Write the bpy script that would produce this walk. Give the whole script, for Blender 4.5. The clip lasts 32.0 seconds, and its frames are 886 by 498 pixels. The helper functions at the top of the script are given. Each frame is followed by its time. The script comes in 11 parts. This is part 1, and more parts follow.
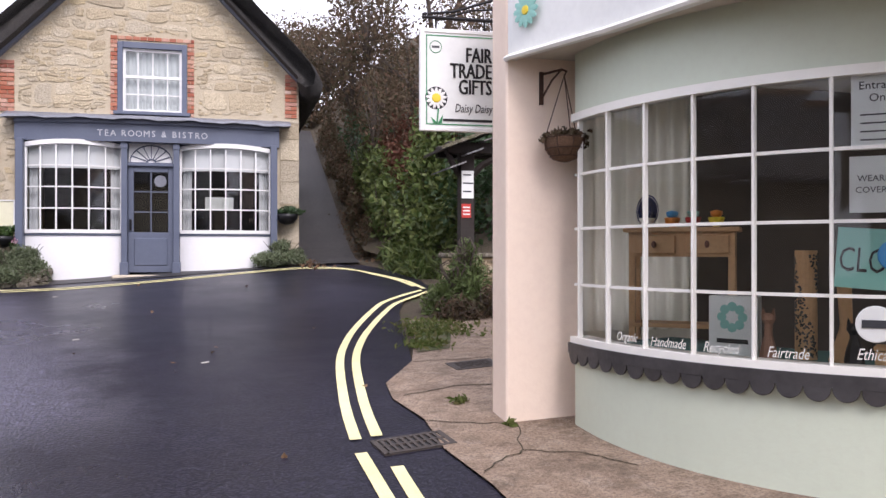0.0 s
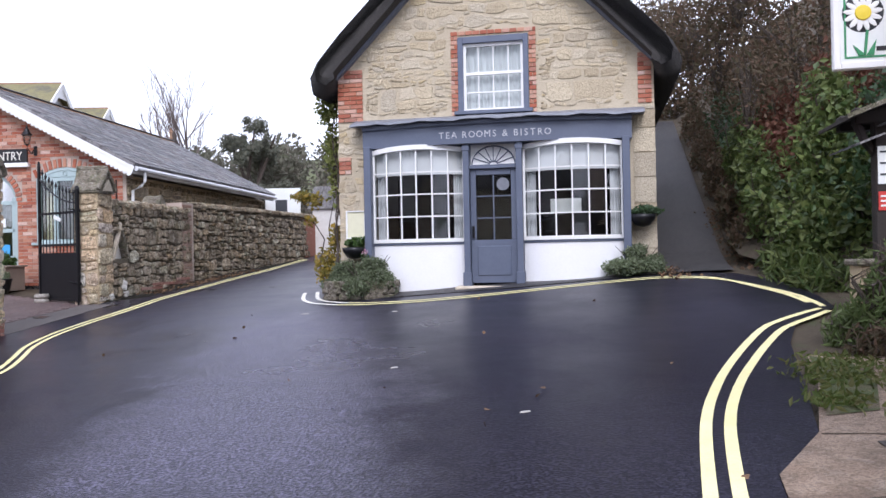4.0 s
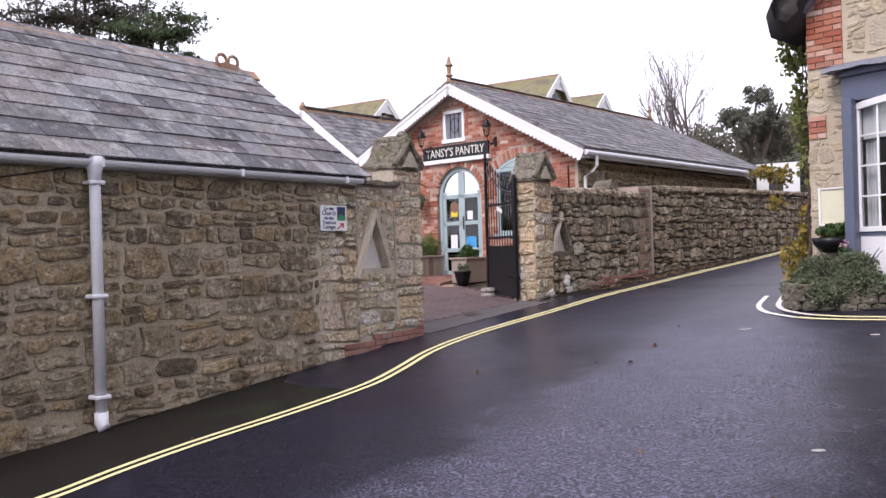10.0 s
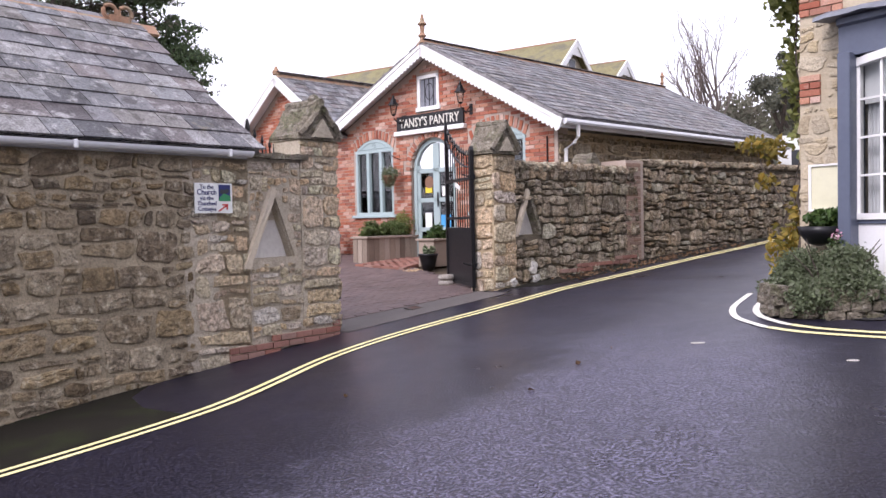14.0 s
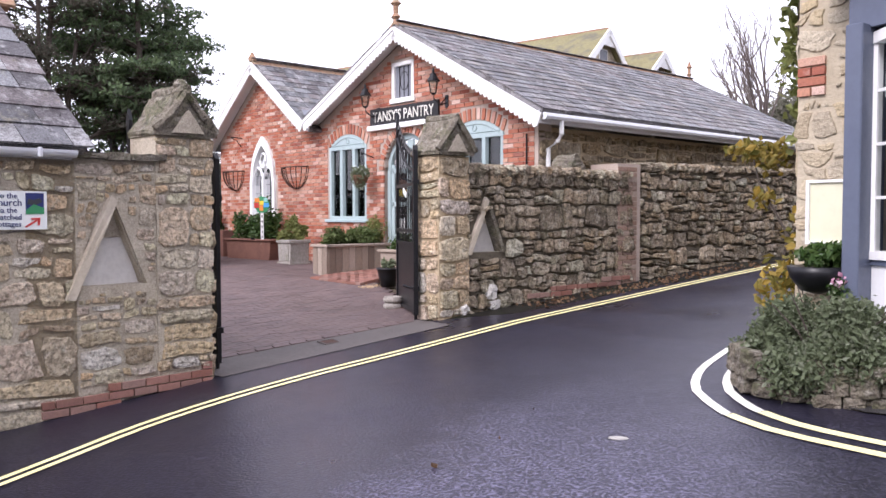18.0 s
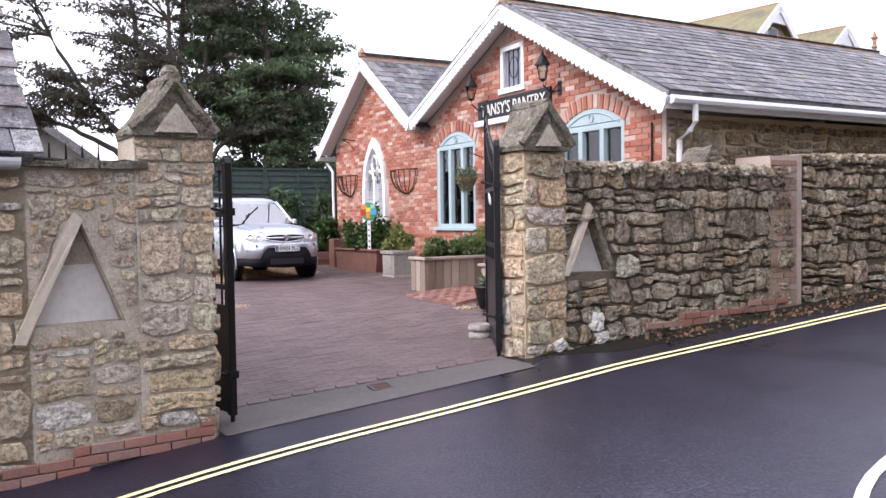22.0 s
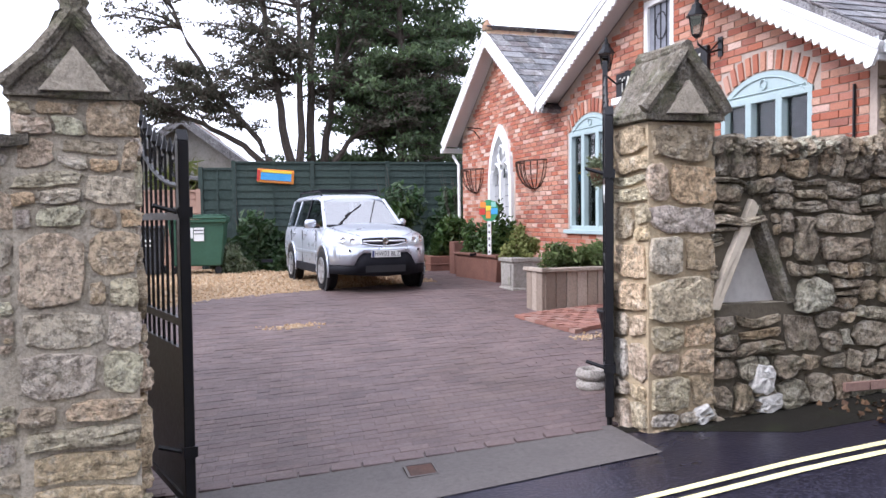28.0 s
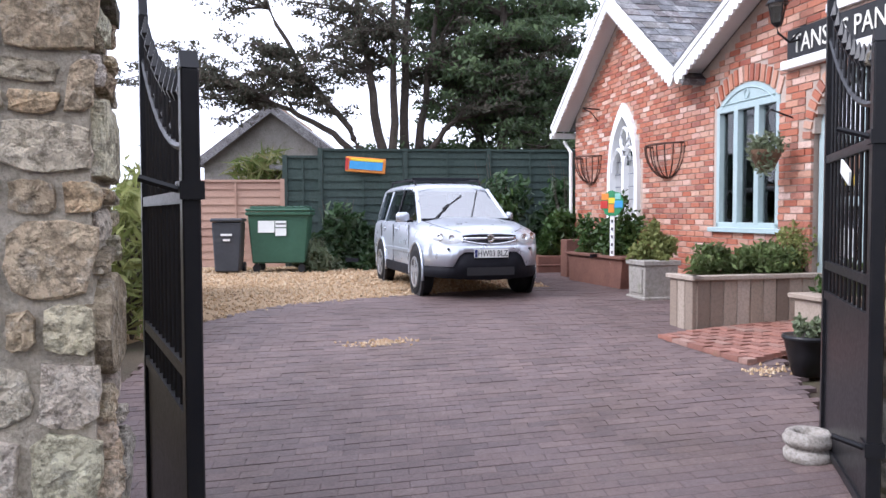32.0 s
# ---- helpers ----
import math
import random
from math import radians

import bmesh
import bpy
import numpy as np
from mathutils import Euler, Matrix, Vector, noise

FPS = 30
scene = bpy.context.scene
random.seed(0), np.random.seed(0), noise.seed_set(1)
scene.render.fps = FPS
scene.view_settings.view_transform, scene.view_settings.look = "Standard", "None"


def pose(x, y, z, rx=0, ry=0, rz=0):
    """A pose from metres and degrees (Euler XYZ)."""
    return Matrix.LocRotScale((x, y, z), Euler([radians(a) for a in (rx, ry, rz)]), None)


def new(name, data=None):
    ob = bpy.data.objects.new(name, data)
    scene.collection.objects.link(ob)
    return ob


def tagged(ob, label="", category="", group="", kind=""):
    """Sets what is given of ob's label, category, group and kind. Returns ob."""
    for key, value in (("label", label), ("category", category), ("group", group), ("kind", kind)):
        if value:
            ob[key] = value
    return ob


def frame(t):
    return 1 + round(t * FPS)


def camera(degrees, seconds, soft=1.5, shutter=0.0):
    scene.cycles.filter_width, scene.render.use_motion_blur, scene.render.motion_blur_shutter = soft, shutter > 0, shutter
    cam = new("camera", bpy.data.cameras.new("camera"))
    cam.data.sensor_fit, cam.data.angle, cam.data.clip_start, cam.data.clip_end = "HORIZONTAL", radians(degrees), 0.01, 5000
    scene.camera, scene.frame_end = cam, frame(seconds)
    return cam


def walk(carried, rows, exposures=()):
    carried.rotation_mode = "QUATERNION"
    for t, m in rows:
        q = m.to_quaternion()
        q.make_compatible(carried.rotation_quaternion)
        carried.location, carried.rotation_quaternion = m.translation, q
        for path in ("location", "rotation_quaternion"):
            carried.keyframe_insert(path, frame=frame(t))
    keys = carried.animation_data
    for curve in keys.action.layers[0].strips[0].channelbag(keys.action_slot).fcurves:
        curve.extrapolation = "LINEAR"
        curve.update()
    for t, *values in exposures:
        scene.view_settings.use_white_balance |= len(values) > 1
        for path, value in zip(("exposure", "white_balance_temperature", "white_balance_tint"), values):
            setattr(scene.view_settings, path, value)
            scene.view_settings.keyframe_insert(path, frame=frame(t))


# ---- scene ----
cam = camera(56.93, 32.0)
# seconds, x, y, z, yaw, pitch, roll
ROWS = [
    (0.0, 0.025, 0.000, 1.616, -14.59, 0.15, -0.00),
    (0.5, 0.039, 0.315, 1.646, -14.41, 0.09, 0.05),
    (1.0, 0.130, 0.576, 1.639, -14.23, 0.16, 0.03),
    (1.5, 0.263, 0.809, 1.678, -13.59, 0.05, 0.12),
    (2.0, 0.278, 1.117, 1.670, -11.55, 0.08, 0.23),
    (2.5, 0.236, 1.397, 1.702, -7.79, 0.09, 0.45),
    (3.0, 0.245, 1.606, 1.693, -2.54, 0.16, 0.62),
    (3.5, 0.319, 1.816, 1.741, 5.35, 0.20, 0.92),
    (4.0, 0.343, 2.010, 1.728, 10.80, 0.36, 1.12),
    (4.5, 0.310, 2.206, 1.754, 16.76, 0.51, 1.30),
    (6.5, 0.412, 3.125, 1.805, 34.79, 0.83, 1.74),
    (7.0, 0.392, 3.325, 1.800, 35.86, 0.85, 1.76),
    (7.5, 0.432, 3.586, 1.811, 37.99, 0.85, 1.73),
    (8.0, 0.454, 3.839, 1.811, 41.16, 0.91, 1.85),
    (8.5, 0.361, 4.161, 1.829, 42.33, 0.76, 1.68),
    (9.0, 0.318, 4.382, 1.850, 42.59, 0.23, 1.64),
    (9.5, 0.333, 4.647, 1.852, 43.53, -0.06, 1.59),
    (10.0, 0.340, 4.846, 1.872, 46.53, -0.04, 1.64),
    (10.5, 0.259, 5.107, 1.878, 48.04, -0.16, 1.48),
    (11.0, 0.181, 5.361, 1.896, 48.37, -0.20, 1.46),
    (11.5, 0.193, 5.673, 1.916, 48.61, -0.33, 1.33),
    (12.0, 0.206, 5.908, 1.922, 48.71, -0.38, 1.36),
    (12.5, 0.100, 6.251, 1.957, 48.95, -0.79, 1.39),
    (13.0, 0.060, 6.501, 1.969, 49.11, -1.17, 1.33),
    (13.5, 0.077, 6.839, 2.009, 49.31, -1.78, 1.24),
    (14.0, 0.053, 7.116, 2.001, 49.44, -1.97, 1.19),
    (14.5, -0.080, 7.475, 2.054, 49.56, -2.09, 1.10),
    (16.5, -0.370, 8.671, 2.173, 51.07, -2.41, 1.08),
    (17.0, -0.438, 9.028, 2.185, 51.46, -2.48, 0.99),
    (17.5, -0.462, 9.313, 2.219, 52.27, -2.41, 0.95),
    (18.0, -0.619, 9.625, 2.243, 53.23, -2.38, 0.07),
    (18.5, -0.736, 9.888, 2.249, 54.04, -2.44, 0.08),
    (19.0, -0.798, 10.210, 2.290, 56.20, -2.35, -0.03),
    (19.5, -0.923, 10.451, 2.280, 58.48, -2.33, 0.07),
    (20.0, -1.168, 10.681, 2.328, 59.58, -2.33, 0.09),
    (20.5, -1.290, 10.885, 2.321, 60.99, -2.36, 0.30),
    (21.0, -1.385, 11.144, 2.361, 63.20, -2.27, 0.37),
    (21.5, -1.582, 11.306, 2.337, 64.41, -2.21, -0.38),
    (22.0, -1.800, 11.474, 2.352, 64.78, -2.27, 0.83),
    (22.5, -1.936, 11.686, 2.362, 66.32, -2.31, 1.04),
    (23.0, -2.033, 11.874, 2.370, 68.19, -2.22, 1.03),
    (23.5, -2.242, 12.043, 2.358, 69.41, -2.20, 0.96),
    (24.0, -2.456, 12.169, 2.365, 69.71, -2.28, 1.00),
    (24.5, -2.612, 12.347, 2.357, 70.79, -2.20, 0.94),
    (25.0, -2.751, 12.536, 2.382, 73.97, -2.20, 0.95),
    (25.5, -3.016, 12.641, 2.392, 75.40, -2.24, 0.89),
    (27.5, -3.619, 13.065, 2.384, 76.47, -2.27, 0.70),
    (28.0, -3.859, 13.084, 2.377, 76.57, -2.27, 0.61),
    (28.5, -4.093, 13.191, 2.362, 77.67, -2.40, 0.55),
    (29.0, -4.263, 13.304, 2.374, 80.79, -2.40, 0.58),
    (29.5, -4.524, 13.291, 2.367, 82.22, -2.38, 0.57),
    (30.0, -4.780, 13.288, 2.371, 82.85, -2.43, 0.51),
    (30.5, -5.061, 13.379, 2.364, 83.22, -2.42, 0.36),
    (31.0, -5.294, 13.374, 2.361, 83.35, -2.47, 0.42),
    (31.5, -5.579, 13.273, 2.366, 83.48, -2.52, 0.27),
    (32.0, -5.823, 13.236, 2.339, 83.00, -2.51, 0.14),
]
EXPOSURES = [(0, 0.42, 6250, 22), (2, 0.42, 6150, 21), (4, 0.30, 5780, 18), (7, 0.08, 6150, 22), (9, 0.18, 6200, 24), (13, 0.40, 6200, 24), (17, 0.62, 6150, 23), (25, 0.76, 5960, 20), (30, 0.80, 5780, 17), (32, 0.74, 5760, 17)]
walk(cam, [(t, pose(x, y, z, 90 + pitch, roll, yaw)) for t, x, y, z, yaw, pitch, roll in ROWS], EXPOSURES)
import collections
from mathutils.bvhtree import BVHTree

# overcast winter daylight: a bright veiled sky and a very soft sun
world = bpy.data.worlds.new("world")
scene.world = world
world.use_nodes = True
wn, wl = world.node_tree.nodes, world.node_tree.links
sky = wn.new("ShaderNodeTexSky")
sky.sky_type, sky.sun_disc = "NISHITA", False
sky.sun_elevation, sky.sun_rotation = radians(42), radians(170)
veil = wn.new("ShaderNodeMix")
veil.data_type = "RGBA"
veil.inputs[0].default_value = 0.88
veil.inputs[7].default_value = (13.0, 13.2, 13.8, 1)
wl.new(sky.outputs[0], veil.inputs[6])
wl.new(veil.outputs[2], wn["Background"].inputs[0])
wn["Background"].inputs[1].default_value = 0.105
sun_data = bpy.data.lights.new("sun", "SUN")
sun_data.energy, sun_data.angle, sun_data.color = 2.1, radians(25), (1.0, 0.96, 0.9)
sun = new("sun", sun_data)
sun.matrix_world = pose(0, 0, 30, 48, 0, 10)

# ---- materials ----
MATS = {}


def tree_of(name):
    m = bpy.data.materials.new(name)
    m.use_nodes = True
    MATS[name] = m
    n, l = m.node_tree.nodes, m.node_tree.links
    return m, n, l, n["Principled BSDF"]


def noise_node(n, l, pos, scale, detail=4, rough=0.6):
    t = n.new("ShaderNodeTexNoise")
    t.inputs["Scale"].default_value, t.inputs["Detail"].default_value = scale, detail
    t.inputs["Roughness"].default_value = rough
    l.new(pos, t.inputs["Vector"])
    return t.outputs[0]


def ramp_node(n, l, fac, cols, lo=0.0, hi=1.0):
    r = n.new("ShaderNodeValToRGB")
    el = r.color_ramp.elements
    while len(el) < len(cols):
        el.new(0.5)
    for i, c in enumerate(cols):
        el[i].position = lo + (hi - lo) * i / max(1, len(cols) - 1)
        el[i].color = (*c, 1)
    l.new(fac, r.inputs[0])
    return r.outputs[0]


def mix_node(n, l, kind, fac, a, b):
    x = n.new("ShaderNodeMix")
    x.data_type, x.blend_type = "RGBA", kind
    if isinstance(fac, float):
        x.inputs[0].default_value = fac
    else:
        l.new(fac, x.inputs[0])
    for k, v in ((6, a), (7, b)):
        if isinstance(v, tuple):
            x.inputs[k].default_value = (*v, 1)
        else:
            l.new(v, x.inputs[k])
    return x.outputs[2]


def surf(name, cols, rough=0.8, s1=1.5, s2=30, rand="", grime=0.35, grime_col=None, bump=0.4, bdist=0.01, bscale=None, metal=0.0, stain=None, stain_lo=0.55, spec=0.4, pits=0.0, hard=(0.42, 0.75), dirt=0.0, mottle=0.0, mscale=7.0, pale_col=None):
    """A weathered surface: base colours by piece or by patch, grain, grime and relief."""
    m, n, l, b = tree_of(name)
    geo = n.new("ShaderNodeNewGeometry")
    pos = geo.outputs["Position"]
    big, fine = noise_node(n, l, pos, s1, 3), noise_node(n, l, pos, s2, 5)
    if rand == "object":
        fac = n.new("ShaderNodeObjectInfo").outputs["Random"]
        col = ramp_node(n, l, fac, cols)
    elif rand == "island":
        col = ramp_node(n, l, geo.outputs["Random Per Island"], cols)
    else:
        col = ramp_node(n, l, big, cols, 0.3, 0.7)
    g = grime_col or tuple(0.45 * v for v in cols[0])
    gm = n.new("ShaderNodeMapRange")
    gm.inputs[1].default_value, gm.inputs[2].default_value = hard
    gm.inputs[4].default_value = grime
    l.new(fine, gm.inputs[0])
    col = mix_node(n, l, "MIX", gm.outputs[0], col, g)
    if stain:
        sm = n.new("ShaderNodeMapRange")
        sm.inputs[1].default_value, sm.inputs[2].default_value = stain_lo, stain_lo + 0.18
        sm.inputs[4].default_value = 0.75
        l.new(noise_node(n, l, pos, s1 * 1.7, 6, 0.7), sm.inputs[0])
        col = mix_node(n, l, "MIX", sm.outputs[0], col, stain)
    if dirt:
        dm = n.new("ShaderNodeMapRange")
        dm.inputs[1].default_value, dm.inputs[2].default_value, dm.inputs[4].default_value = 0.46, 0.66, dirt
        l.new(noise_node(n, l, pos, 1.1, 7, 0.72), dm.inputs[0])
        col = mix_node(n, l, "MULTIPLY", dm.outputs[0], col, (0.42, 0.37, 0.31))
    if mottle:
        mm = n.new("ShaderNodeMapRange")
        mm.inputs[1].default_value, mm.inputs[2].default_value, mm.inputs[4].default_value = 0.50, 0.61, mottle
        l.new(noise_node(n, l, pos, mscale, 9, 0.76), mm.inputs[0])
        col = mix_node(n, l, "MULTIPLY", mm.outputs[0], col, (0.30, 0.27, 0.25))
        mp = n.new("ShaderNodeMapRange")
        mp.inputs[1].default_value, mp.inputs[2].default_value, mp.inputs[4].default_value = 0.53, 0.64, 0.8 * mottle
        off = n.new("ShaderNodeVectorMath")
        off.inputs[1].default_value = (7.3, 2.1, 4.4)
        l.new(pos, off.inputs[0])
        l.new(noise_node(n, l, off.outputs[0], mscale * 1.3, 9, 0.72), mp.inputs[0])
        col = mix_node(n, l, "MIX", mp.outputs[0], col, pale_col or tuple(min(0.8, 1.5 * v) for v in cols[1]))
    if pits:
        pm_ = n.new("ShaderNodeMapRange")
        pm_.inputs[1].default_value, pm_.inputs[2].default_value = 0.41, 0.53
        pm_.inputs[3].default_value, pm_.inputs[4].default_value = pits, 0.0
        l.new(noise_node(n, l, pos, s2 * 2.2, 8, 0.78), pm_.inputs[0])
        col = mix_node(n, l, "MIX", pm_.outputs[0], col, tuple(0.4 * v for v in g))
        pale = n.new("ShaderNodeMapRange")
        pale.inputs[1].default_value, pale.inputs[2].default_value, pale.inputs[4].default_value = 0.55, 0.72, 0.45 * pits
        l.new(noise_node(n, l, pos, s2 * 0.9, 8, 0.75), pale.inputs[0])
        col = mix_node(n, l, "MIX", pale.outputs[0], col, tuple(min(0.85, 1.7 * v) for v in cols[1]))
    l.new(col, b.inputs["Base Color"])
    rm = n.new("ShaderNodeMapRange")
    rm.inputs[3].default_value, rm.inputs[4].default_value = max(0.03, rough - 0.12), min(1.0, rough + 0.12)
    l.new(fine, rm.inputs[0])
    l.new(rm.outputs[0], b.inputs["Roughness"])
    b.inputs["Metallic"].default_value = metal
    b.inputs["Specular IOR Level"].default_value = spec
    if bump:
        bn = n.new("ShaderNodeBump")
        bn.inputs["Strength"].default_value, bn.inputs["Distance"].default_value = bump, bdist
        l.new(noise_node(n, l, pos, bscale or s2, 6, 0.65), bn.inputs["Height"])
        l.new(bn.outputs[0], b.inputs["Normal"])
    return m


def leafy(name, cols, rough=0.55, through_col=0.35):
    """Leaves: colour by leaf, a little light passes through."""
    m, n, l, b = tree_of(name)
    geo = n.new("ShaderNodeNewGeometry")
    col = ramp_node(n, l, geo.outputs["Random Per Island"], cols)
    big = noise_node(n, l, geo.outputs["Position"], 0.9, 2)
    col = mix_node(n, l, "MULTIPLY", 0.6, col, ramp_node(n, l, big, [(0.45, 0.45, 0.4), (1, 1, 1)], 0.35, 0.65))
    l.new(col, b.inputs["Base Color"])
    b.inputs["Roughness"].default_value = rough
    b.inputs["Specular IOR Level"].default_value = 0.3
    tr = n.new("ShaderNodeBsdfTranslucent")
    l.new(col, tr.inputs[0])
    mx = n.new("ShaderNodeMixShader")
    mx.inputs[0].default_value = through_col
    l.new(b.outputs[0], mx.inputs[1])
    l.new(tr.outputs[0], mx.inputs[2])
    l.new(mx.outputs[0], n["Material Output"].inputs[0])
    return m


def pane_glass(name, tint=(0.9, 0.93, 0.92), ior=1.6):
    m, n, l, b = tree_of(name)
    n.remove(b)
    tr, gl, fr, mx = n.new("ShaderNodeBsdfTransparent"), n.new("ShaderNodeBsdfGlossy"), n.new("ShaderNodeFresnel"), n.new("ShaderNodeMixShader")
    tr.inputs[0].default_value = (*tint, 1)
    gl.inputs["Roughness"].default_value = 0.02
    fr.inputs[0].default_value = ior
    l.new(fr.outputs[0], mx.inputs[0])
    l.new(tr.outputs[0], mx.inputs[1])
    l.new(gl.outputs[0], mx.inputs[2])
    l.new(mx.outputs[0], n["Material Output"].inputs[0])
    return m


STONE = [(0.367, 0.267, 0.15), (0.441, 0.333, 0.189), (0.221, 0.162, 0.097), (0.305, 0.241, 0.17), (0.496, 0.397, 0.244), (0.156, 0.12, 0.085), (0.424, 0.352, 0.245), (0.403, 0.286, 0.148), (0.518, 0.443, 0.328), (0.267, 0.203, 0.129)]
WORN = [(0.82, 0.675, 0.444), (0.738, 0.567, 0.381), (0.82, 0.779, 0.559), (0.552, 0.43, 0.318), (0.82, 0.648, 0.395), (0.82, 0.779, 0.708), (0.814, 0.644, 0.464), (0.82, 0.588, 0.352), (0.729, 0.63, 0.549), (0.82, 0.73, 0.494), (0.49, 0.395, 0.269)]
LICHEN = [(0.498, 0.399, 0.272), (0.609, 0.49, 0.346), (0.345, 0.273, 0.189), (0.434, 0.369, 0.283), (0.725, 0.605, 0.45), (0.248, 0.199, 0.145), (0.557, 0.462, 0.354), (0.517, 0.377, 0.228), (0.76, 0.725, 0.58), (0.382, 0.328, 0.218)]
CREAM = [(0.52, 0.43, 0.29), (0.60, 0.51, 0.36), (0.46, 0.38, 0.26), (0.50, 0.44, 0.34), (0.64, 0.56, 0.42), (0.56, 0.45, 0.27)]
BRICK = [(0.36, 0.10, 0.055), (0.44, 0.15, 0.085), (0.30, 0.085, 0.055), (0.50, 0.22, 0.14), (0.40, 0.12, 0.065), (0.58, 0.36, 0.26), (0.26, 0.09, 0.065), (0.52, 0.26, 0.17), (0.68, 0.50, 0.42), (0.38, 0.11, 0.06), (0.60, 0.40, 0.31)]
SLATE = [(0.14, 0.142, 0.152), (0.215, 0.212, 0.225), (0.075, 0.076, 0.084), (0.105, 0.088, 0.092), (0.20, 0.17, 0.168), (0.31, 0.31, 0.315), (0.18, 0.16, 0.14), (0.13, 0.135, 0.145), (0.26, 0.265, 0.275)]
for tail, rnd in (("", "object"), ("_rest", "island")):
    surf("stone" + tail, STONE, 0.88, 2.5, 13, rnd, 0.5, (0.10, 0.085, 0.06), 1.0, 0.07, 17, stain=(0.34, 0.35, 0.30), stain_lo=0.62, pits=0.45, dirt=0.4, mottle=0.75, mscale=6.0, pale_col=(0.72, 0.64, 0.49))
    surf("lichen_stone" + tail, LICHEN, 0.9, 2.0, 13, rnd, 0.5, (0.085, 0.075, 0.05), 1.0, 0.08, 17, stain=(0.125, 0.13, 0.06), stain_lo=0.53, pits=0.55, dirt=0.55, mottle=0.8, mscale=6.0, pale_col=(0.60, 0.55, 0.45))
    surf("worn_stone" + tail, WORN, 0.9, 2.5, 11, rnd, 0.35, (0.22, 0.16, 0.09), 1.0, 0.09, 15, stain=(0.28, 0.235, 0.15), stain_lo=0.62, pits=0.62, dirt=0.10, mottle=0.5, mscale=9.0, pale_col=(0.82, 0.77, 0.66))
    surf("cream_stone" + tail, CREAM, 0.9, 3, 24, rnd, 0.35, (0.28, 0.22, 0.14), 0.9, 0.03, 30, pits=0.35)
    surf("brick" + tail, BRICK, 0.85, 3, 40, rnd, 0.35, (0.20, 0.09, 0.06), 0.6, 0.008, 60, stain=(0.56, 0.44, 0.37), stain_lo=0.62, pits=0.3)
    surf("slate" + tail, SLATE, 0.56, 2.2, 30, rnd, 0.25, (0.06, 0.06, 0.065), 0.6, 0.014, 35, stain=(0.30, 0.265, 0.17), stain_lo=0.58, spec=0.26, pits=0.8, mottle=0.85, mscale=4.0, pale_col=(0.46, 0.455, 0.45))
    surf("paver" + tail, [(0.135, 0.096, 0.092), (0.155, 0.108, 0.102), (0.118, 0.086, 0.085), (0.185, 0.132, 0.122), (0.145, 0.106, 0.106)], 0.6, 0.42, 40, rnd, 0.4, (0.055, 0.044, 0.045), 0.5, 0.006, 70, stain=(0.155, 0.112, 0.096), stain_lo=0.55, dirt=0.55, pits=0.35)
    surf("path_brick" + tail, [(0.29, 0.125, 0.09), (0.35, 0.18, 0.14), (0.23, 0.105, 0.08), (0.34, 0.22, 0.18)], 0.7, 2, 40, rnd, 0.4, (0.13, 0.08, 0.06), 0.5, 0.006, 60, stain=(0.13, 0.16, 0.07), stain_lo=0.62)
surf("mortar", [(0.58, 0.47, 0.315), (0.50, 0.40, 0.265), (0.40, 0.315, 0.205)], 0.95, 1.2, 35, "", 0.35, (0.16, 0.125, 0.085), 0.8, 0.02, 40)
surf("wall_mortar", [(0.52, 0.44, 0.32), (0.44, 0.37, 0.265), (0.33, 0.275, 0.195)], 0.95, 1.2, 35, "", 0.5, (0.09, 0.075, 0.055), 0.9, 0.02, 40, pits=0.35)
surf("gate_mortar", [(0.62, 0.555, 0.44), (0.54, 0.475, 0.375), (0.42, 0.365, 0.285)], 0.95, 1.6, 30, "", 0.4, (0.16, 0.135, 0.10), 0.9, 0.02, 40, pits=0.3)
surf("pale_mortar", [(0.46, 0.39, 0.28), (0.54, 0.47, 0.35)], 0.95, 2, 35, "", 0.3, None, 0.7, 0.02, 40)
surf("brick_mortar", [(0.47, 0.39, 0.33), (0.38, 0.30, 0.25)], 0.95, 2, 40, "", 0.35, None, 0.5, 0.01)
def math_node(n, l, op, a, b=0.0, clamp=False):
    x = n.new("ShaderNodeMath")
    x.operation, x.use_clamp = op, clamp
    for k, v in ((0, a), (1, b)):
        if isinstance(v, (int, float)):
            x.inputs[k].default_value = v
        else:
            l.new(v, x.inputs[k])
    return x.outputs[0]


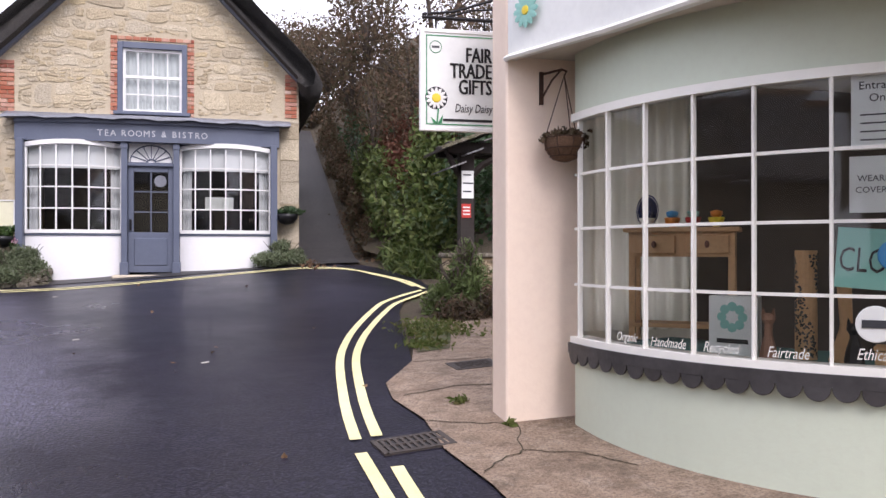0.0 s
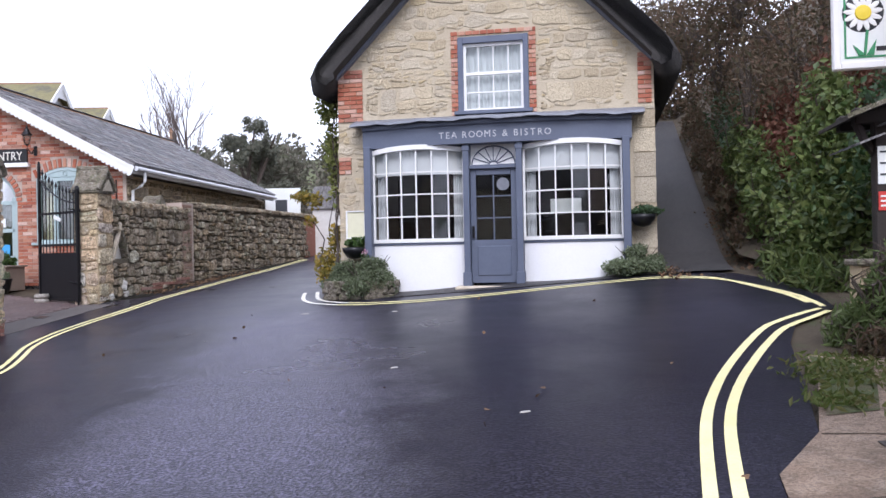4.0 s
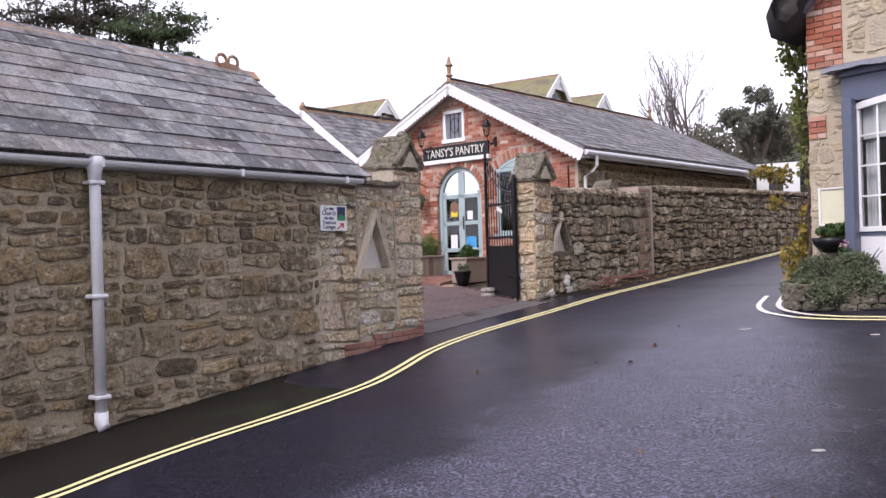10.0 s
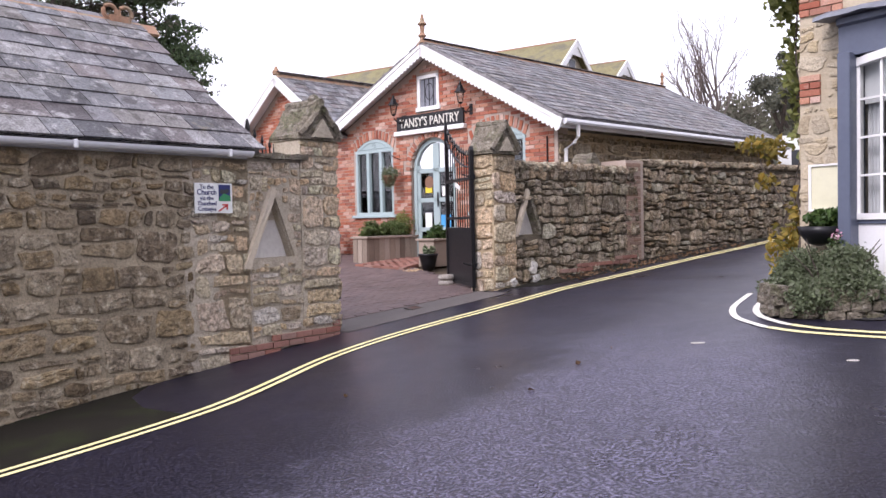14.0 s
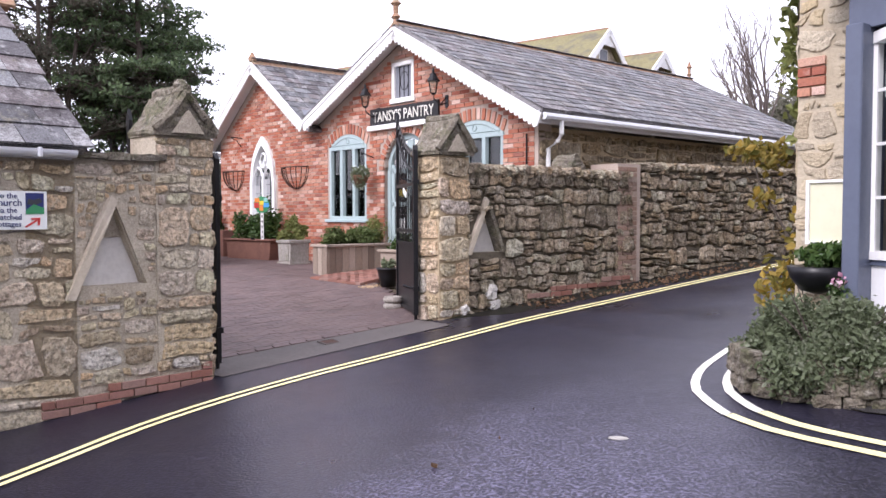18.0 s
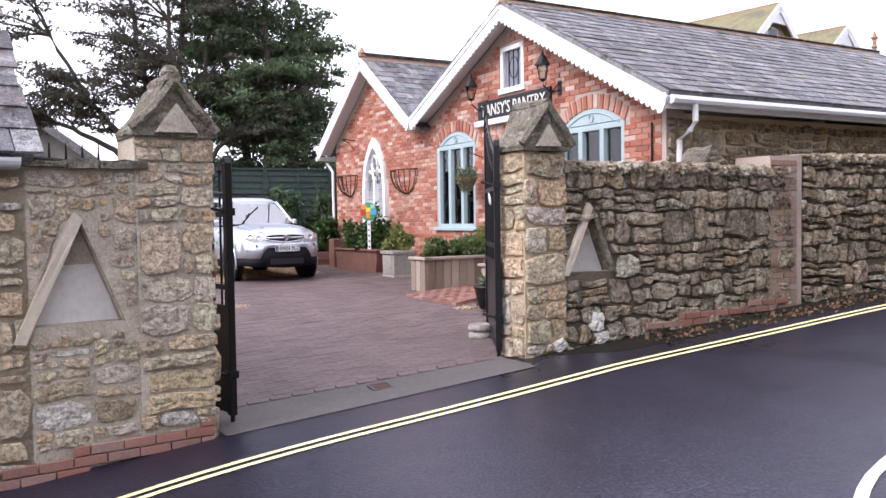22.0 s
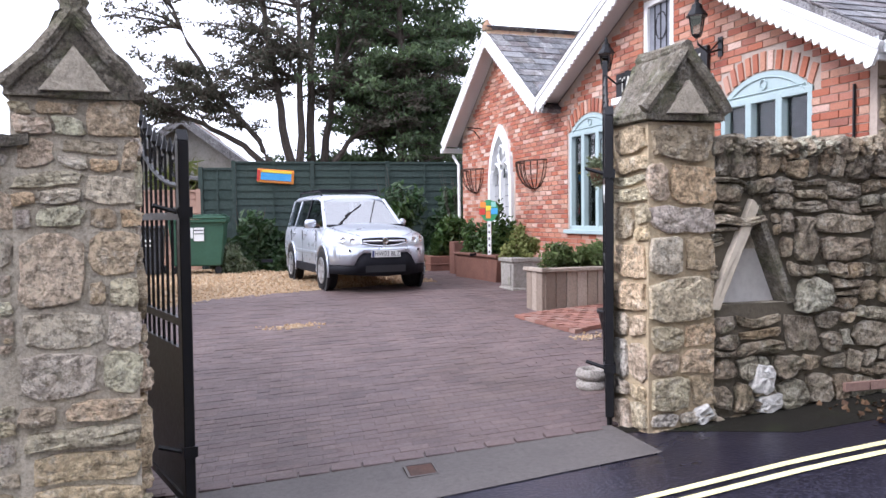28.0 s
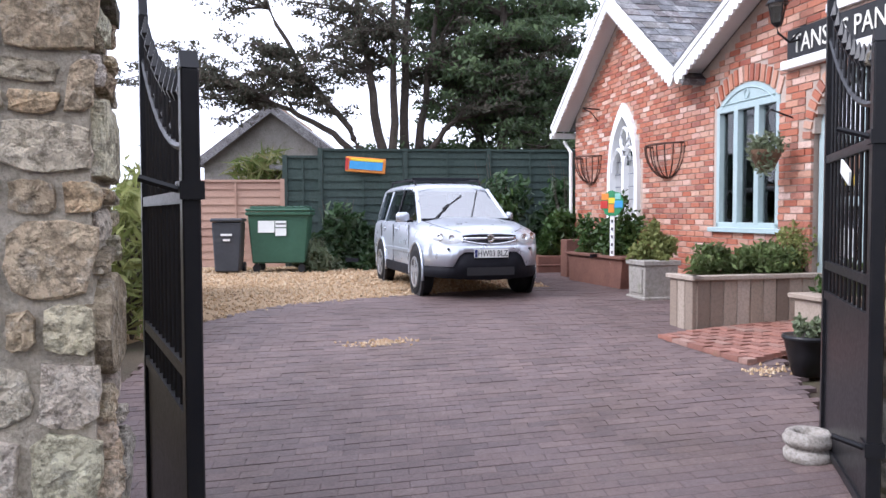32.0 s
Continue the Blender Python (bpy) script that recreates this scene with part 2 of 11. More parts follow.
def tarmac(name, dark, chip, tint, rough=0.38, scale=48):
    """Damp asphalt with a worn track of coarse bare chippings along the middle of the road. The sky's sheen on the far
    road is put into the specular level by y.
    """
    m, n, l, b = tree_of(name)
    pos = n.new("ShaderNodeNewGeometry").outputs["Position"]
    grain, worn = noise_node(n, l, pos, scale, 2, 0.5), noise_node(n, l, pos, 0.45, 5, 0.65)
    xyz = n.new("ShaderNodeSeparateXYZ")
    l.new(pos, xyz.inputs[0])
    along = math_node(n, l, "SUBTRACT", xyz.outputs[1], 6.4)
    bend = math_node(n, l, "MULTIPLY", math_node(n, l, "MULTIPLY", along, along), 0.008)
    off = math_node(n, l, "ADD", math_node(n, l, "ADD", xyz.outputs[0], 1.85), math_node(n, l, "ADD", math_node(n, l, "MULTIPLY", along, 0.25), bend))
    edge = math_node(n, l, "MULTIPLY", math_node(n, l, "SUBTRACT", noise_node(n, l, pos, 0.9, 6, 0.7), 0.5), 2.2)
    track = n.new("ShaderNodeMapRange")
    track.interpolation_type = "SMOOTHSTEP"
    track.inputs[1].default_value, track.inputs[2].default_value, track.inputs[3].default_value, track.inputs[4].default_value = 0.55, 1.5, 1.0, 0.0
    l.new(math_node(n, l, "ABSOLUTE", math_node(n, l, "ADD", off, edge)), track.inputs[0])
    ends = []
    for a, c in ((5.2, 7.2), (15.0, 12.0)):
        e = n.new("ShaderNodeMapRange")
        e.interpolation_type = "SMOOTHSTEP"
        e.inputs[1].default_value, e.inputs[2].default_value = min(a, c), max(a, c)
        e.inputs[3].default_value, e.inputs[4].default_value = (0.0, 1.0) if a < c else (1.0, 0.0)
        l.new(math_node(n, l, "ADD", xyz.outputs[1], edge), e.inputs[0])
        ends.append(e.outputs[0])
    worn_track = math_node(n, l, "MULTIPLY", math_node(n, l, "MULTIPLY", ends[0], ends[1]), track.outputs[0])
    # specular mask rising with y, painting in the sky's sheen up the road
    far_sheen = n.new("ShaderNodeMapRange")
    far_sheen.interpolation_type = "SMOOTHSTEP"
    far_sheen.inputs[1].default_value, far_sheen.inputs[2].default_value = 8.8, 13.5
    l.new(math_node(n, l, "ADD", xyz.outputs[1], edge), far_sheen.inputs[0])
    gm = n.new("ShaderNodeMapRange")
    gm.inputs[1].default_value, gm.inputs[2].default_value = 0.46, 0.62
    l.new(grain, gm.inputs[0])
    bare = math_node(n, l, "ADD", math_node(n, l, "MULTIPLY", worn_track, 0.75), math_node(n, l, "MULTIPLY", worn, 0.35), True)
    l.new(mix_node(n, l, "MIX", math_node(n, l, "MULTIPLY", gm.outputs[0], bare), dark, chip), b.inputs["Base Color"])
    rm = n.new("ShaderNodeMapRange")
    rm.inputs[1].default_value, rm.inputs[2].default_value = 0.35, 0.65
    rm.inputs[3].default_value, rm.inputs[4].default_value = rough - 0.06, rough + 0.10
    l.new(worn, rm.inputs[0])
    l.new(rm.outputs[0], b.inputs["Roughness"])
    l.new(math_node(n, l, "ADD", math_node(n, l, "MULTIPLY", worn_track, 0.45), math_node(n, l, "ADD", math_node(n, l, "MULTIPLY", far_sheen.outputs[0], 0.34), 0.10)), b.inputs["Specular IOR Level"])
    b.inputs["Specular Tint"].default_value = (*tint, 1)
    bn = n.new("ShaderNodeBump")
    bn.inputs["Distance"].default_value = 0.016
    l.new(math_node(n, l, "ADD", math_node(n, l, "MULTIPLY", worn_track, 0.80), 0.20), bn.inputs["Strength"])
    l.new(grain, bn.inputs["Height"])
    l.new(bn.outputs[0], b.inputs["Normal"])


tarmac("asphalt", (0.006, 0.0055, 0.0115), (0.13, 0.122, 0.185), (0.74, 0.71, 1.0), 0.32)
surf("old_asphalt", [(0.034, 0.032, 0.034), (0.052, 0.049, 0.048)], 0.55, 0.6, 14, "", 0.35, None, 0.6, 0.008, 120, spec=0.4)
surf("paver_bed", [(0.098, 0.070, 0.068), (0.115, 0.083, 0.079)], 0.8, 0.8, 40, "", 0.35, (0.055, 0.042, 0.040), 0.5, 0.005, 70, stain=(0.135, 0.10, 0.088), stain_lo=0.55)
surf("verge_tarmac", [(0.012, 0.0105, 0.008), (0.019, 0.0165, 0.012)], 0.8, 0.9, 30, "", 0.5, (0.007, 0.007, 0.004), 0.8, 0.015, 70, stain=(0.028, 0.036, 0.012), stain_lo=0.54, pits=0.4, spec=0.15)
surf("pavement", [(0.295, 0.21, 0.148), (0.375, 0.28, 0.205), (0.20, 0.138, 0.096)], 0.85, 2.2, 26, "", 0.35, (0.13, 0.095, 0.068), 1.0, 0.016, 60, stain=(0.17, 0.125, 0.088), stain_lo=0.50, pits=0.6, mottle=0.4, mscale=5.0, pale_col=(0.48, 0.40, 0.33))
surf("kerb_strip", [(0.088, 0.077, 0.073), (0.118, 0.104, 0.097)], 0.75, 1.2, 30, "", 0.4, None, 0.5, 0.008, 80)
surf("soil", [(0.055, 0.042, 0.028), (0.09, 0.07, 0.045)], 0.95, 2, 30, "", 0.4, None, 0.9, 0.03, 30, stain=(0.05, 0.07, 0.02), stain_lo=0.55)
surf("grass_ground", [(0.11, 0.095, 0.055), (0.075, 0.10, 0.03), (0.15, 0.115, 0.075)], 0.95, 2.5, 40, "", 0.4, None, 0.9, 0.03, 60)
surf("yellow_paint", [(0.78, 0.70, 0.34), (0.82, 0.76, 0.42)], 0.6, 3, 60, "", 0.3, (0.40, 0.33, 0.14), 0.3, 0.004, 120)
surf("white_line", [(0.72, 0.70, 0.62), (0.78, 0.76, 0.70)], 0.6, 3, 60, "", 0.25, (0.4, 0.38, 0.33), 0.3, 0.004, 120)
surf("white_paint", [(0.80, 0.80, 0.79), (0.76, 0.76, 0.75)], 0.45, 2, 20, "", 0.12, (0.6, 0.59, 0.56), 0.1, 0.002)
surf("white_render", [(0.80, 0.80, 0.81), (0.76, 0.76, 0.77)], 0.8, 1.5, 30, "", 0.15, (0.6, 0.59, 0.57), 0.4, 0.006, 40)
surf("blue_grey_paint", [(0.095, 0.112, 0.162), (0.112, 0.130, 0.180)], 0.45, 2, 24, "", 0.2, (0.066, 0.075, 0.105), 0.15, 0.003)
surf("lead", [(0.16, 0.17, 0.20), (0.22, 0.23, 0.26)], 0.55, 3, 18, "", 0.4, (0.10, 0.10, 0.12), 0.5, 0.01)
surf("thatch", [(0.045, 0.042, 0.042), (0.075, 0.068, 0.062)], 0.95, 1.5, 40, "", 0.5, (0.02, 0.02, 0.02), 1.0, 0.05, 45)
surf("verge_board", [(0.14, 0.155, 0.19), (0.18, 0.195, 0.23)], 0.6, 3, 20, "", 0.3, None, 0.2, 0.004)
# near-black colour puts the shade of the unlit rooms into their surfaces
surf("shaded_room", [(0.015, 0.016, 0.019), (0.025, 0.026, 0.030)], 0.9, 1, 10, "", 0.2, None, 0)
# dark copy of the shop's wall colour, with the deeper shade painted in
surf("shaded_room_wall", [(0.075, 0.064, 0.056), (0.105, 0.09, 0.078)], 0.9, 1, 10, "", 0.2, None, 0)
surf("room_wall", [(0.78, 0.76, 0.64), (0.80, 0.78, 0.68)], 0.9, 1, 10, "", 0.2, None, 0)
surf("curtain", [(0.70, 0.71, 0.74), (0.78, 0.79, 0.81)], 0.85, 5, 60, "", 0.1, None, 0.3, 0.01)
surf("sage_paint", [(0.34, 0.43, 0.435), (0.38, 0.47, 0.475)], 0.5, 2, 25, "", 0.2, (0.2, 0.28, 0.28), 0.15, 0.003)
surf("sage_render", [(0.55, 0.61, 0.50), (0.59, 0.65, 0.54)], 0.65, 1.3, 22, "", 0.15, (0.48, 0.48, 0.41), 0.25, 0.004, 50)
surf("pink_render", [(0.84, 0.68, 0.56), (0.86, 0.72, 0.60)], 0.75, 1.3, 20, "", 0.15, (0.6, 0.45, 0.38), 0.3, 0.005, 40)
surf("cream_paint", [(0.86, 0.85, 0.80), (0.83, 0.82, 0.77)], 0.45, 2, 20, "", 0.12, (0.6, 0.58, 0.52), 0.1, 0.002)
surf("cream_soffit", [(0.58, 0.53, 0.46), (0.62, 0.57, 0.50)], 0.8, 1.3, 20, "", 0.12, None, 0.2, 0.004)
surf("grey_lead_trim", [(0.038, 0.036, 0.038), (0.062, 0.058, 0.06)], 0.5, 4, 24, "", 0.4, None, 0.4, 0.006)
surf("black_iron", [(0.006, 0.006, 0.008), (0.010, 0.010, 0.012)], 0.36, 4, 40, "", 0.2, (0.02, 0.016, 0.013), 0.25, 0.003, spec=0.32)
surf("rusty_iron", [(0.05, 0.025, 0.018), (0.08, 0.035, 0.022)], 0.75, 6, 50, "", 0.4, None, 0.4, 0.004)
surf("old_iron", [(0.040, 0.034, 0.032), (0.060, 0.050, 0.045)], 0.7, 6, 50, "", 0.4, (0.09, 0.06, 0.04), 0.4, 0.004)
surf("upvc", [(0.64, 0.65, 0.68), (0.70, 0.71, 0.74)], 0.4, 2, 20, "", 0.2, (0.4, 0.4, 0.42), 0.1, 0.002)
surf("ridge_tile", [(0.30, 0.16, 0.10), (0.36, 0.22, 0.14), (0.22, 0.17, 0.11)], 0.85, 3, 22, "", 0.5, (0.10, 0.08, 0.05), 0.6, 0.01, stain=(0.26, 0.27, 0.19), stain_lo=0.52)
surf("mossy_stone", [(0.20, 0.17, 0.135), (0.27, 0.235, 0.18), (0.16, 0.135, 0.11)], 0.92, 2.5, 24, "", 0.45, (0.09, 0.08, 0.06), 1.0, 0.05, 20, stain=(0.10, 0.115, 0.04), stain_lo=0.47, pits=0.6, mottle=0.7, mscale=8.0, pale_col=(0.46, 0.43, 0.37))
surf("old_brick", [(0.28, 0.175, 0.128), (0.34, 0.235, 0.18), (0.23, 0.16, 0.125), (0.39, 0.31, 0.25)], 0.9, 2, 40, "object", 0.4, None, 0.6, 0.01, 60, stain=(0.25, 0.24, 0.19), stain_lo=0.58)
surf("dark_joint", [(0.10, 0.085, 0.06), (0.15, 0.125, 0.09)], 0.95, 2, 30, "", 0.4, None, 0.8, 0.02)
surf("grey_stone", [(0.27, 0.25, 0.225), (0.36, 0.335, 0.30)], 0.9, 3, 25, "", 0.5, (0.12, 0.10, 0.08), 0.7, 0.02, 30, stain=(0.15, 0.15, 0.09), stain_lo=0.55)
surf("dressed_stone", [(0.50, 0.43, 0.33), (0.58, 0.51, 0.41)], 0.85, 3, 25, "", 0.35, (0.25, 0.2, 0.15), 0.5, 0.01, 40)
surf("plaster", [(0.60, 0.575, 0.54), (0.68, 0.655, 0.62)], 0.85, 4, 20, "", 0.3, (0.35, 0.33, 0.31), 0.3, 0.006)
surf("white_stone", [(0.74, 0.72, 0.68), (0.66, 0.63, 0.58)], 0.9, 4, 18, "", 0.3, (0.42, 0.38, 0.32), 1.0, 0.03, 22, pits=0.3)
surf("drum_stone", [(0.46, 0.43, 0.39), (0.36, 0.33, 0.295), (0.55, 0.52, 0.485)], 0.85, 6, 24, "", 0.4, (0.16, 0.13, 0.10), 0.8, 0.012, 30, stain=(0.14, 0.115, 0.09), stain_lo=0.52, pits=0.5)
surf("old_timber", [(0.16, 0.13, 0.10), (0.24, 0.20, 0.16)], 0.8, 4, 40, "", 0.4, None, 0.5, 0.006)
surf("sleeper", [(0.23, 0.175, 0.135), (0.38, 0.31, 0.25), (0.17, 0.125, 0.095), (0.42, 0.35, 0.29), (0.27, 0.21, 0.16)], 0.85, 4, 40, "object", 0.4, (0.09, 0.08, 0.06), 0.6, 0.008, stain=(0.16, 0.17, 0.07), stain_lo=0.66)
surf("red_timber", [(0.13, 0.06, 0.045), (0.18, 0.085, 0.06)], 0.7, 4, 40, "", 0.4, None, 0.4, 0.005)
surf("pine", [(0.52, 0.31, 0.15), (0.58, 0.36, 0.19)], 0.55, 5, 50, "", 0.25, None, 0.2, 0.003)
surf("dark_timber", [(0.024, 0.015, 0.013), (0.03, 0.026, 0.022)], 0.7, 4, 40, "", 0.3, None, 0.5, 0.006)
surf("fence_green", [(0.028, 0.048, 0.041), (0.040, 0.062, 0.052), (0.034, 0.052, 0.047)], 0.75, 3, 14, "object", 0.5, (0.016, 0.034, 0.026), 0.4, 0.005, pits=0.4)
surf("fence_pink", [(0.36, 0.22, 0.165), (0.42, 0.27, 0.20)], 0.8, 3, 40, "object", 0.3, None, 0.4, 0.005)
surf("bin_green", [(0.030, 0.086, 0.052), (0.040, 0.105, 0.066)], 0.45, 2, 20, "", 0.25, (0.02, 0.05, 0.03), 0.1, 0.003)
surf("bin_grey", [(0.035, 0.038, 0.045), (0.05, 0.053, 0.06)], 0.5, 2, 20, "", 0.2, None, 0.1, 0.003)
surf("gravel", [(0.40, 0.27, 0.15), (0.50, 0.36, 0.22), (0.33, 0.21, 0.11), (0.56, 0.45, 0.31), (0.28, 0.2, 0.13)], 0.85, 3, 40, "island", 0.3, None, 0.4, 0.01)
surf("gravel_bed", [(0.33, 0.225, 0.13), (0.42, 0.30, 0.18)], 0.95, 2, 60, "", 0.5, (0.16, 0.11, 0.06), 1.0, 0.02, 60)
surf("bark", [(0.065, 0.05, 0.04), (0.10, 0.08, 0.065)], 0.95, 3, 20, "", 0.5, None, 1.0, 0.03, 18)
surf("twig", [(0.13, 0.10, 0.09), (0.17, 0.14, 0.125)], 0.95, 2, 20, "", 0.3, None, 0)
surf("coconut_fibre", [(0.12, 0.065, 0.035), (0.17, 0.10, 0.06)], 0.95, 8, 60, "", 0.5, None, 1.0, 0.02, 60)
surf("car_silver", [(0.50, 0.53, 0.59), (0.53, 0.56, 0.62)], 0.30, 1, 6, "", 0.04, (0.58, 0.6, 0.63), 0, metal=0.6, spec=0.6)
surf("car_black", [(0.007, 0.007, 0.010), (0.011, 0.011, 0.015)], 0.7, 3, 30, "", 0.2, None, 0.15, 0.002, spec=0.16)
surf("tyre", [(0.010, 0.010, 0.011), (0.015, 0.015, 0.016)], 0.85, 5, 40, "", 0.3, (0.03, 0.027, 0.024), 0.3, 0.004, spec=0.2)
surf("alloy", [(0.44, 0.445, 0.46), (0.50, 0.505, 0.52)], 0.4, 4, 30, "", 0.2, None, 0, metal=0.8)
surf("chrome", [(0.7, 0.71, 0.73), (0.75, 0.76, 0.78)], 0.12, 4, 30, "", 0.1, None, 0, metal=1.0)
surf("clear_lens", [(0.40, 0.41, 0.42), (0.52, 0.53, 0.54)], 0.12, 9, 40, "", 0.15, (0.35, 0.33, 0.30), 0, spec=0.7)
surf("plate_white", [(0.75, 0.75, 0.72), (0.78, 0.78, 0.75)], 0.4, 3, 20, "", 0.1, None, 0)
surf("ink", [(0.012, 0.012, 0.014), (0.018, 0.018, 0.02)], 0.6, 3, 20, "", 0.1, None, 0)
surf("sign_white", [(0.74, 0.76, 0.74), (0.79, 0.81, 0.79)], 0.45, 2, 20, "", 0.1, None, 0)
surf("pale_text", [(0.74, 0.73, 0.69), (0.78, 0.77, 0.73)], 0.5, 2, 20, "", 0.1, None, 0)
surf("dull_text", [(0.46, 0.47, 0.50), (0.52, 0.53, 0.56)], 0.5, 2, 20, "", 0.15, None, 0)
surf("notice_cream", [(0.66, 0.64, 0.46), (0.70, 0.68, 0.50)], 0.6, 2, 20, "", 0.1, None, 0)
surf("sign_green", [(0.03, 0.22, 0.09), (0.05, 0.28, 0.12)], 0.5, 4, 20, "", 0.1, None, 0)
surf("mint", [(0.24, 0.52, 0.46), (0.28, 0.56, 0.50)], 0.5, 4, 20, "", 0.1, None, 0)
surf("petal_white", [(0.80, 0.80, 0.78), (0.82, 0.82, 0.80)], 0.5, 4, 20, "", 0.05, None, 0)
surf("sun_yellow", [(0.75, 0.56, 0.03), (0.80, 0.62, 0.05)], 0.5, 4, 20, "", 0.1, None, 0)
surf("signal_red", [(0.50, 0.04, 0.03), (0.55, 0.06, 0.05)], 0.5, 4, 20, "", 0.1, None, 0)
surf("sky_blue", [(0.05, 0.30, 0.62), (0.08, 0.36, 0.68)], 0.5, 4, 20, "", 0.1, None, 0)
surf("navy", [(0.02, 0.03, 0.12), (0.03, 0.04, 0.16)], 0.5, 4, 20, "", 0.1, None, 0)
surf("orange", [(0.70, 0.22, 0.03), (0.75, 0.27, 0.05)], 0.5, 4, 20, "", 0.1, None, 0)
surf("teal_cloth", [(0.12, 0.27, 0.26), (0.16, 0.32, 0.31)], 0.9, 4, 40, "", 0.2, None, 0.2, 0.003)
surf("terracotta", [(0.22, 0.12, 0.08), (0.28, 0.16, 0.11)], 0.8, 4, 30, "", 0.3, None, 0.3, 0.004)
surf("leaf_litter", [(0.12, 0.065, 0.035), (0.18, 0.11, 0.06), (0.08, 0.045, 0.028)], 0.85, 3, 40, "island", 0.3, None, 0)
leafy("conifer", [(0.07, 0.105, 0.056), (0.098, 0.147, 0.07), (0.133, 0.189, 0.084), (0.084, 0.098, 0.07)], 0.7, 0.3)
leafy("brown_conifer", [(0.12, 0.10, 0.08), (0.085, 0.095, 0.065), (0.14, 0.115, 0.09), (0.075, 0.085, 0.06)], 0.8, 0.3)
leafy("ivy", [(0.075, 0.123, 0.036), (0.128, 0.174, 0.05), (0.195, 0.232, 0.077), (0.06, 0.087, 0.035)], 0.45)
leafy("dry_scrub", [(0.142, 0.102, 0.066), (0.104, 0.085, 0.049), (0.19, 0.119, 0.083), (0.076, 0.076, 0.041)], 0.8)
leafy("russet", [(0.182, 0.07, 0.049), (0.14, 0.063, 0.042), (0.224, 0.112, 0.07)], 0.7)
leafy("grey_shrub", [(0.17, 0.21, 0.115), (0.22, 0.265, 0.165), (0.12, 0.15, 0.075), (0.29, 0.32, 0.23)], 0.7)
leafy("herb", [(0.13, 0.19, 0.06), (0.18, 0.24, 0.085), (0.09, 0.13, 0.04), (0.22, 0.26, 0.12)], 0.6)
leafy("laurel", [(0.035, 0.075, 0.02), (0.06, 0.11, 0.03), (0.09, 0.14, 0.04)], 0.35)
leafy("dark_evergreen", [(0.035, 0.078, 0.03), (0.056, 0.109, 0.042), (0.088, 0.139, 0.068), (0.112, 0.155, 0.105)], 0.45)
leafy("golden", [(0.45, 0.30, 0.05), (0.36, 0.27, 0.06), (0.20, 0.20, 0.05), (0.5, 0.36, 0.09)], 0.6)
leafy("yellow_green", [(0.22, 0.26, 0.08), (0.30, 0.31, 0.11), (0.16, 0.20, 0.055)], 0.6)
leafy("net_curtain", [(0.80, 0.78, 0.68), (0.82, 0.80, 0.71)], 0.8, 0.68)
leafy("pink_petal", [(0.60, 0.22, 0.36), (0.72, 0.45, 0.55), (0.75, 0.70, 0.72)], 0.6)
leafy("grass", [(0.09, 0.13, 0.03), (0.14, 0.17, 0.045), (0.21, 0.19, 0.08)], 0.7)
# distance haze is mixed into these two leaf colours as a paler grey
leafy("hazed_pine", [(0.163, 0.175, 0.131), (0.206, 0.206, 0.156), (0.131, 0.144, 0.119), (0.237, 0.225, 0.175)], 0.8, 0.3)
leafy("far_wood", [(0.19, 0.175, 0.14), (0.155, 0.16, 0.115), (0.225, 0.20, 0.165), (0.17, 0.18, 0.12)], 0.9)
pane_glass("glass", (0.86, 0.89, 0.88), 1.75)
pane_glass("shop_glass", (0.98, 0.99, 0.98), 1.52)
surf("display_floor", [(0.56, 0.47, 0.36), (0.62, 0.53, 0.42)], 0.6, 2, 20, "", 0.2, None, 0.1, 0.002)
surf("mosaic", [(0.02, 0.022, 0.025), (0.06, 0.06, 0.062), (0.03, 0.035, 0.03), (0.14, 0.13, 0.12)], 0.3, 3, 40, "island", 0.2, None, 0)
surf("scrap", [(0.32, 0.31, 0.29), (0.42, 0.40, 0.37)], 0.7, 9, 60, "", 0.4, None, 0.3, 0.003)
pane_glass("car_glass", (0.45, 0.5, 0.52), 1.9)
pane_glass("windscreen_glass", (0.30, 0.33, 0.36), 5.0)
pane_glass("lantern_glass", (0.92, 0.93, 0.92), 2.6)


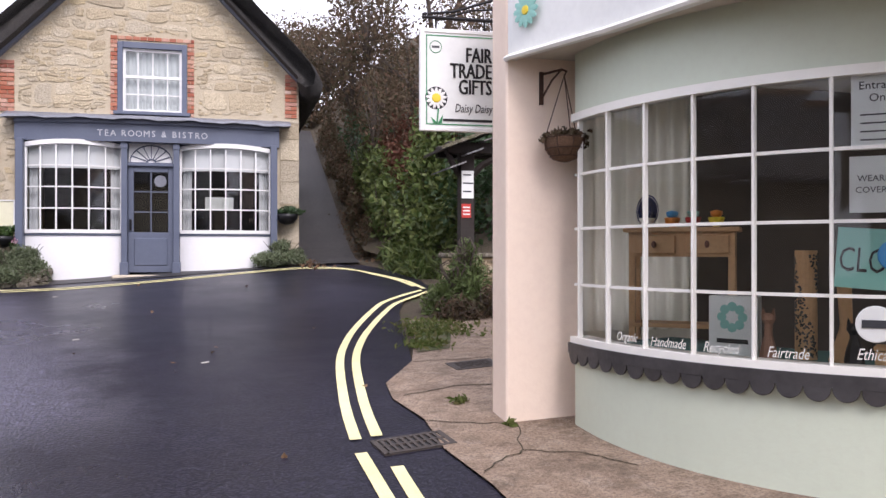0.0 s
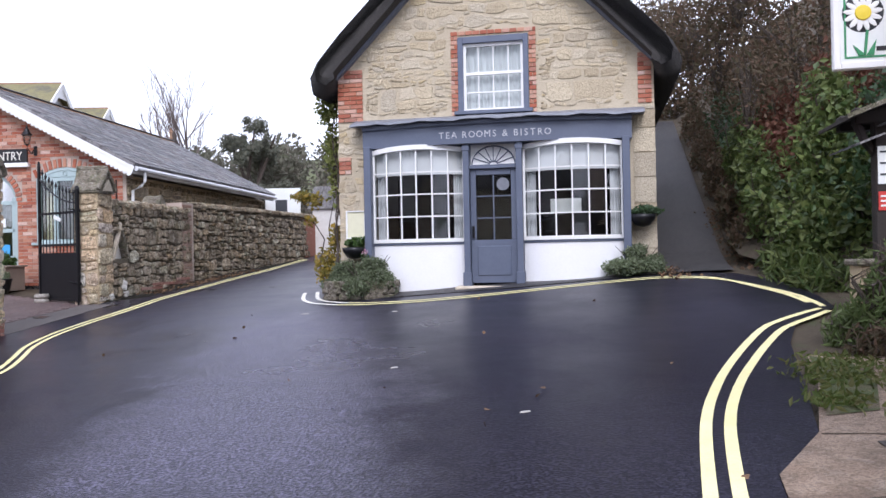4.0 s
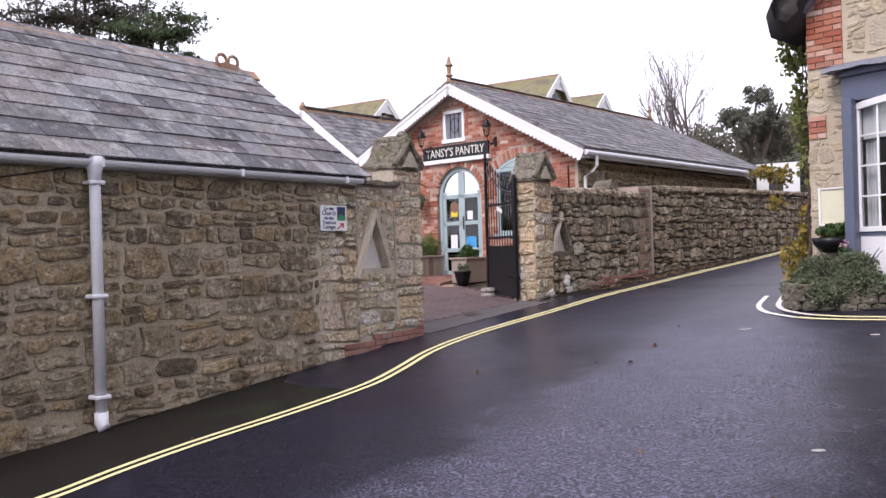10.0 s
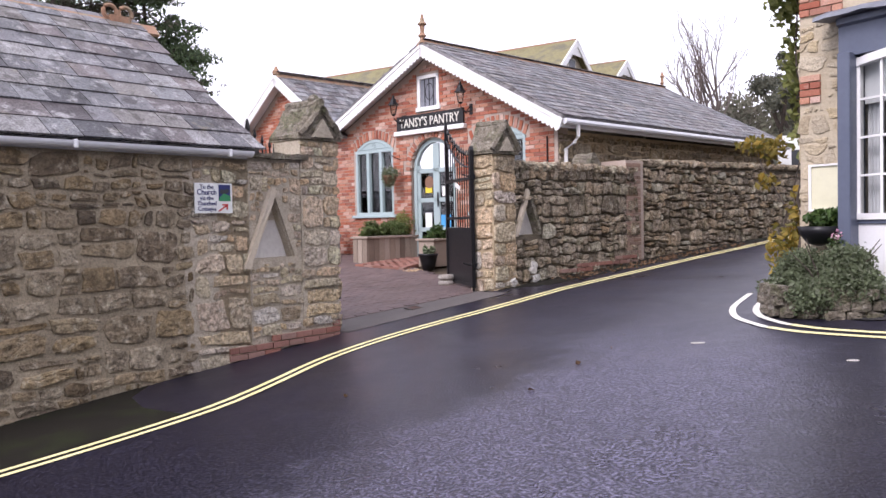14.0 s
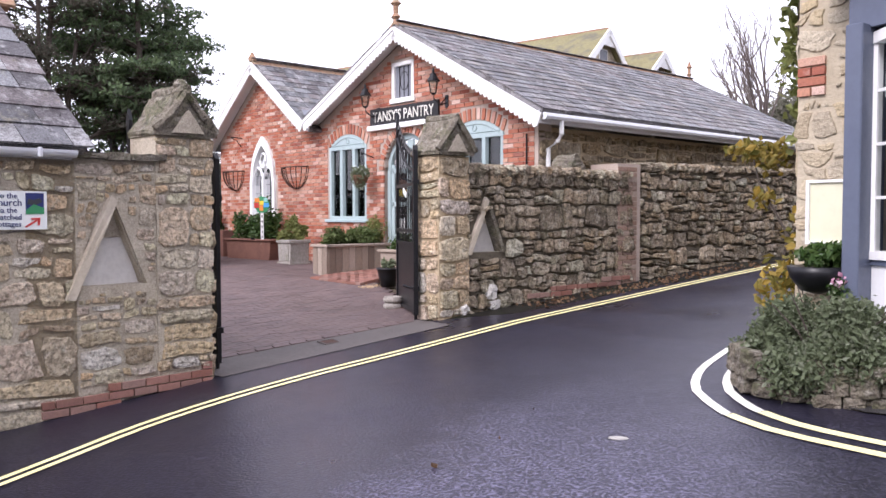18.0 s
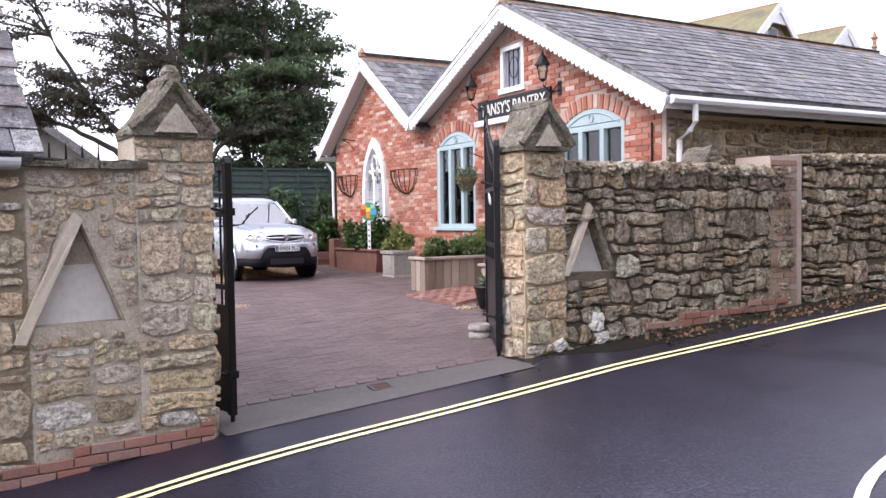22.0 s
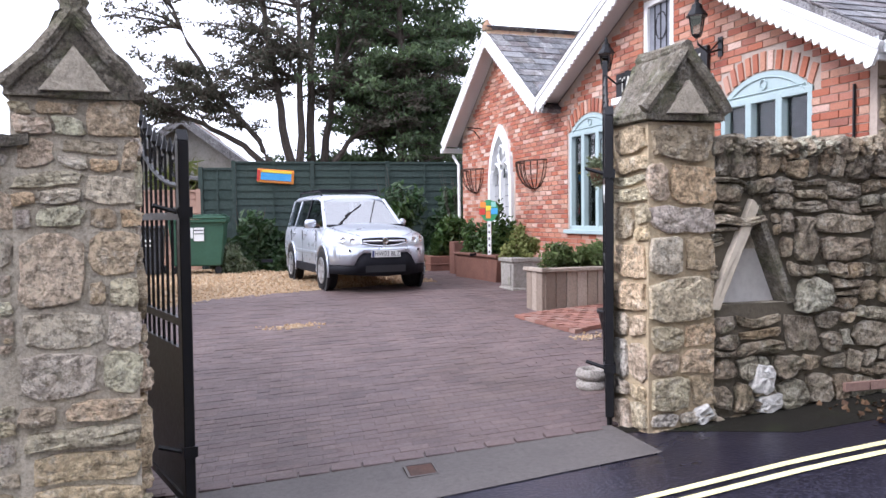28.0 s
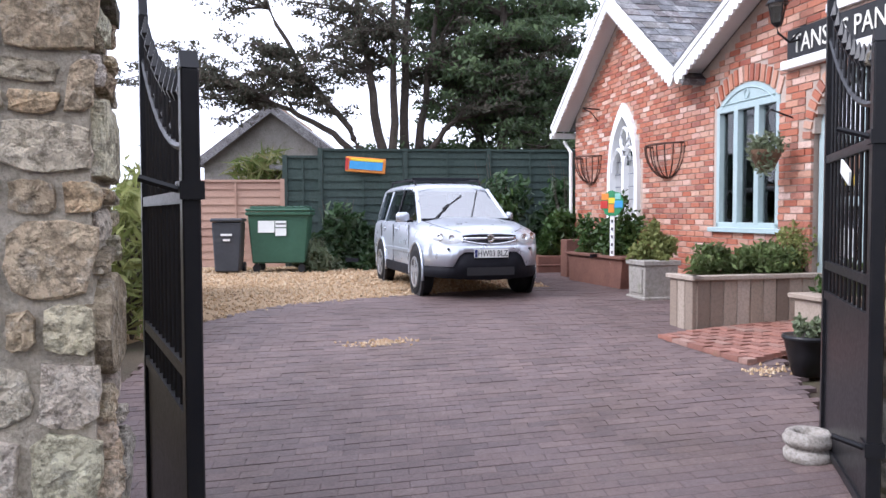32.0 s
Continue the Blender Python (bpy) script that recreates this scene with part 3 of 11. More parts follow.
# ---- building helpers ----
class Geo:
    """Collects verts and faces for one mesh."""

    def __init__(self):
        self.v, self.f = [], []

    def add(self, vs, fs):
        k = len(self.v)
        self.v += [tuple(p) for p in vs]
        self.f += [tuple(i + k for i in face) for face in fs]
        return self

    def box(self, x0, x1, y0, y1, z0, z1, m=None):
        vs = [Vector((x, y, z)) for z in (z0, z1) for y in (y0, y1) for x in (x0, x1)]
        if m is not None:
            vs = [m @ p for p in vs]
        return self.add(vs, [(0, 2, 3, 1), (4, 5, 7, 6), (0, 1, 5, 4), (2, 6, 7, 3), (0, 4, 6, 2), (1, 3, 7, 5)])

    def prism(self, poly, y0, y1, m=None):
        """A polygon of (x, z) carried from y0 to y1."""
        n = len(poly)
        vs = [Vector((x, y0, z)) for x, z in poly] + [Vector((x, y1, z)) for x, z in poly]
        if m is not None:
            vs = [m @ p for p in vs]
        return self.add(vs, [tuple(range(n)), tuple(range(2 * n - 1, n - 1, -1))] + [(i, i + n, (i + 1) % n + n, (i + 1) % n) for i in range(n)])

    def slab(self, poly, z0, z1, m=None):
        """A polygon of (x, y) carried from z0 to z1."""
        n = len(poly)
        vs = [Vector((x, y, z0)) for x, y in poly] + [Vector((x, y, z1)) for x, y in poly]
        if m is not None:
            vs = [m @ p for p in vs]
        return self.add(vs, [tuple(range(n - 1, -1, -1)), tuple(range(n, 2 * n))] + [(i, (i + 1) % n, (i + 1) % n + n, i + n) for i in range(n)])

    def tube(self, pts, r, n=6, r1=None):
        pts = [Vector(p) for p in pts]
        rings = []
        for i, p in enumerate(pts):
            d = (pts[min(i + 1, len(pts) - 1)] - pts[max(i - 1, 0)]).normalized()
            a = d.orthogonal().normalized() if abs(d.z) > 0.9 else d.cross(Vector((0, 0, 1))).normalized()
            b = d.cross(a)
            rr = r if r1 is None else r + (r1 - r) * i / max(1, len(pts) - 1)
            rings.append([p + (a * math.cos(t) + b * math.sin(t)) * rr for t in (2 * math.pi * j / n for j in range(n))])
        k = len(self.v)
        for ring in rings:
            self.v += [tuple(p) for p in ring]
        for i in range(len(rings) - 1):
            for j in range(n):
                a, b = k + i * n + j, k + i * n + (j + 1) % n
                self.f.append((a, b, b + n, a + n))
        self.f.append(tuple(k + j for j in range(n - 1, -1, -1)))
        self.f.append(tuple(k + (len(rings) - 1) * n + j for j in range(n)))
        return self

    def lathe(self, prof, n=16, m=None):
        """A profile of (radius, z) turned about z."""
        k = len(self.v)
        for r, z in prof:
            for j in range(n):
                t = 2 * math.pi * j / n
                p = Vector((r * math.cos(t), r * math.sin(t), z))
                self.v.append(tuple(m @ p if m is not None else p))
        for i in range(len(prof) - 1):
            for j in range(n):
                a, b = k + i * n + j, k + i * n + (j + 1) % n
                self.f.append((a, b, b + n, a + n))
        self.f.append(tuple(k + j for j in range(n - 1, -1, -1)))
        self.f.append(tuple(k + (len(prof) - 1) * n + j for j in range(n)))
        return self

    def weld(self):
        """Joins touching boxes: shared corners become one, inner faces go."""
        where, idx = {}, []
        for p in self.v:
            idx.append(where.setdefault(tuple(round(c, 4) for c in p), len(where)))
        faces = [tuple(idx[i] for i in f) for f in self.f]
        seen = collections.Counter(frozenset(f) for f in faces)
        self.v, self.f = list(where), [f for f in faces if seen[frozenset(f)] == 1]
        return self

    def mesh(self, name, material, bevel=0.0, smooth=False):
        me = bpy.data.meshes.new(name)
        me.from_pydata(self.v, [], self.f)
        if bevel:
            bm = bmesh.new()
            bm.from_mesh(me)
            bmesh.ops.bevel(bm, geom=bm.edges[:], offset=bevel, segments=1, affect="EDGES", clamp_overlap=True)
            bm.to_mesh(me)
            bm.free()
        if smooth:
            me.shade_smooth()
        me.materials.append(MATS[material])
        me.update()
        return me


def rough(g, material, amp=0.012, cuts=3, seed=0):
    """A weathered version of a plain block: cut up and knocked about."""
    me = g.mesh("rough", material)
    bm = bmesh.new()
    bm.from_mesh(me)
    bmesh.ops.triangulate(bm, faces=bm.faces[:])
    bmesh.ops.subdivide_edges(bm, edges=bm.edges[:], cuts=cuts)
    for v in bm.verts:
        q = v.co * 7 + Vector((seed, seed * 2, seed * 3))
        v.co += noise.noise_vector(q) * amp + noise.noise_vector(q * 3.1) * amp * 0.6
    bm.to_mesh(me)
    bm.free()
    return me


def part(name, g, material, parent, label="", m=None, bevel=0.0, smooth=False, shadow=True):
    """Links geometry as one mesh object under a thing or under a part."""
    ob = new(name, g if isinstance(g, bpy.types.Mesh) else g.mesh(name, material, bevel, smooth))
    ob.parent = parent
    if m is not None:
        ob.matrix_basis = m
    if label:
        tagged(ob, label)
    if not shadow:
        ob.visible_shadow = False
    return ob


def thing(name, m, label, category, group="", kind=""):
    ob = new(name)
    ob.matrix_basis = m
    ob.empty_display_size = 0.2
    return tagged(ob, label, category, group, kind)


def single(name, g, material, m, label, category, group="", kind="", bevel=0.0, smooth=False):
    """A thing that is one mesh."""
    ob = new(name, g.mesh(name, material, bevel, smooth))
    ob.matrix_basis = m
    return tagged(ob, label, category, group, kind)


def structure(name, g, material, m=Matrix(), label="", bevel=0.0, smooth=False):
    ob = new(name, g.mesh(name, material, bevel, smooth))
    ob.matrix_basis = m
    return tagged(ob, label, "", "", "structure")


def lettering(text, size, material, parent, m, name="lettering", depth=0.004, align="LEFT", xs=1.0, slant=0.0):
    """Words in the built-in font, turned into a mesh that stands in the local xz plane."""
    cu = bpy.data.curves.new("words", "FONT")
    cu.body, cu.size, cu.extrude, cu.align_x = text, size, depth, align
    cu.resolution_u, cu.shear = 2, slant
    tmp = bpy.data.objects.new("words", cu)
    me = bpy.data.meshes.new_from_object(tmp)
    me.transform(Matrix.Diagonal((xs, 1, 1, 1)))
    bpy.data.objects.remove(tmp)
    bpy.data.curves.remove(cu)
    me.materials.clear()
    me.materials.append(MATS[material])
    return part(name, me, material, parent, m=m @ pose(0, 0, 0, 90))


def smooth_step(k):
    k = min(1.0, max(0.0, k))
    return k * k * (3 - 2 * k)


def road_z(x, y):
    z = 0.0165 + 0.0582 * x + 0.0722 * y - 0.0022 * x * y + 0.036 * max(0.0, x + 4.5) * smooth_step((y - 10) / 5.5)
    if y > 16 and x < -3:
        z -= 0.024 * (y - 16) * smooth_step((-3 - x) / 3)
    return z


def ground_z(x, y):
    """The height of the ground: the sloping road, and the forecourt that levels out beyond the gate."""
    y = max(-60.0, min(60.0, y))
    if x > -9:
        return road_z(max(-9.0, min(12.0, x)), y)
    k = smooth_step((-9 - x) / 8)
    return road_z(-9, min(y, 22)) * (1 - k) + 1.28 * k


def ribbon(pts, width, lift=0.008, step=0.25):
    """A strip laid on the ground along a curve through the points."""
    pts = [Vector((*p, 0)) for p in pts]
    out = []
    for i in range(len(pts) - 1):
        p0, p1, p2, p3 = pts[max(0, i - 1)], pts[i], pts[i + 1], pts[min(len(pts) - 1, i + 2)]
        k = max(2, int((p2 - p1).length / step))
        for j in range(k):
            t = j / k
            out.append(0.5 * ((2 * p1) + (p2 - p0) * t + (2 * p0 - 5 * p1 + 4 * p2 - p3) * t * t + (3 * p1 - p0 - 3 * p2 + p3) * t ** 3))
    out.append(pts[-1])
    g = Geo()
    for i, p in enumerate(out):
        d = (out[min(i + 1, len(out) - 1)] - out[max(i - 1, 0)]).normalized()
        nrm = Vector((-d.y, d.x, 0)) * width / 2
        for q in (p + nrm, p - nrm):
            g.v.append((q.x, q.y, ground_z(q.x, q.y) + lift))
    for i in range(len(out) - 1):
        g.f.append((2 * i, 2 * i + 1, 2 * i + 3, 2 * i + 2))
    return g


def in_poly(x, y, poly):
    c = False
    for i in range(len(poly)):
        (x0, y0), (x1, y1) = poly[i], poly[i - 1]
        if (y0 > y) != (y1 > y) and x < (x1 - x0) * (y - y0) / (y1 - y0) + x0:
            c = not c
    return c


def patch(poly, lift=0.01, step=0.35):
    """A piece of ground cover of that outline, on the ground."""
    bm = bmesh.new()
    bm.faces.new([bm.verts.new((x, y, 0)) for x, y in poly])
    xs, ys = [p[0] for p in poly], [p[1] for p in poly]
    for a, lo, hi in ((0, min(xs), max(xs)), (1, min(ys), max(ys))):
        k = lo + step
        while k < hi:
            bmesh.ops.bisect_plane(bm, geom=bm.verts[:] + bm.edges[:] + bm.faces[:], plane_co=(k, k, 0), plane_no=(1 - a, a, 0))
            k += step
    for v in bm.verts:
        v.co.z = ground_z(v.co.x, v.co.y) + lift
    bmesh.ops.recalc_face_normals(bm, faces=bm.faces[:])
    g = Geo()
    bm.verts.index_update()
    up = sum(f.normal.z for f in bm.faces) > 0
    g.v = [tuple(v.co) for v in bm.verts]
    g.f = [tuple(v.index for v in (f.verts if up else reversed(f.verts))) for f in bm.faces]
    bm.free()
    return g


def holed(g, s0, s1, z0, z1, holes, y0, y1):
    """A wall slab with rectangular openings (a, b, c, d) through it."""
    xs = sorted({s0, s1, *[min(max(v, s0), s1) for h in holes for v in h[:2]]})
    zs = sorted({z0, z1, *[min(max(v, z0), z1) for h in holes for v in h[2:]]})
    for xa, xb in zip(xs, xs[1:]):
        for za, zb in zip(zs, zs[1:]):
            if not any(h[0] < (xa + xb) / 2 < h[1] and h[2] < (za + zb) / 2 < h[3] for h in holes):
                g.box(xa, xb, y0, y1, za, zb)
    return g


# ---- pieces: stones, bricks, slates, leaves ----
rng = random.Random(7)


def stone_shape(seed):
    """A worn stone of unit size: front towards -y, a rounded uneven outline and a broken face."""
    r = random.Random(seed)
    n, p, lean = 14, r.uniform(4.5, 14.0), r.uniform(-0.10, 0.10)
    ring = []
    for j in range(n):
        t = 2 * math.pi * (j + 0.5 + r.uniform(-0.28, 0.28)) / n
        c, q = math.cos(t), math.sin(t)
        k = 0.5 * (abs(c) ** p + abs(q) ** p) ** (-1 / p)
        ring.append((c * k * r.uniform(0.90, 1.0) + lean * q * k, q * k * r.uniform(0.88, 1.0)))
    vs = [(x, 0.4, z) for x, z in ring]
    vs += [(x * 0.99, -r.uniform(0.5, 0.75), z * 0.99) for x, z in ring]
    vs += [(x * 0.955 + r.uniform(-0.012, 0.012), -r.uniform(0.75, 1.0), z * 0.94 + r.uniform(-0.012, 0.012)) for x, z in ring]
    vs += [(x * 0.55 + r.uniform(-0.06, 0.06), -r.uniform(0.75, 1.2), z * 0.55 + r.uniform(-0.06, 0.06)) for x, z in ring]
    vs.append((r.uniform(-0.1, 0.1), -r.uniform(0.75, 1.2), r.uniform(-0.1, 0.1)))
    fs = [(k * n + j, k * n + (j + 1) % n, (k + 1) * n + (j + 1) % n, (k + 1) * n + j) for k in range(3) for j in range(n)]
    fs += [(3 * n + j, 3 * n + (j + 1) % n, 4 * n) for j in range(n)]
    return vs, fs


SHAPES = [stone_shape(100 + i) for i in range(28)]
SHAPE_MESH = {}


def shape_mesh(i, material):
    if (i, material) not in SHAPE_MESH:
        g = Geo()
        g.add(*SHAPES[i])
        SHAPE_MESH[i, material] = g.mesh("stone", material)
    return SHAPE_MESH[i, material]


def coursed(x0, x1, z0, z1, big, r, flat=1.0, long=2.3):
    """Splits a rectangle into rough courses: big blocks, stacked thin stones and small packing."""
    out, z = [], z0
    while z < z1 - 0.01:
        h = big * flat * r.choice((0.36, 0.5, 0.62, 0.75, 0.75, 0.95, 1.15, 1.35))
        h = z1 - z if z1 - z - h < 0.07 else h
        x = x0
        while x < x1 - 0.01:
            w = min(max(h * r.uniform(0.32 * long, long), 0.09), big * 2.0)
            w = x1 - x if x1 - x - w < 0.07 else w
            u = r.random()
            if h > 0.13 and u < 0.18 * long:
                cut = z + h * r.uniform(0.3, 0.7)
                for za, zb in ((z, cut), (cut, z + h)):
                    if w > 0.22 and r.random() < 0.6:
                        m = x + w * r.uniform(0.28, 0.72)
                        out += [(x, m, za, zb), (m, x + w, za, zb)]
                    else:
                        out.append((x, x + w, za, zb))
            elif h > 0.22 and u < 0.52:
                a, b = z + h * r.uniform(0.2, 0.4), z + h * r.uniform(0.6, 0.8)
                out += [(x, x + w, z, a), (x, x + w, a, b), (x, x + w, b, z + h)]
            else:
                out.append((x, x + w, z, z + h))
            x += w
        z += h
    return out


def rubble(parent, frame_m, x0, x1, z0, z1, inside, big=0.34, material="stone", seed=1, most=300, near=None, proud=0.03, gap=0.016, warp=0.055, flat=0.85, long=2.3):
    """Lays rubble over the face y = 0 of a frame, where inside(x, z) holds. The stones nearest near are parts, the rest is one mesh."""
    r = random.Random(seed)
    rows = coursed(x0, x1, z0, z1, big, r, flat, long)
    todo, rows = rows, []
    for depth in range(3):
        again = []
        for c in todo:
            hits = sum(bool(inside(px, pz)) for px in (c[0] + 0.01, c[1] - 0.01) for pz in (c[2] + 0.01, c[3] - 0.01))
            if hits == 4:
                rows.append(c)
            elif hits and depth < 2:
                mx, mz = (c[0] + c[1]) / 2, (c[2] + c[3]) / 2
                again += [(c[0], mx, c[2], mz), (mx, c[1], c[2], mz), (c[0], mx, mz, c[3]), (mx, c[1], mz, c[3])]
        todo = again
    near = near or ((x0 + x1) / 2, (z0 + z1) / 2)
    rows.sort(key=lambda c: abs((c[0] + c[1]) / 2 - near[0]) + 0.3 * abs((c[2] + c[3]) / 2 - near[1]))
    rest = Geo()
    for i, c in enumerate(rows):
        e = gap * r.choice((0.5, 0.8, 1.0, 1.3, 2.2))
        w, h = c[1] - c[0] - e, c[3] - c[2] - e
        if w < 0.03 or h < 0.02:
            continue
        cx, cz = (c[0] + c[1]) / 2, (c[2] + c[3]) / 2
        vs, fs = SHAPES[r.randrange(len(SHAPES))]
        deep = proud * r.uniform(0.5, 1.3)
        pts = []
        for x, y, z in vs:
            px, pz = cx + x * w, cz + z * h
            q = Vector((px * 3.1, pz * 4.0, seed))
            u = noise.noise_vector(q) * warp + noise.noise_vector(q * 2.7) * warp * 0.45
            pts.append(Vector((px + u.x, y * deep, pz + u.y * 0.8)))
        if i < most:
            mid = Vector((cx, 0, cz))
            g = Geo()
            g.add([p - mid for p in pts], fs)
            part("stone", g.mesh("stone", material), material, parent, m=frame_m @ Matrix.Translation(mid))
        else:
            rest.add([frame_m @ p for p in pts], fs)
    if rest.v:
        ob = part("stonework", rest, material + "_rest", parent)
        tagged(ob, kind="stuff")


def brickwork(parent, frame_m, x0, x1, z0, z1, inside, material="brick", seed=2, most=300, near=None, length=0.225, course=0.075, gap=0.011, proud=0.012, jitter=0.0):
    r = random.Random(seed)
    rows = []
    n = 0
    z = z0
    while z + course <= z1 + 0.001:
        x = x0 - (length / 2 if n % 2 else 0)
        while x < x1:
            for a, b in ((x, x + length), (x, x + length / 2), (x + length / 2, x + length)):
                if a >= x0 - 0.001 and b <= x1 + 0.001 and all(inside(px, pz) for px in (a + 0.015, b - 0.015) for pz in (z + 0.01, z + course - 0.01)):
                    rows.append((a, b, z))
                    if b - a > length * 0.9:
                        break
            x += length
        z += course
        n += 1
    near = near or ((x0 + x1) / 2, (z0 + z1) / 2)
    rows.sort(key=lambda c: abs((c[0] + c[1]) / 2 - near[0]) + abs(c[2] - near[1]))
    rest, meshes = Geo(), {}
    for i, (a, b, zz) in enumerate(rows):
        w = round(b - a - gap, 3)
        p = proud * r.uniform(0.6, 1.2)
        m = Matrix.Translation(((a + b) / 2, 0, zz + course / 2)) @ pose(0, 0, 0, 0, r.uniform(-1, 1) * jitter, 0)
        if i < most:
            if w not in meshes:
                meshes[w] = Geo().box(-w / 2, w / 2, -proud, 0.02, -(course - gap) / 2, (course - gap) / 2).mesh("brick", material, 0.003)
            part("brick", meshes[w], material, parent, m=frame_m @ m)
        else:
            rest.box(-w / 2, w / 2, -p, 0.02, -(course - gap) / 2, (course - gap) / 2, frame_m @ m)
    if rest.v:
        tagged(part("brickwork", rest, material + "_rest", parent), kind="stuff")


def slating(parent, frame_m, width, length, inside, gauge=0.24, wide=0.3, thick=0.013, material="slate", seed=3, most=300, near=0.0):
    """Slates on the plane z = 0 of a frame: x along the eaves, y up the slope."""
    r = random.Random(seed)
    rows, n, y = [], 0, 0.0
    while y < length - 0.05:
        x = -(wide / 2 if n % 2 else 0) + r.uniform(-0.03, 0.03)
        while x < width:
            w = wide * r.choice((0.72, 0.86, 0.95, 1.05, 1.2, 1.38)) * r.uniform(0.96, 1.04)
            if inside((x + w / 2), y + gauge / 2):
                rows.append((max(0, x), min(width, x + w), y))
            x += w
        y += gauge
        n += 1
    rows = [c for c in rows if c[1] - c[0] > 0.06]
    rows.sort(key=lambda c: abs((c[0] + c[1]) / 2 - near))
    rest, unit = Geo(), Geo().box(-0.5, 0.5, -0.03, 1.0, 0, 1).mesh("slate", material)
    for i, (a, b, yy) in enumerate(rows):
        lift = r.uniform(0, 0.006)
        m = frame_m @ Matrix.Translation(((a + b) / 2, yy, 0.014 + lift)) @ pose(0, 0, 0, -2.2 + r.uniform(-0.5, 0.3), 0, r.uniform(-0.6, 0.6)) @ Matrix.Diagonal((b - a - 0.008, gauge * 1.12, thick, 1))
        if i < most:
            part("slate", unit, material, parent, m=m)
        else:
            rest.box(-0.5, 0.5, -0.03, 1.0, 0, 1, m)
    if rest.v:
        tagged(part("slate_covering", rest, material + "_rest", parent), kind="stuff")


def leaves_mesh(name, pts, size, material, seed=0, long=1.6, up=0.3):
    """Many small folded leaves at the points given."""
    r = np.random.RandomState(seed)
    pts = np.asarray(pts, float)
    n = len(pts)
    d = r.normal(size=(n, 3))
    d[:, 2] += up
    d /= np.linalg.norm(d, axis=1)[:, None]
    e = np.cross(d, r.normal(size=(n, 3)))
    e /= np.linalg.norm(e, axis=1)[:, None]
    s = size * r.uniform(0.6, 1.3, (n, 1))
    k = np.cross(d, e) * s * 0.18
    a, b = d * s * long / 2, e * s / 2
    v = np.stack([pts - a, pts + b + k, pts + a, pts - b + k], 1).reshape(-1, 3)
    f = np.arange(4 * n).reshape(-1, 4)
    tri_f = np.concatenate([f[:, [0, 1, 2]], f[:, [0, 2, 3]]], 0)
    me = bpy.data.meshes.new(name)
    me.from_pydata(v.tolist(), [], tri_f.tolist())
    me.materials.append(MATS[material])
    return me


def blob_points(n, centres, seed=0, hollow=0.55):
    """Points in the outer shells of several ellipsoids (x, y, z, rx, ry, rz)."""
    r = np.random.RandomState(seed)
    c = np.asarray(centres, float)
    vol = c[:, 3] * c[:, 4] * c[:, 5]
    k = r.choice(len(c), n, p=vol / vol.sum())
    d = r.normal(size=(n, 3))
    d /= np.linalg.norm(d, axis=1)[:, None]
    rad = (hollow + (1 - hollow) * r.uniform(0, 1, (n, 1)) ** 0.6) * (1 + 0.16 * r.normal(size=(n, 1)))
    return c[k, :3] + d * rad * c[k, 3:]


def clumps(x, y, z, w, d, h, n, seed, size=0.35):
    """Ellipsoids that together make an uneven mound."""
    r = random.Random(seed)
    out = []
    for _ in range(n):
        a, t = r.uniform(0, 2 * math.pi), math.sqrt(r.random())
        px, py = math.cos(a) * t, math.sin(a) * t
        pz = r.uniform(0.1, 1.0) * math.sqrt(max(0.05, 1 - t * t))
        k = r.uniform(0.6, 1.2) * size
        out.append((x + px * w / 2 * 0.8, y + py * d / 2 * 0.8, z + pz * h * 0.75, k * w / 2, k * d / 2, k * h * 0.55))
    return out


def shrub(name, x, y, w, d, h, label, material="grey_shrub", n=2600, leaf=0.045, seed=1, z=None, group="", long=1.8):
    z = ground_z(x, y) if z is None else z
    ob = thing(name, pose(x, y, z), label, "shrub", group)
    g = Geo()
    r = random.Random(seed)
    for _ in range(9):
        a, k = r.uniform(0, 6.28), r.uniform(0.15, 0.4)
        g.tube([(0, 0, -0.03), (math.cos(a) * w * k * 0.5, math.sin(a) * d * k * 0.5, h * 0.4), (math.cos(a) * w * k, math.sin(a) * d * k, h * r.uniform(0.6, 0.85))], 0.012, 5, 0.004)
    part("stem", g, "bark", ob)
    part("foliage", leaves_mesh("foliage", blob_points(n, clumps(0, 0, 0, w, d, h, 16, seed), seed, 0.35), leaf, material, seed, long), material, ob)
    return ob


def branchy(g, tips, base, direction, length, radius, depth, r, spread=0.7, droop=0.0, split=3):
    """A limb that forks; tips collects the ends."""
    p, d = Vector(base), Vector(direction).normalized()
    pts = [p.copy()]
    for _ in range(4):
        d = (d + Vector((r.uniform(-1, 1), r.uniform(-1, 1), r.uniform(-0.6, 0.8) - droop)) * 0.16).normalized()
        p = p + d * length / 4
        pts.append(p.copy())
    g.tube(pts, radius, 5 if depth > 1 else 3, radius * 0.55)
    if depth <= 1:
        tips += pts[1:]
    if depth == 0:
        return
    for i in range(split):
        q = pts[r.choice((2, 3, 4, 4))]
        e = (d + Vector((r.uniform(-1, 1), r.uniform(-1, 1), r.uniform(-0.5, 0.8) - droop)) * spread).normalized()
        branchy(g, tips, q, e, length * r.uniform(0.5, 0.75), radius * 0.5, depth - 1, r, spread, droop, split)


# ---- ground ----
g = Geo()
xs = [-900, -400, -150, -70, -45] + [v * 0.5 for v in range(-70, 25)] + [20, 40, 90, 300, 900]
ys = [-600, -200, -60, -25] + [v * 0.5 for v in range(-24, 71)] + [45, 60, 120, 400, 1500]


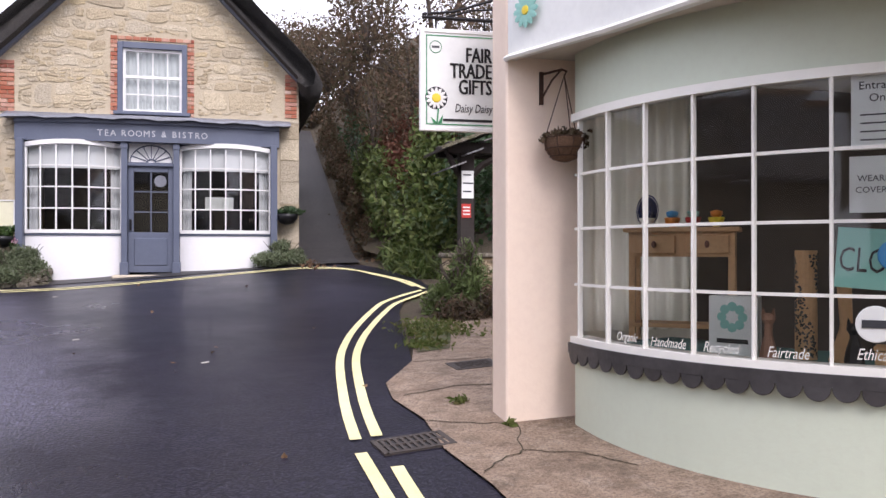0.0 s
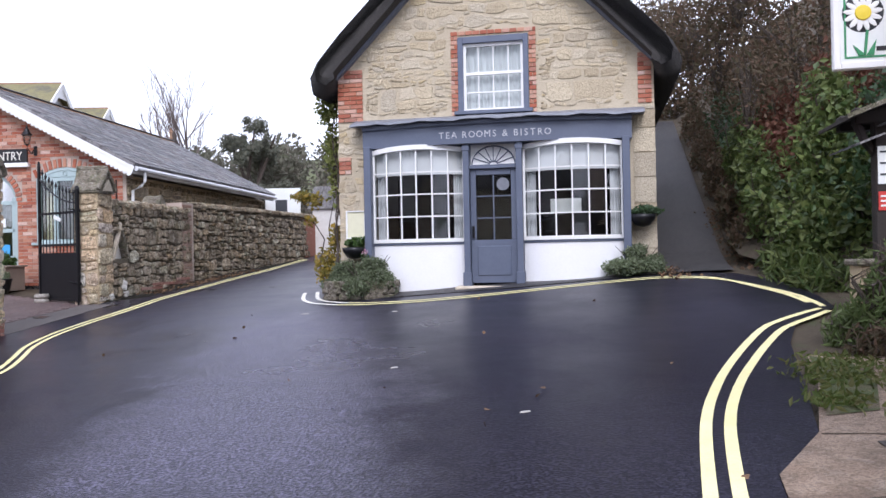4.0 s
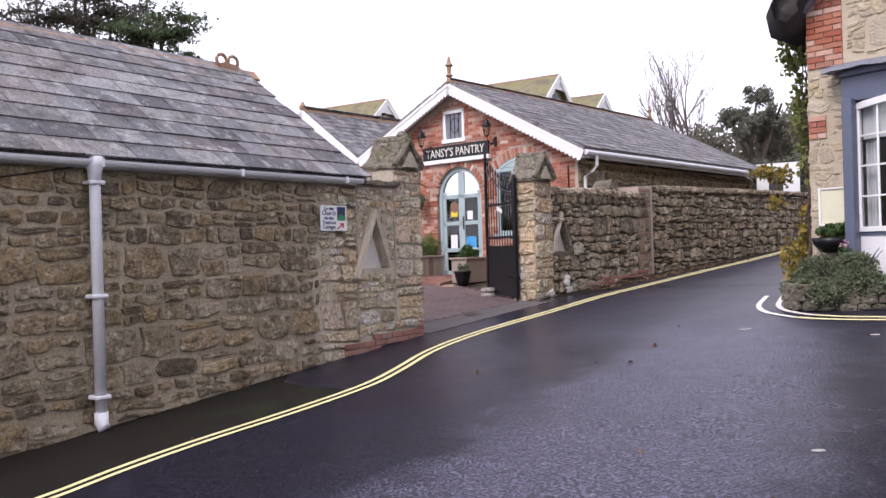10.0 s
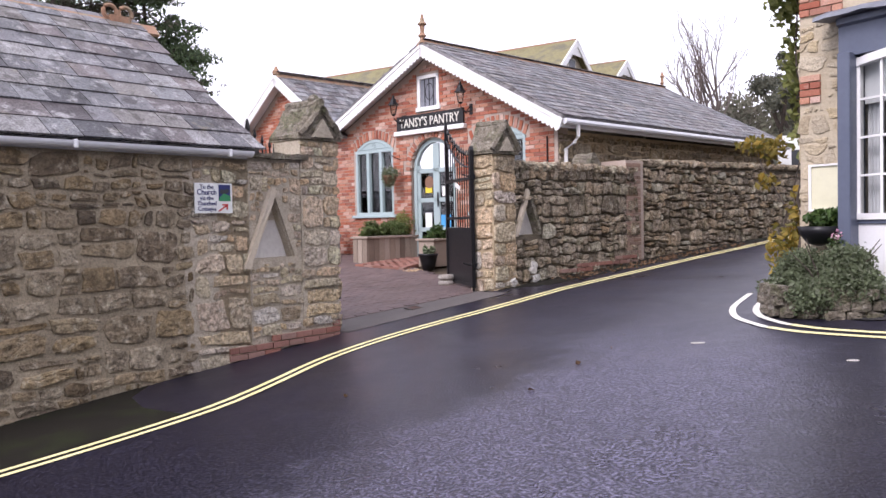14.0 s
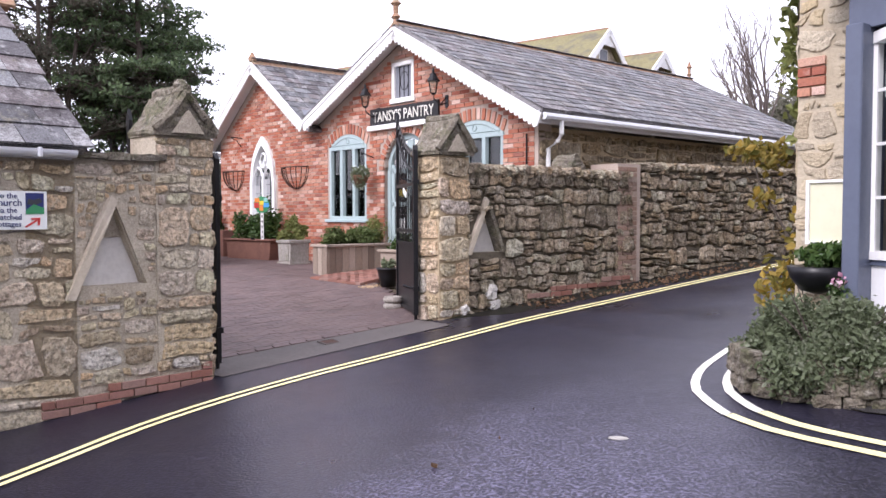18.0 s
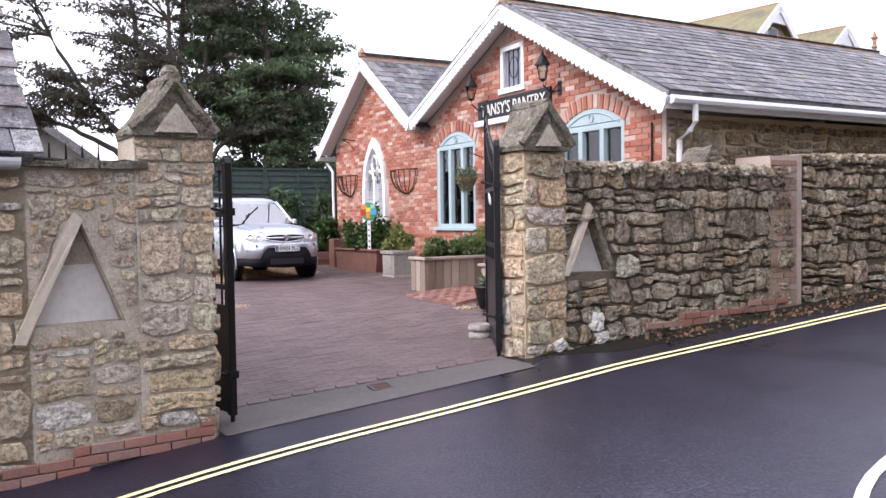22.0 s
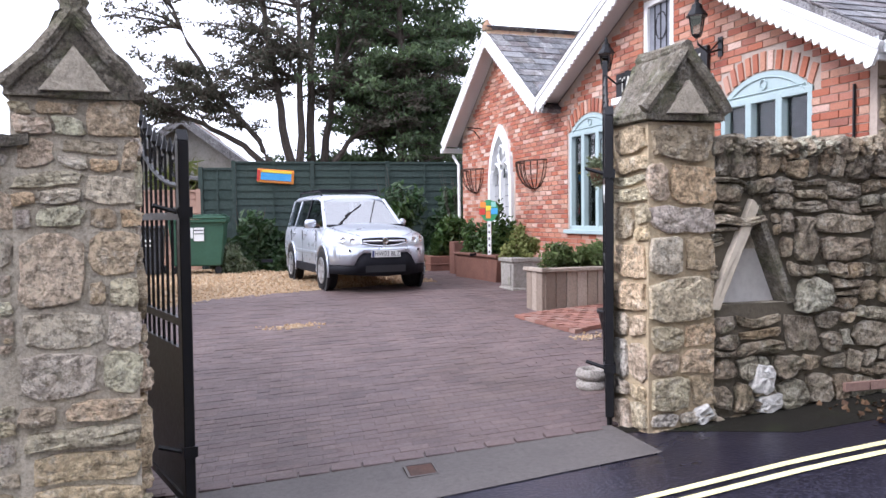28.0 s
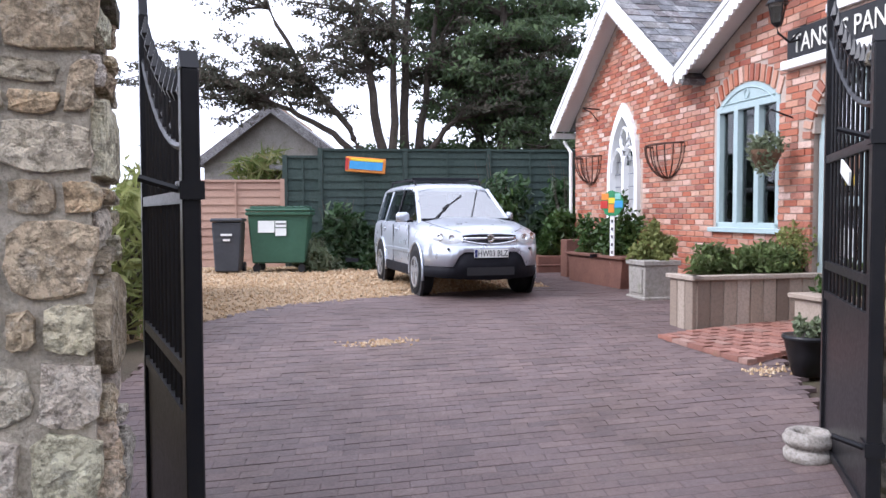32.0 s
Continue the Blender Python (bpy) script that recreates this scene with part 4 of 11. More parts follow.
def land_z(x, y):
    """Under the road and forecourt; beyond them the land falls away or climbs as the hill does."""
    z = ground_z(x, y)
    if x > 1.2 and y > 16.5:
        z += 0.24 * (y - 16.5) * smooth_step((x - 1.2) / 0.4) if y < 40 else 0.24 * 23.5
    if x < -24:
        z -= min(6.0, 0.03 * (-24 - x))
    if y > 30 and x < 0:
        z += min(18.0, 0.13 * (y - 30))
    return z


for y in ys:
    for x in xs:
        g.v.append((x, y, land_z(x, y) - 0.03))
nx = len(xs)
g.f = [(j * nx + i, j * nx + i + 1, (j + 1) * nx + i + 1, (j + 1) * nx + i) for j in range(len(ys) - 1) for i in range(nx - 1)]
structure("ground", g, "soil", label="dark earth and leaf mould under everything")

ROAD = [(1.36, -8), (1.42, 2.5), (1.36, 4.1), (1.27, 4.75), (1.30, 5.4), (1.20, 6.0), (1.24, 6.5), (1.62, 7.25), (1.85, 8.6), (2.1, 10.2), (2.35, 11.1), (2.95, 11.9), (2.95, 12.6), (2.75, 13.6), (2.35, 14.6), (1.6, 15.3), (1.2, 15.15), (-1.0, 14.75), (-3.0, 14.6), (-3.5, 14.72), (-3.95, 15.0), (-4.25, 15.5), (-4.45, 16.2), (-4.8, 18), (-5.3, 21), (-5.9, 25), (-6.4, 32), (-9.2, 32), (-8.6, 25), (-8.35, 21), (-8.3, 18), (-8.25, 16.4), (-8.82, 15.55), (-8.6, 14), (-8.40, 12.6), (-8.16, 11.5), (-7.88, 10.1), (-7.45, 9.75), (-6.9, 9.65), (-6.3, 9.75), (-6.02, 9.2), (-5.88, 8), (-5.5, 6.4), (-4.85, 2.5), (-4.05, -2), (-3.3, -8)]
road = structure("road", patch(ROAD, 0.0, 0.6), "asphalt", label="dark damp asphalt road with fresh surfacing")
VERGE = [(-5.5, 6.4), (-5.88, 8), (-6.02, 9.2), (-6.3, 9.75), (-6.9, 9.65), (-7.45, 9.75), (-7.88, 10.1), (-8.16, 11.5), (-8.40, 12.6), (-8.6, 14), (-8.82, 15.55), (-8.25, 16.4), (-8.3, 18), (-8.35, 21), (-8.6, 25), (-9.2, 32), (-10, 32), (-9.8, 20), (-9.0, 15.6), (-8.45, 12.6), (-7.45, 7.5), (-6.0, -1), (-5.0, -8), (-3.3, -8), (-4.05, -2), (-4.85, 2.5)]
structure("pavement_verge", patch(VERGE, 0.002, 0.6), "verge_tarmac", label="mossy tarmac strip along the foot of the wall")
SHOP_PAVE = [(1.42, -8), (1.42, 2.5), (1.36, 4.1), (1.27, 4.75), (1.30, 5.4), (1.20, 6.0), (1.24, 6.5), (1.62, 7.25), (2.2, 7.6), (3.2, 7.6), (5.0, 7.4), (5.0, -8)]
structure("pavement", patch(SHOP_PAVE, 0.012, 0.5), "pavement", label="cracked brown concrete pavement before the shop")
structure("pavement_tea_rooms", patch([(-4.25, 15.5), (-3.95, 15.0), (-3.5, 14.72), (-3.0, 14.6), (-1.0, 14.75), (1.2, 15.15), (1.6, 15.3), (1.6, 15.7), (-4.1, 15.7)], 0.01, 0.4), "old_asphalt", label="strip of old tarmac along the tea rooms")

# the steep lane beside the tea rooms
g = Geo()
for i in range(18):
    y = 15.0 + i * 1.0
    k = (y - 15) / 16
    a, b = 1.3 + 0.3 * k, 2.36 + 0.62 * k
    for x in (a, (a + b) / 2, b):
        g.v.append((x, y, land_z(max(x, 1.62), y) + 0.01 + (0.02 if x != a and x != b else 0)))
g.f = [(i * 3 + j, i * 3 + j + 1, i * 3 + j + 4, i * 3 + j + 3) for i in range(17) for j in range(2)]
structure("road_lane", g, "old_asphalt", label="narrow grey tarmac lane climbing beside the cottage")

# painted lines
def line(name, pts, width, material, label):
    structure(name, ribbon(pts, width), material, label=label)


INNER = [(0.97, 2.0), (0.96, 3.2), (0.94, 4.1), (0.92, 4.85)]
line("road_line", [(p[0] - 0.14, p[1]) for p in INNER], 0.075, "yellow_paint", "thick yellow no-waiting line, freshly painted")
line("road_line_inner", INNER[:3] + [(0.94, 4.55)], 0.075, "yellow_paint", "thick yellow no-waiting line, freshly painted")
CURVE = [(0.79, 5.12), (0.84, 6.0), (1.0, 7.5), (1.2, 8.5), (1.45, 9.4), (1.78, 10.4), (2.08, 11.1), (2.5, 11.6), (2.78, 11.85)]
line("road_line_bend", CURVE, 0.075, "yellow_paint", "thick yellow no-waiting line sweeping round the kerb")
line("road_line_bend_inner", [(0.93, 5.15), (0.98, 6.0), (1.14, 7.45), (1.35, 8.45), (1.60, 9.3), (1.92, 10.25), (2.22, 10.95), (2.6, 11.42), (2.84, 11.72)], 0.075, "yellow_paint", "thick yellow no-waiting line sweeping round the kerb")
TEA = [(2.84, 11.95), (2.74, 12.6), (2.5, 13.2), (1.98, 14.2), (1.3, 14.62), (0.7, 14.6), (-0.95, 14.17), (-2.2, 13.92), (-2.75, 13.93), (-3.3, 14.02), (-3.75, 14.22), (-4.2, 14.58), (-4.5, 15.0), (-4.68, 15.4), (-4.9, 16.1)]
line("road_line_tea_rooms", TEA[:10] + [(-3.66, 14.17)], 0.07, "yellow_paint", "thin yellow no-waiting line before the tea rooms")
line("road_line_tea_rooms_inner", [(2.74, 12.2), (2.62, 12.75), (2.38, 13.35), (1.92, 14.38), (1.3, 14.78), (0.7, 14.75), (-0.95, 14.33), (-2.2, 14.09), (-2.75, 14.1), (-3.22, 14.19), (-3.52, 14.32)], 0.07, "yellow_paint", "thin yellow no-waiting line before the tea rooms")
line("road_line_white", [(-3.67, 14.175), (-3.75, 14.22), (-4.2, 14.58), (-4.5, 15.0), (-4.68, 15.4), (-4.9, 16.1)], 0.066, "white_line", "white stretch of the double line round the planter")
line("road_line_white_inner", [(-3.53, 14.325), (-3.62, 14.37), (-4.0, 14.68), (-4.28, 15.08), (-4.46, 15.5), (-4.7, 16.2)], 0.066, "white_line", "white stretch of the double line round the planter")
LEFT = [(-3.65, -3), (-4.8, 3.5), (-5.42, 6.4), (-5.66, 7.2), (-5.82, 7.9), (-5.94, 8.9), (-6.08, 9.7), (-6.24, 10.2), (-6.55, 10.8), (-6.93, 11.5), (-7.20, 12.3), (-7.36, 13.2), (-7.46, 14.4), (-7.66, 16.2), (-7.82, 18), (-8.0, 20), (-8.15, 22.5), (-8.5, 26)]
line("road_line_wall", LEFT, 0.06, "yellow_paint", "thin yellow no-waiting line along the stone wall")
line("road_line_wall_inner", [(x - 0.13, y) for x, y in LEFT], 0.06, "yellow_paint", "thin yellow no-waiting line along the stone wall")

# drain grating in the gutter
drain = thing("drain_grate", pose(1.12, 4.93, ground_z(1.12, 4.93) + 0.004, 4.0, -3.3, 8) @ Matrix.Diagonal((0.84, 0.78, 1, 1)), "dark iron gully grating sunk at the road edge", "drain")
g = Geo()
for k in (-0.16, 0.16):
    g.box(-0.26, 0.26, k - 0.02, k + 0.02, -0.02, 0.012)
for k in (-0.26, 0.26):
    g.box(k - 0.02, k + 0.02, -0.18, 0.18, -0.02, 0.012)
part("frame", g, "old_iron", drain)
# shallow black slab stands in for the shade down the gully
part("pit", Geo().box(-0.25, 0.25, -0.15, 0.15, -0.012, 0.001), "ink", drain)
bar = Geo().box(-0.012, 0.012, -0.15, 0.15, 0.001, 0.012).mesh("bar", "old_iron")
for i in range(9):
    part("bar", bar, "old_iron", drain, m=pose(-0.21 + i * 0.0525, 0, 0))
part("cross_bar", Geo().box(-0.25, 0.25, -0.012, 0.012, 0.002, 0.013), "old_iron", drain)

# fallen leaves and scraps on the road
r = np.random.RandomState(5)
pts = []
for _ in range(30):
    x, y = r.uniform(-6, 1.2), r.uniform(1.5, 14)
    pts.append((x, y, ground_z(x, y) + 0.012))
for _ in range(700):
    k = r.uniform()
    x, y = -8.05 - 0.09 * (k * 10) + r.normal() * 0.12, 12.5 + k * 10
    x = -8.45 + r.normal() * 0.14 - 0.02 * (y - 15)
    if y > 16.9:
        pts.append((x, y, ground_z(x, y) + 0.012))
for k in range(420):
    x, y = (1.25 + abs(r.normal()) * 0.22, 15.3 + r.normal() * 0.45) if k < 200 else (2.62 + r.normal() * 0.10, r.uniform(14.9, 20.0))
    pts.append((x, y, land_z(max(x, 1.62), y) + 0.02))
me = leaves_mesh("fallen_leaves", pts, 0.042, "leaf_litter", 4, 1.3)
tagged(new("fallen_leaves", me), "brown leaves scattered along the road edges", "leaves", "", "stuff")
for x, y, w in ((-3.91, 13.41, 0.13), (-1.6, 9.6, 0.08), (-0.2, 7.9, 0.09), (-2.48, 13.13, 0.09)):
    g = Geo()
    g.lathe([(w * 0.5, 0), (w * 0.45, 0.006), (0.01, 0.008)], 9)
    single("road_patch", g, "scrap", pose(x, y, ground_z(x, y) + 0.002, 4, -3, 30) @ Matrix.Diagonal((1, 0.45, 1, 1)), "pale scrap stuck flat on the asphalt", "scrap", "scraps on the road")


# ---- tea rooms: thatched stone cottage ----
TEA_M = pose(-1.4, 15.6, 1.0)
tea = thing("cottage", TEA_M, "cream stone cottage with thatched gable and blue-grey shopfront", "house")
IT = TEA_M.inverted()
X0, X1, TOP, SLOPE = -4.05, 1.27, 4.86, 1.02
APEX = (-1.39, TOP + 2.66 * SLOPE)


def tea_inside(x, z):
    return X0 < x < X1 and z < TOP + SLOPE * (2.66 - abs(x + 1.39)) and z > 0.9


HOLES = [(-1.93, -0.74, 4.10, 5.37), (-3.42, 0.76, 0.5, 3.72)]
g = Geo()
holed(g, X0, X1, 0.5, TOP, HOLES, 15.6, 16.0)
za = TOP
g.prism([(X0, TOP), (-1.93, TOP), (-1.93, TOP + SLOPE * (X0 * -1 - 1.93))], 15.6, 16.0)
g.prism([(-0.74, TOP), (X1, TOP), (-0.74, TOP + SLOPE * 2.01)], 15.6, 16.0)
g.prism([(-1.93, 5.37), (-0.74, 5.37), (-0.74, TOP + SLOPE * 2.01), APEX, (-1.93, TOP + SLOPE * 2.12)], 15.6, 16.0)
part("wall", g.weld(), "pale_mortar", tea, m=IT)
g = Geo()
g.box(X0, X0 + 0.4, 16.0, 22.5, 0.5, TOP)
part("side_wall", g, "pale_mortar", tea, m=IT)
part("side_wall", Geo().box(X1 - 0.4, X1, 16.0, 22.5, 0.5, TOP), "pale_mortar", tea, m=IT)
part("rear_wall", Geo().box(X0, X1, 22.5, 22.8, 0.5, TOP), "pale_mortar", tea, m=IT)
# floor, back and ceiling painted near-black for the shade behind the windows
part("room_floor", Geo().box(X0 + 0.4, X1 - 0.4, 15.5, 22.5, 1.0, 1.22), "shaded_room", tea, m=IT)
part("room_back", Geo().box(X0 + 0.4, X1 - 0.4, 18.2, 18.3, 1.2, 6.4), "shaded_room", tea, m=IT)
part("upper_floor", Geo().box(X0 + 0.4, X1 - 0.4, 16.0, 18.2, 3.85, 4.0), "shaded_room", tea, m=IT)
# thatch: thick rounded coat with a swept overhang
sec = [(0.0, 2.95), (0.5, 2.62), (1.2, 1.95), (2.0, 1.15), (2.6, 0.55), (2.98, 0.12), (3.10, -0.12), (3.06, -0.34), (2.88, -0.42), (2.70, -0.28)]
inn = [(2.62, -0.02), (0.0, 2.66 * SLOPE - 0.02)]
poly = [(-1.39 + x, TOP + z) for x, z in sec] + [(-1.39 + x, TOP + z) for x, z in inn]
left = [(-1.39 - x, TOP + z) for x, z in sec] + [(-1.39 - x, TOP + z) for x, z in inn]
for side, pl in (("R", poly), ("L", left)):
    rows = []
    ysec = [15.22, 15.30, 15.45, 17, 19, 21, 22.9, 23.05]
    sc = [0.86, 0.96, 1.0, 1.0, 1.0, 1.0, 1.0, 0.9]
    g = Geo()
    cx, cz = sum(p[0] for p in pl) / len(pl), sum(p[1] for p in pl) / len(pl)
    n = len(pl)
    for y, s in zip(ysec, sc):
        for i, (x, z) in enumerate(pl):
            k = s if i < len(sec) else 1.0
            g.v.append((cx + (x - cx) * k if i else x, y, cz + (z - cz) * k + 0.03 * noise.noise((x * 2, y * 2, z * 2))))
    for a in range(len(ysec) - 1):
        for i in range(n):
            g.f.append((a * n + i, a * n + (i + 1) % n, (a + 1) * n + (i + 1) % n, (a + 1) * n + i))
    g.f += [tuple(range(n)), tuple(range(len(ysec) * n - 1, (len(ysec) - 1) * n - 1, -1))]
    part("thatch", g, "thatch", tea, "dark weathered straw thatch", m=IT, smooth=True)
# reed ends along the thatch verge
r = random.Random(3)
g = Geo()
for sgn in (-1, 1):
    for _ in range(420):
        t = r.random()
        x, z = 0.1 + 2.85 * t, 2.62 * SLOPE * (1 - t * 1.08) + r.uniform(0.02, 0.28)
        px = -1.39 + sgn * x
        g.tube([(px, 15.26, TOP + z), (px + r.uniform(-0.04, 0.04), 15.19 - r.uniform(0, 0.03), TOP + z + r.uniform(-0.04, 0.02))], 0.006, 3, 0.002)
part("reed_ends", g, "thatch", tea, m=IT)
for sgn in (-1, 1):
    a = math.atan2(SLOPE, 1)
    mm = IT @ Matrix.Translation((-1.39 + sgn * 1.36, 15.53, TOP + SLOPE * 1.33)) @ pose(0, 0, 0, 0, sgn * math.degrees(a), 0)
    part("verge_board", Geo().box(-1.98, 1.9, -0.05, 0.06, -0.1, 0.1), "verge_board", tea, "grey painted verge board", m=mm)
# sash window in the gable
win = part("sash_window", Geo().box(-1.93, -1.84, 15.56, 15.72, 4.10, 5.37).box(-0.83, -0.74, 15.56, 15.72, 4.10, 5.37).box(-1.84, -0.83, 15.56, 15.72, 5.26, 5.37).box(-1.99, -0.68, 15.50, 15.72, 4.06, 4.12), "blue_grey_paint", tea, "white sash in a blue-grey frame", m=IT, bevel=0.006)
g = Geo()
for x in (-1.84, -0.875):
    g.box(x, x + 0.045, 15.62, 15.68, 4.12, 5.26)
for z in (4.12, 4.73, 5.21):
    g.box(-1.795, -0.875, 15.622, 15.678, z, z + 0.05)
part("sash", g, "white_paint", win)
for i in (1, 2, 3):
    x = -1.84 + 1.01 * i / 4
    part("glazing_bar", Geo().box(x - 0.01, x + 0.01, 15.635, 15.665, 4.15, 5.24), "white_paint", win)
part("glazing_bar", Geo().box(-1.82, -0.85, 15.637, 15.663, 4.43, 4.45), "white_paint", win)
part("pane", Geo().box(-1.82, -0.85, 15.648, 15.652, 4.15, 5.24), "glass", win, shadow=False)
g = Geo()
for i in range(44):
    a, b = -1.82 + 0.97 * i / 44, -1.82 + 0.97 * (i + 1) / 44
    ya, yb = 15.76 + 0.02 * math.sin(i * 1.3), 15.76 + 0.02 * math.sin((i + 1) * 1.3)
    g.add([(a, ya, 4.1), (b, yb, 4.1), (b, yb, 5.37), (a, ya, 5.37)], [(0, 1, 2, 3)])
part("net_curtain", g, "curtain", win, "white net curtain in folds")
# shopfront: two bowed windows, a half-glazed door between, a long fascia
front = part("shopfront", Geo().box(-3.52, -3.40, 15.26, 15.62, 0.85, 3.55), "blue_grey_paint", tea, "blue-grey painted shopfront", m=IT, bevel=0.008)
part("pilaster", Geo().box(0.74, 0.86, 15.26, 15.62, 1.1, 3.55), "blue_grey_paint", tea, m=IT, bevel=0.008)
for px, label in ((-1.775, "a"), (-0.905, "b")):
    g = Geo().box(px - 0.05, px + 0.05, 15.24, 15.5, 1.15, 3.55).box(px - 0.07, px + 0.07, 15.215, 15.5, 1.1, 1.42).box(px - 0.062, px + 0.062, 15.225, 15.5, 3.42, 3.5)
    part("pilaster", g, "blue_grey_paint", front, bevel=0.006)


def bow(x):
    """How far the bowed front stands before the wall at x."""
    k = (x + 1.33) / 2.2
    return 15.46 - 0.22 * max(0.0, 1 - k * k)


g = Geo()
NS = 40
for i in range(NS + 1):
    x = -3.56 + 4.46 * i / NS
    y = bow(x) - 0.07
    rows = [(y, 3.53), (y, 3.82), (y - 0.05, 3.84), (y - 0.05, 3.90), (15.62, 3.90), (15.62, 3.53)]
    g.v += [(x, yy, z) for yy, z in rows]
for i in range(NS):
    for j in range(6):
        g.f.append((i * 6 + j, i * 6 + (j + 1) % 6, (i + 1) * 6 + (j + 1) % 6, (i + 1) * 6 + j))
g.f += [tuple(range(6)), tuple(NS * 6 + 5 - j for j in range(6))]
fascia = part("fascia", g, "blue_grey_paint", tea, m=IT)
g = Geo()
for i in range(NS + 1):
    x = -3.74 + 4.84 * i / NS
    y = bow(max(-3.5, min(0.85, x))) - 0.24
    wob = 0.012 * math.sin(x * 7) + 0.008 * math.sin(x * 17)
    rows = [(y, 3.90 + wob), (y + 0.02, 3.945 + wob), (15.62, 4.06), (15.62, 3.93)]
    g.v += [(x, yy, z) for yy, z in rows]
for i in range(NS):
    for j in range(4):
        g.f.append((i * 4 + j, i * 4 + (j + 1) % 4, (i + 1) * 4 + (j + 1) % 4, (i + 1) * 4 + j))
g.f += [(0, 1, 2, 3), (NS * 4 + 3, NS * 4 + 2, NS * 4 + 1, NS * 4)]
part("cornice", g, "lead", front, "weathered lead-covered cornice")
words = "TEA ROOMS & BISTRO"
x = -2.22
adv = {"M": 1.15, " ": 0.5, "I": 0.55, "&": 1.1, "O": 1.1, "E": 0.85, "S": 0.85, "B": 0.92}
tot = sum(adv.get(c, 1.0) for c in words)
for c in words:
    w = adv.get(c, 1.0) * 1.86 / tot
    if c != " ":
        xc = x + w / 2
        lettering(c, 0.155, "dull_text", fascia, pose(xc, bow(xc) - 0.076, 3.62), name="letter", align="CENTER", xs=0.95)
    x += w
for a, b, cols in ((-3.40, -1.83, 6), (-0.85, 0.74, 6)):
    mid = (a + b) / 2

    def wy(x):
        k = (x - mid) / ((b - a) / 2)
        return 15.46 - 0.20 * (1 - k * k)

    bay = part("bow_window", Geo().box(a - 0.03, a + 0.03, wy(a) - 0.04, wy(a) + 0.04, 1.95, 3.48), "white_paint", tea, "white bowed window of small panes", m=IT)
    part("jamb", Geo().box(b - 0.03, b + 0.03, wy(b) - 0.04, wy(b) + 0.04, 1.95, 3.48), "white_paint", bay)
    n = 24
    for za, zb, t in ((1.93, 1.99, 0.05), (3.42, 3.5, 0.05)):
        g = Geo()
        for i in range(n + 1):
            x = a + (b - a) * i / n
            y = wy(x)
            arch = 0.05 * (1 - ((x - mid) / ((b - a) / 2)) ** 2) if za > 3 else 0
            g.v += [(x, y - t, za + arch), (x, y - t, zb + arch), (x, y + 0.04, zb + arch), (x, y + 0.04, za + arch)]
        for i in range(n):
            for j in range(4):
                g.f.append((i * 4 + j, i * 4 + (j + 1) % 4, (i + 1) * 4 + (j + 1) % 4, (i + 1) * 4 + j))
        g.f += [(0, 1, 2, 3), (n * 4 + 3, n * 4 + 2, n * 4 + 1, n * 4)]
        part("window_frame" if za > 3 else "window_sill", g, "white_paint", bay)
    bars = Geo().box(-0.011, 0.011, -0.018, 0.018, 1.97, 3.48).mesh("glazing_bar", "white_paint")
    for i in range(1, cols):
        x = a + (b - a) * i / cols
        part("glazing_bar", bars, "white_paint", bay, m=pose(x, wy(x), 0))
    for z in (2.36, 2.73, 3.10):
        g = Geo()
        for i in range(n + 1):
            x = a + (b - a) * i / n
            g.v += [(x, wy(x) - 0.016, z - 0.011), (x, wy(x) - 0.016, z + 0.011), (x, wy(x) + 0.016, z + 0.011), (x, wy(x) + 0.016, z - 0.011)]
        for i in range(n):
            for j in range(4):
                g.f.append((i * 4 + j, i * 4 + (j + 1) % 4, (i + 1) * 4 + (j + 1) % 4, (i + 1) * 4 + j))
        part("glazing_bar", g, "white_paint", bay)
    rr = random.Random(int(a * 10))
    for i in range(cols):
        for z0, z1 in ((1.98, 2.36), (2.36, 2.73), (2.73, 3.10), (3.10, 3.5)):
            xa, xb = a + (b - a) * i / cols, a + (b - a) * (i + 1) / cols
            dy = rr.uniform(-0.004, 0.004)
            part("pane", Geo().add([(xa, wy(xa), z0), (xb, wy(xb) + dy, z0), (xb, wy(xb) - dy, z1), (xa, wy(xa), z1)], [(0, 1, 2, 3)]), "glass", bay, shadow=False)
    # white boarded stall riser, a slate-blue line above it
    g, h = Geo(), Geo()
    for i in range(n + 1):
        x = a + (b - a) * i / n
        y = wy(x)
        g.v += [(x, y - 0.01, 0.75), (x, y - 0.01, 1.885), (x, y + 0.12, 1.885), (x, y + 0.12, 0.75)]
        h.v += [(x, y - 0.03, 1.89), (x, y - 0.03, 1.927), (x, y + 0.12, 1.927), (x, y + 0.12, 1.89)]
    for i in range(n):
        for j in range(4):
            q = (i * 4 + j, i * 4 + (j + 1) % 4, (i + 1) * 4 + (j + 1) % 4, (i + 1) * 4 + j)
            g.f.append(q)
            h.f.append(q)
    part("stall_riser", g, "white_render", front, "white rendered stall riser")
    part("riser_rail", h, "blue_grey_paint", front)
    # blind and side curtains
    g = Geo()
    for i in range(n + 1):
        x = a + 0.03 + (b - a - 0.06) * i / n
        g.v += [(x, wy(x) + 0.09, 3.06), (x, wy(x) + 0.09, 3.5)]
    g.f = [(2 * i, 2 * i + 2, 2 * i + 3, 2 * i + 1) for i in range(n)]
    part("blind", g, "curtain", bay, "white roller blind, half lowered")
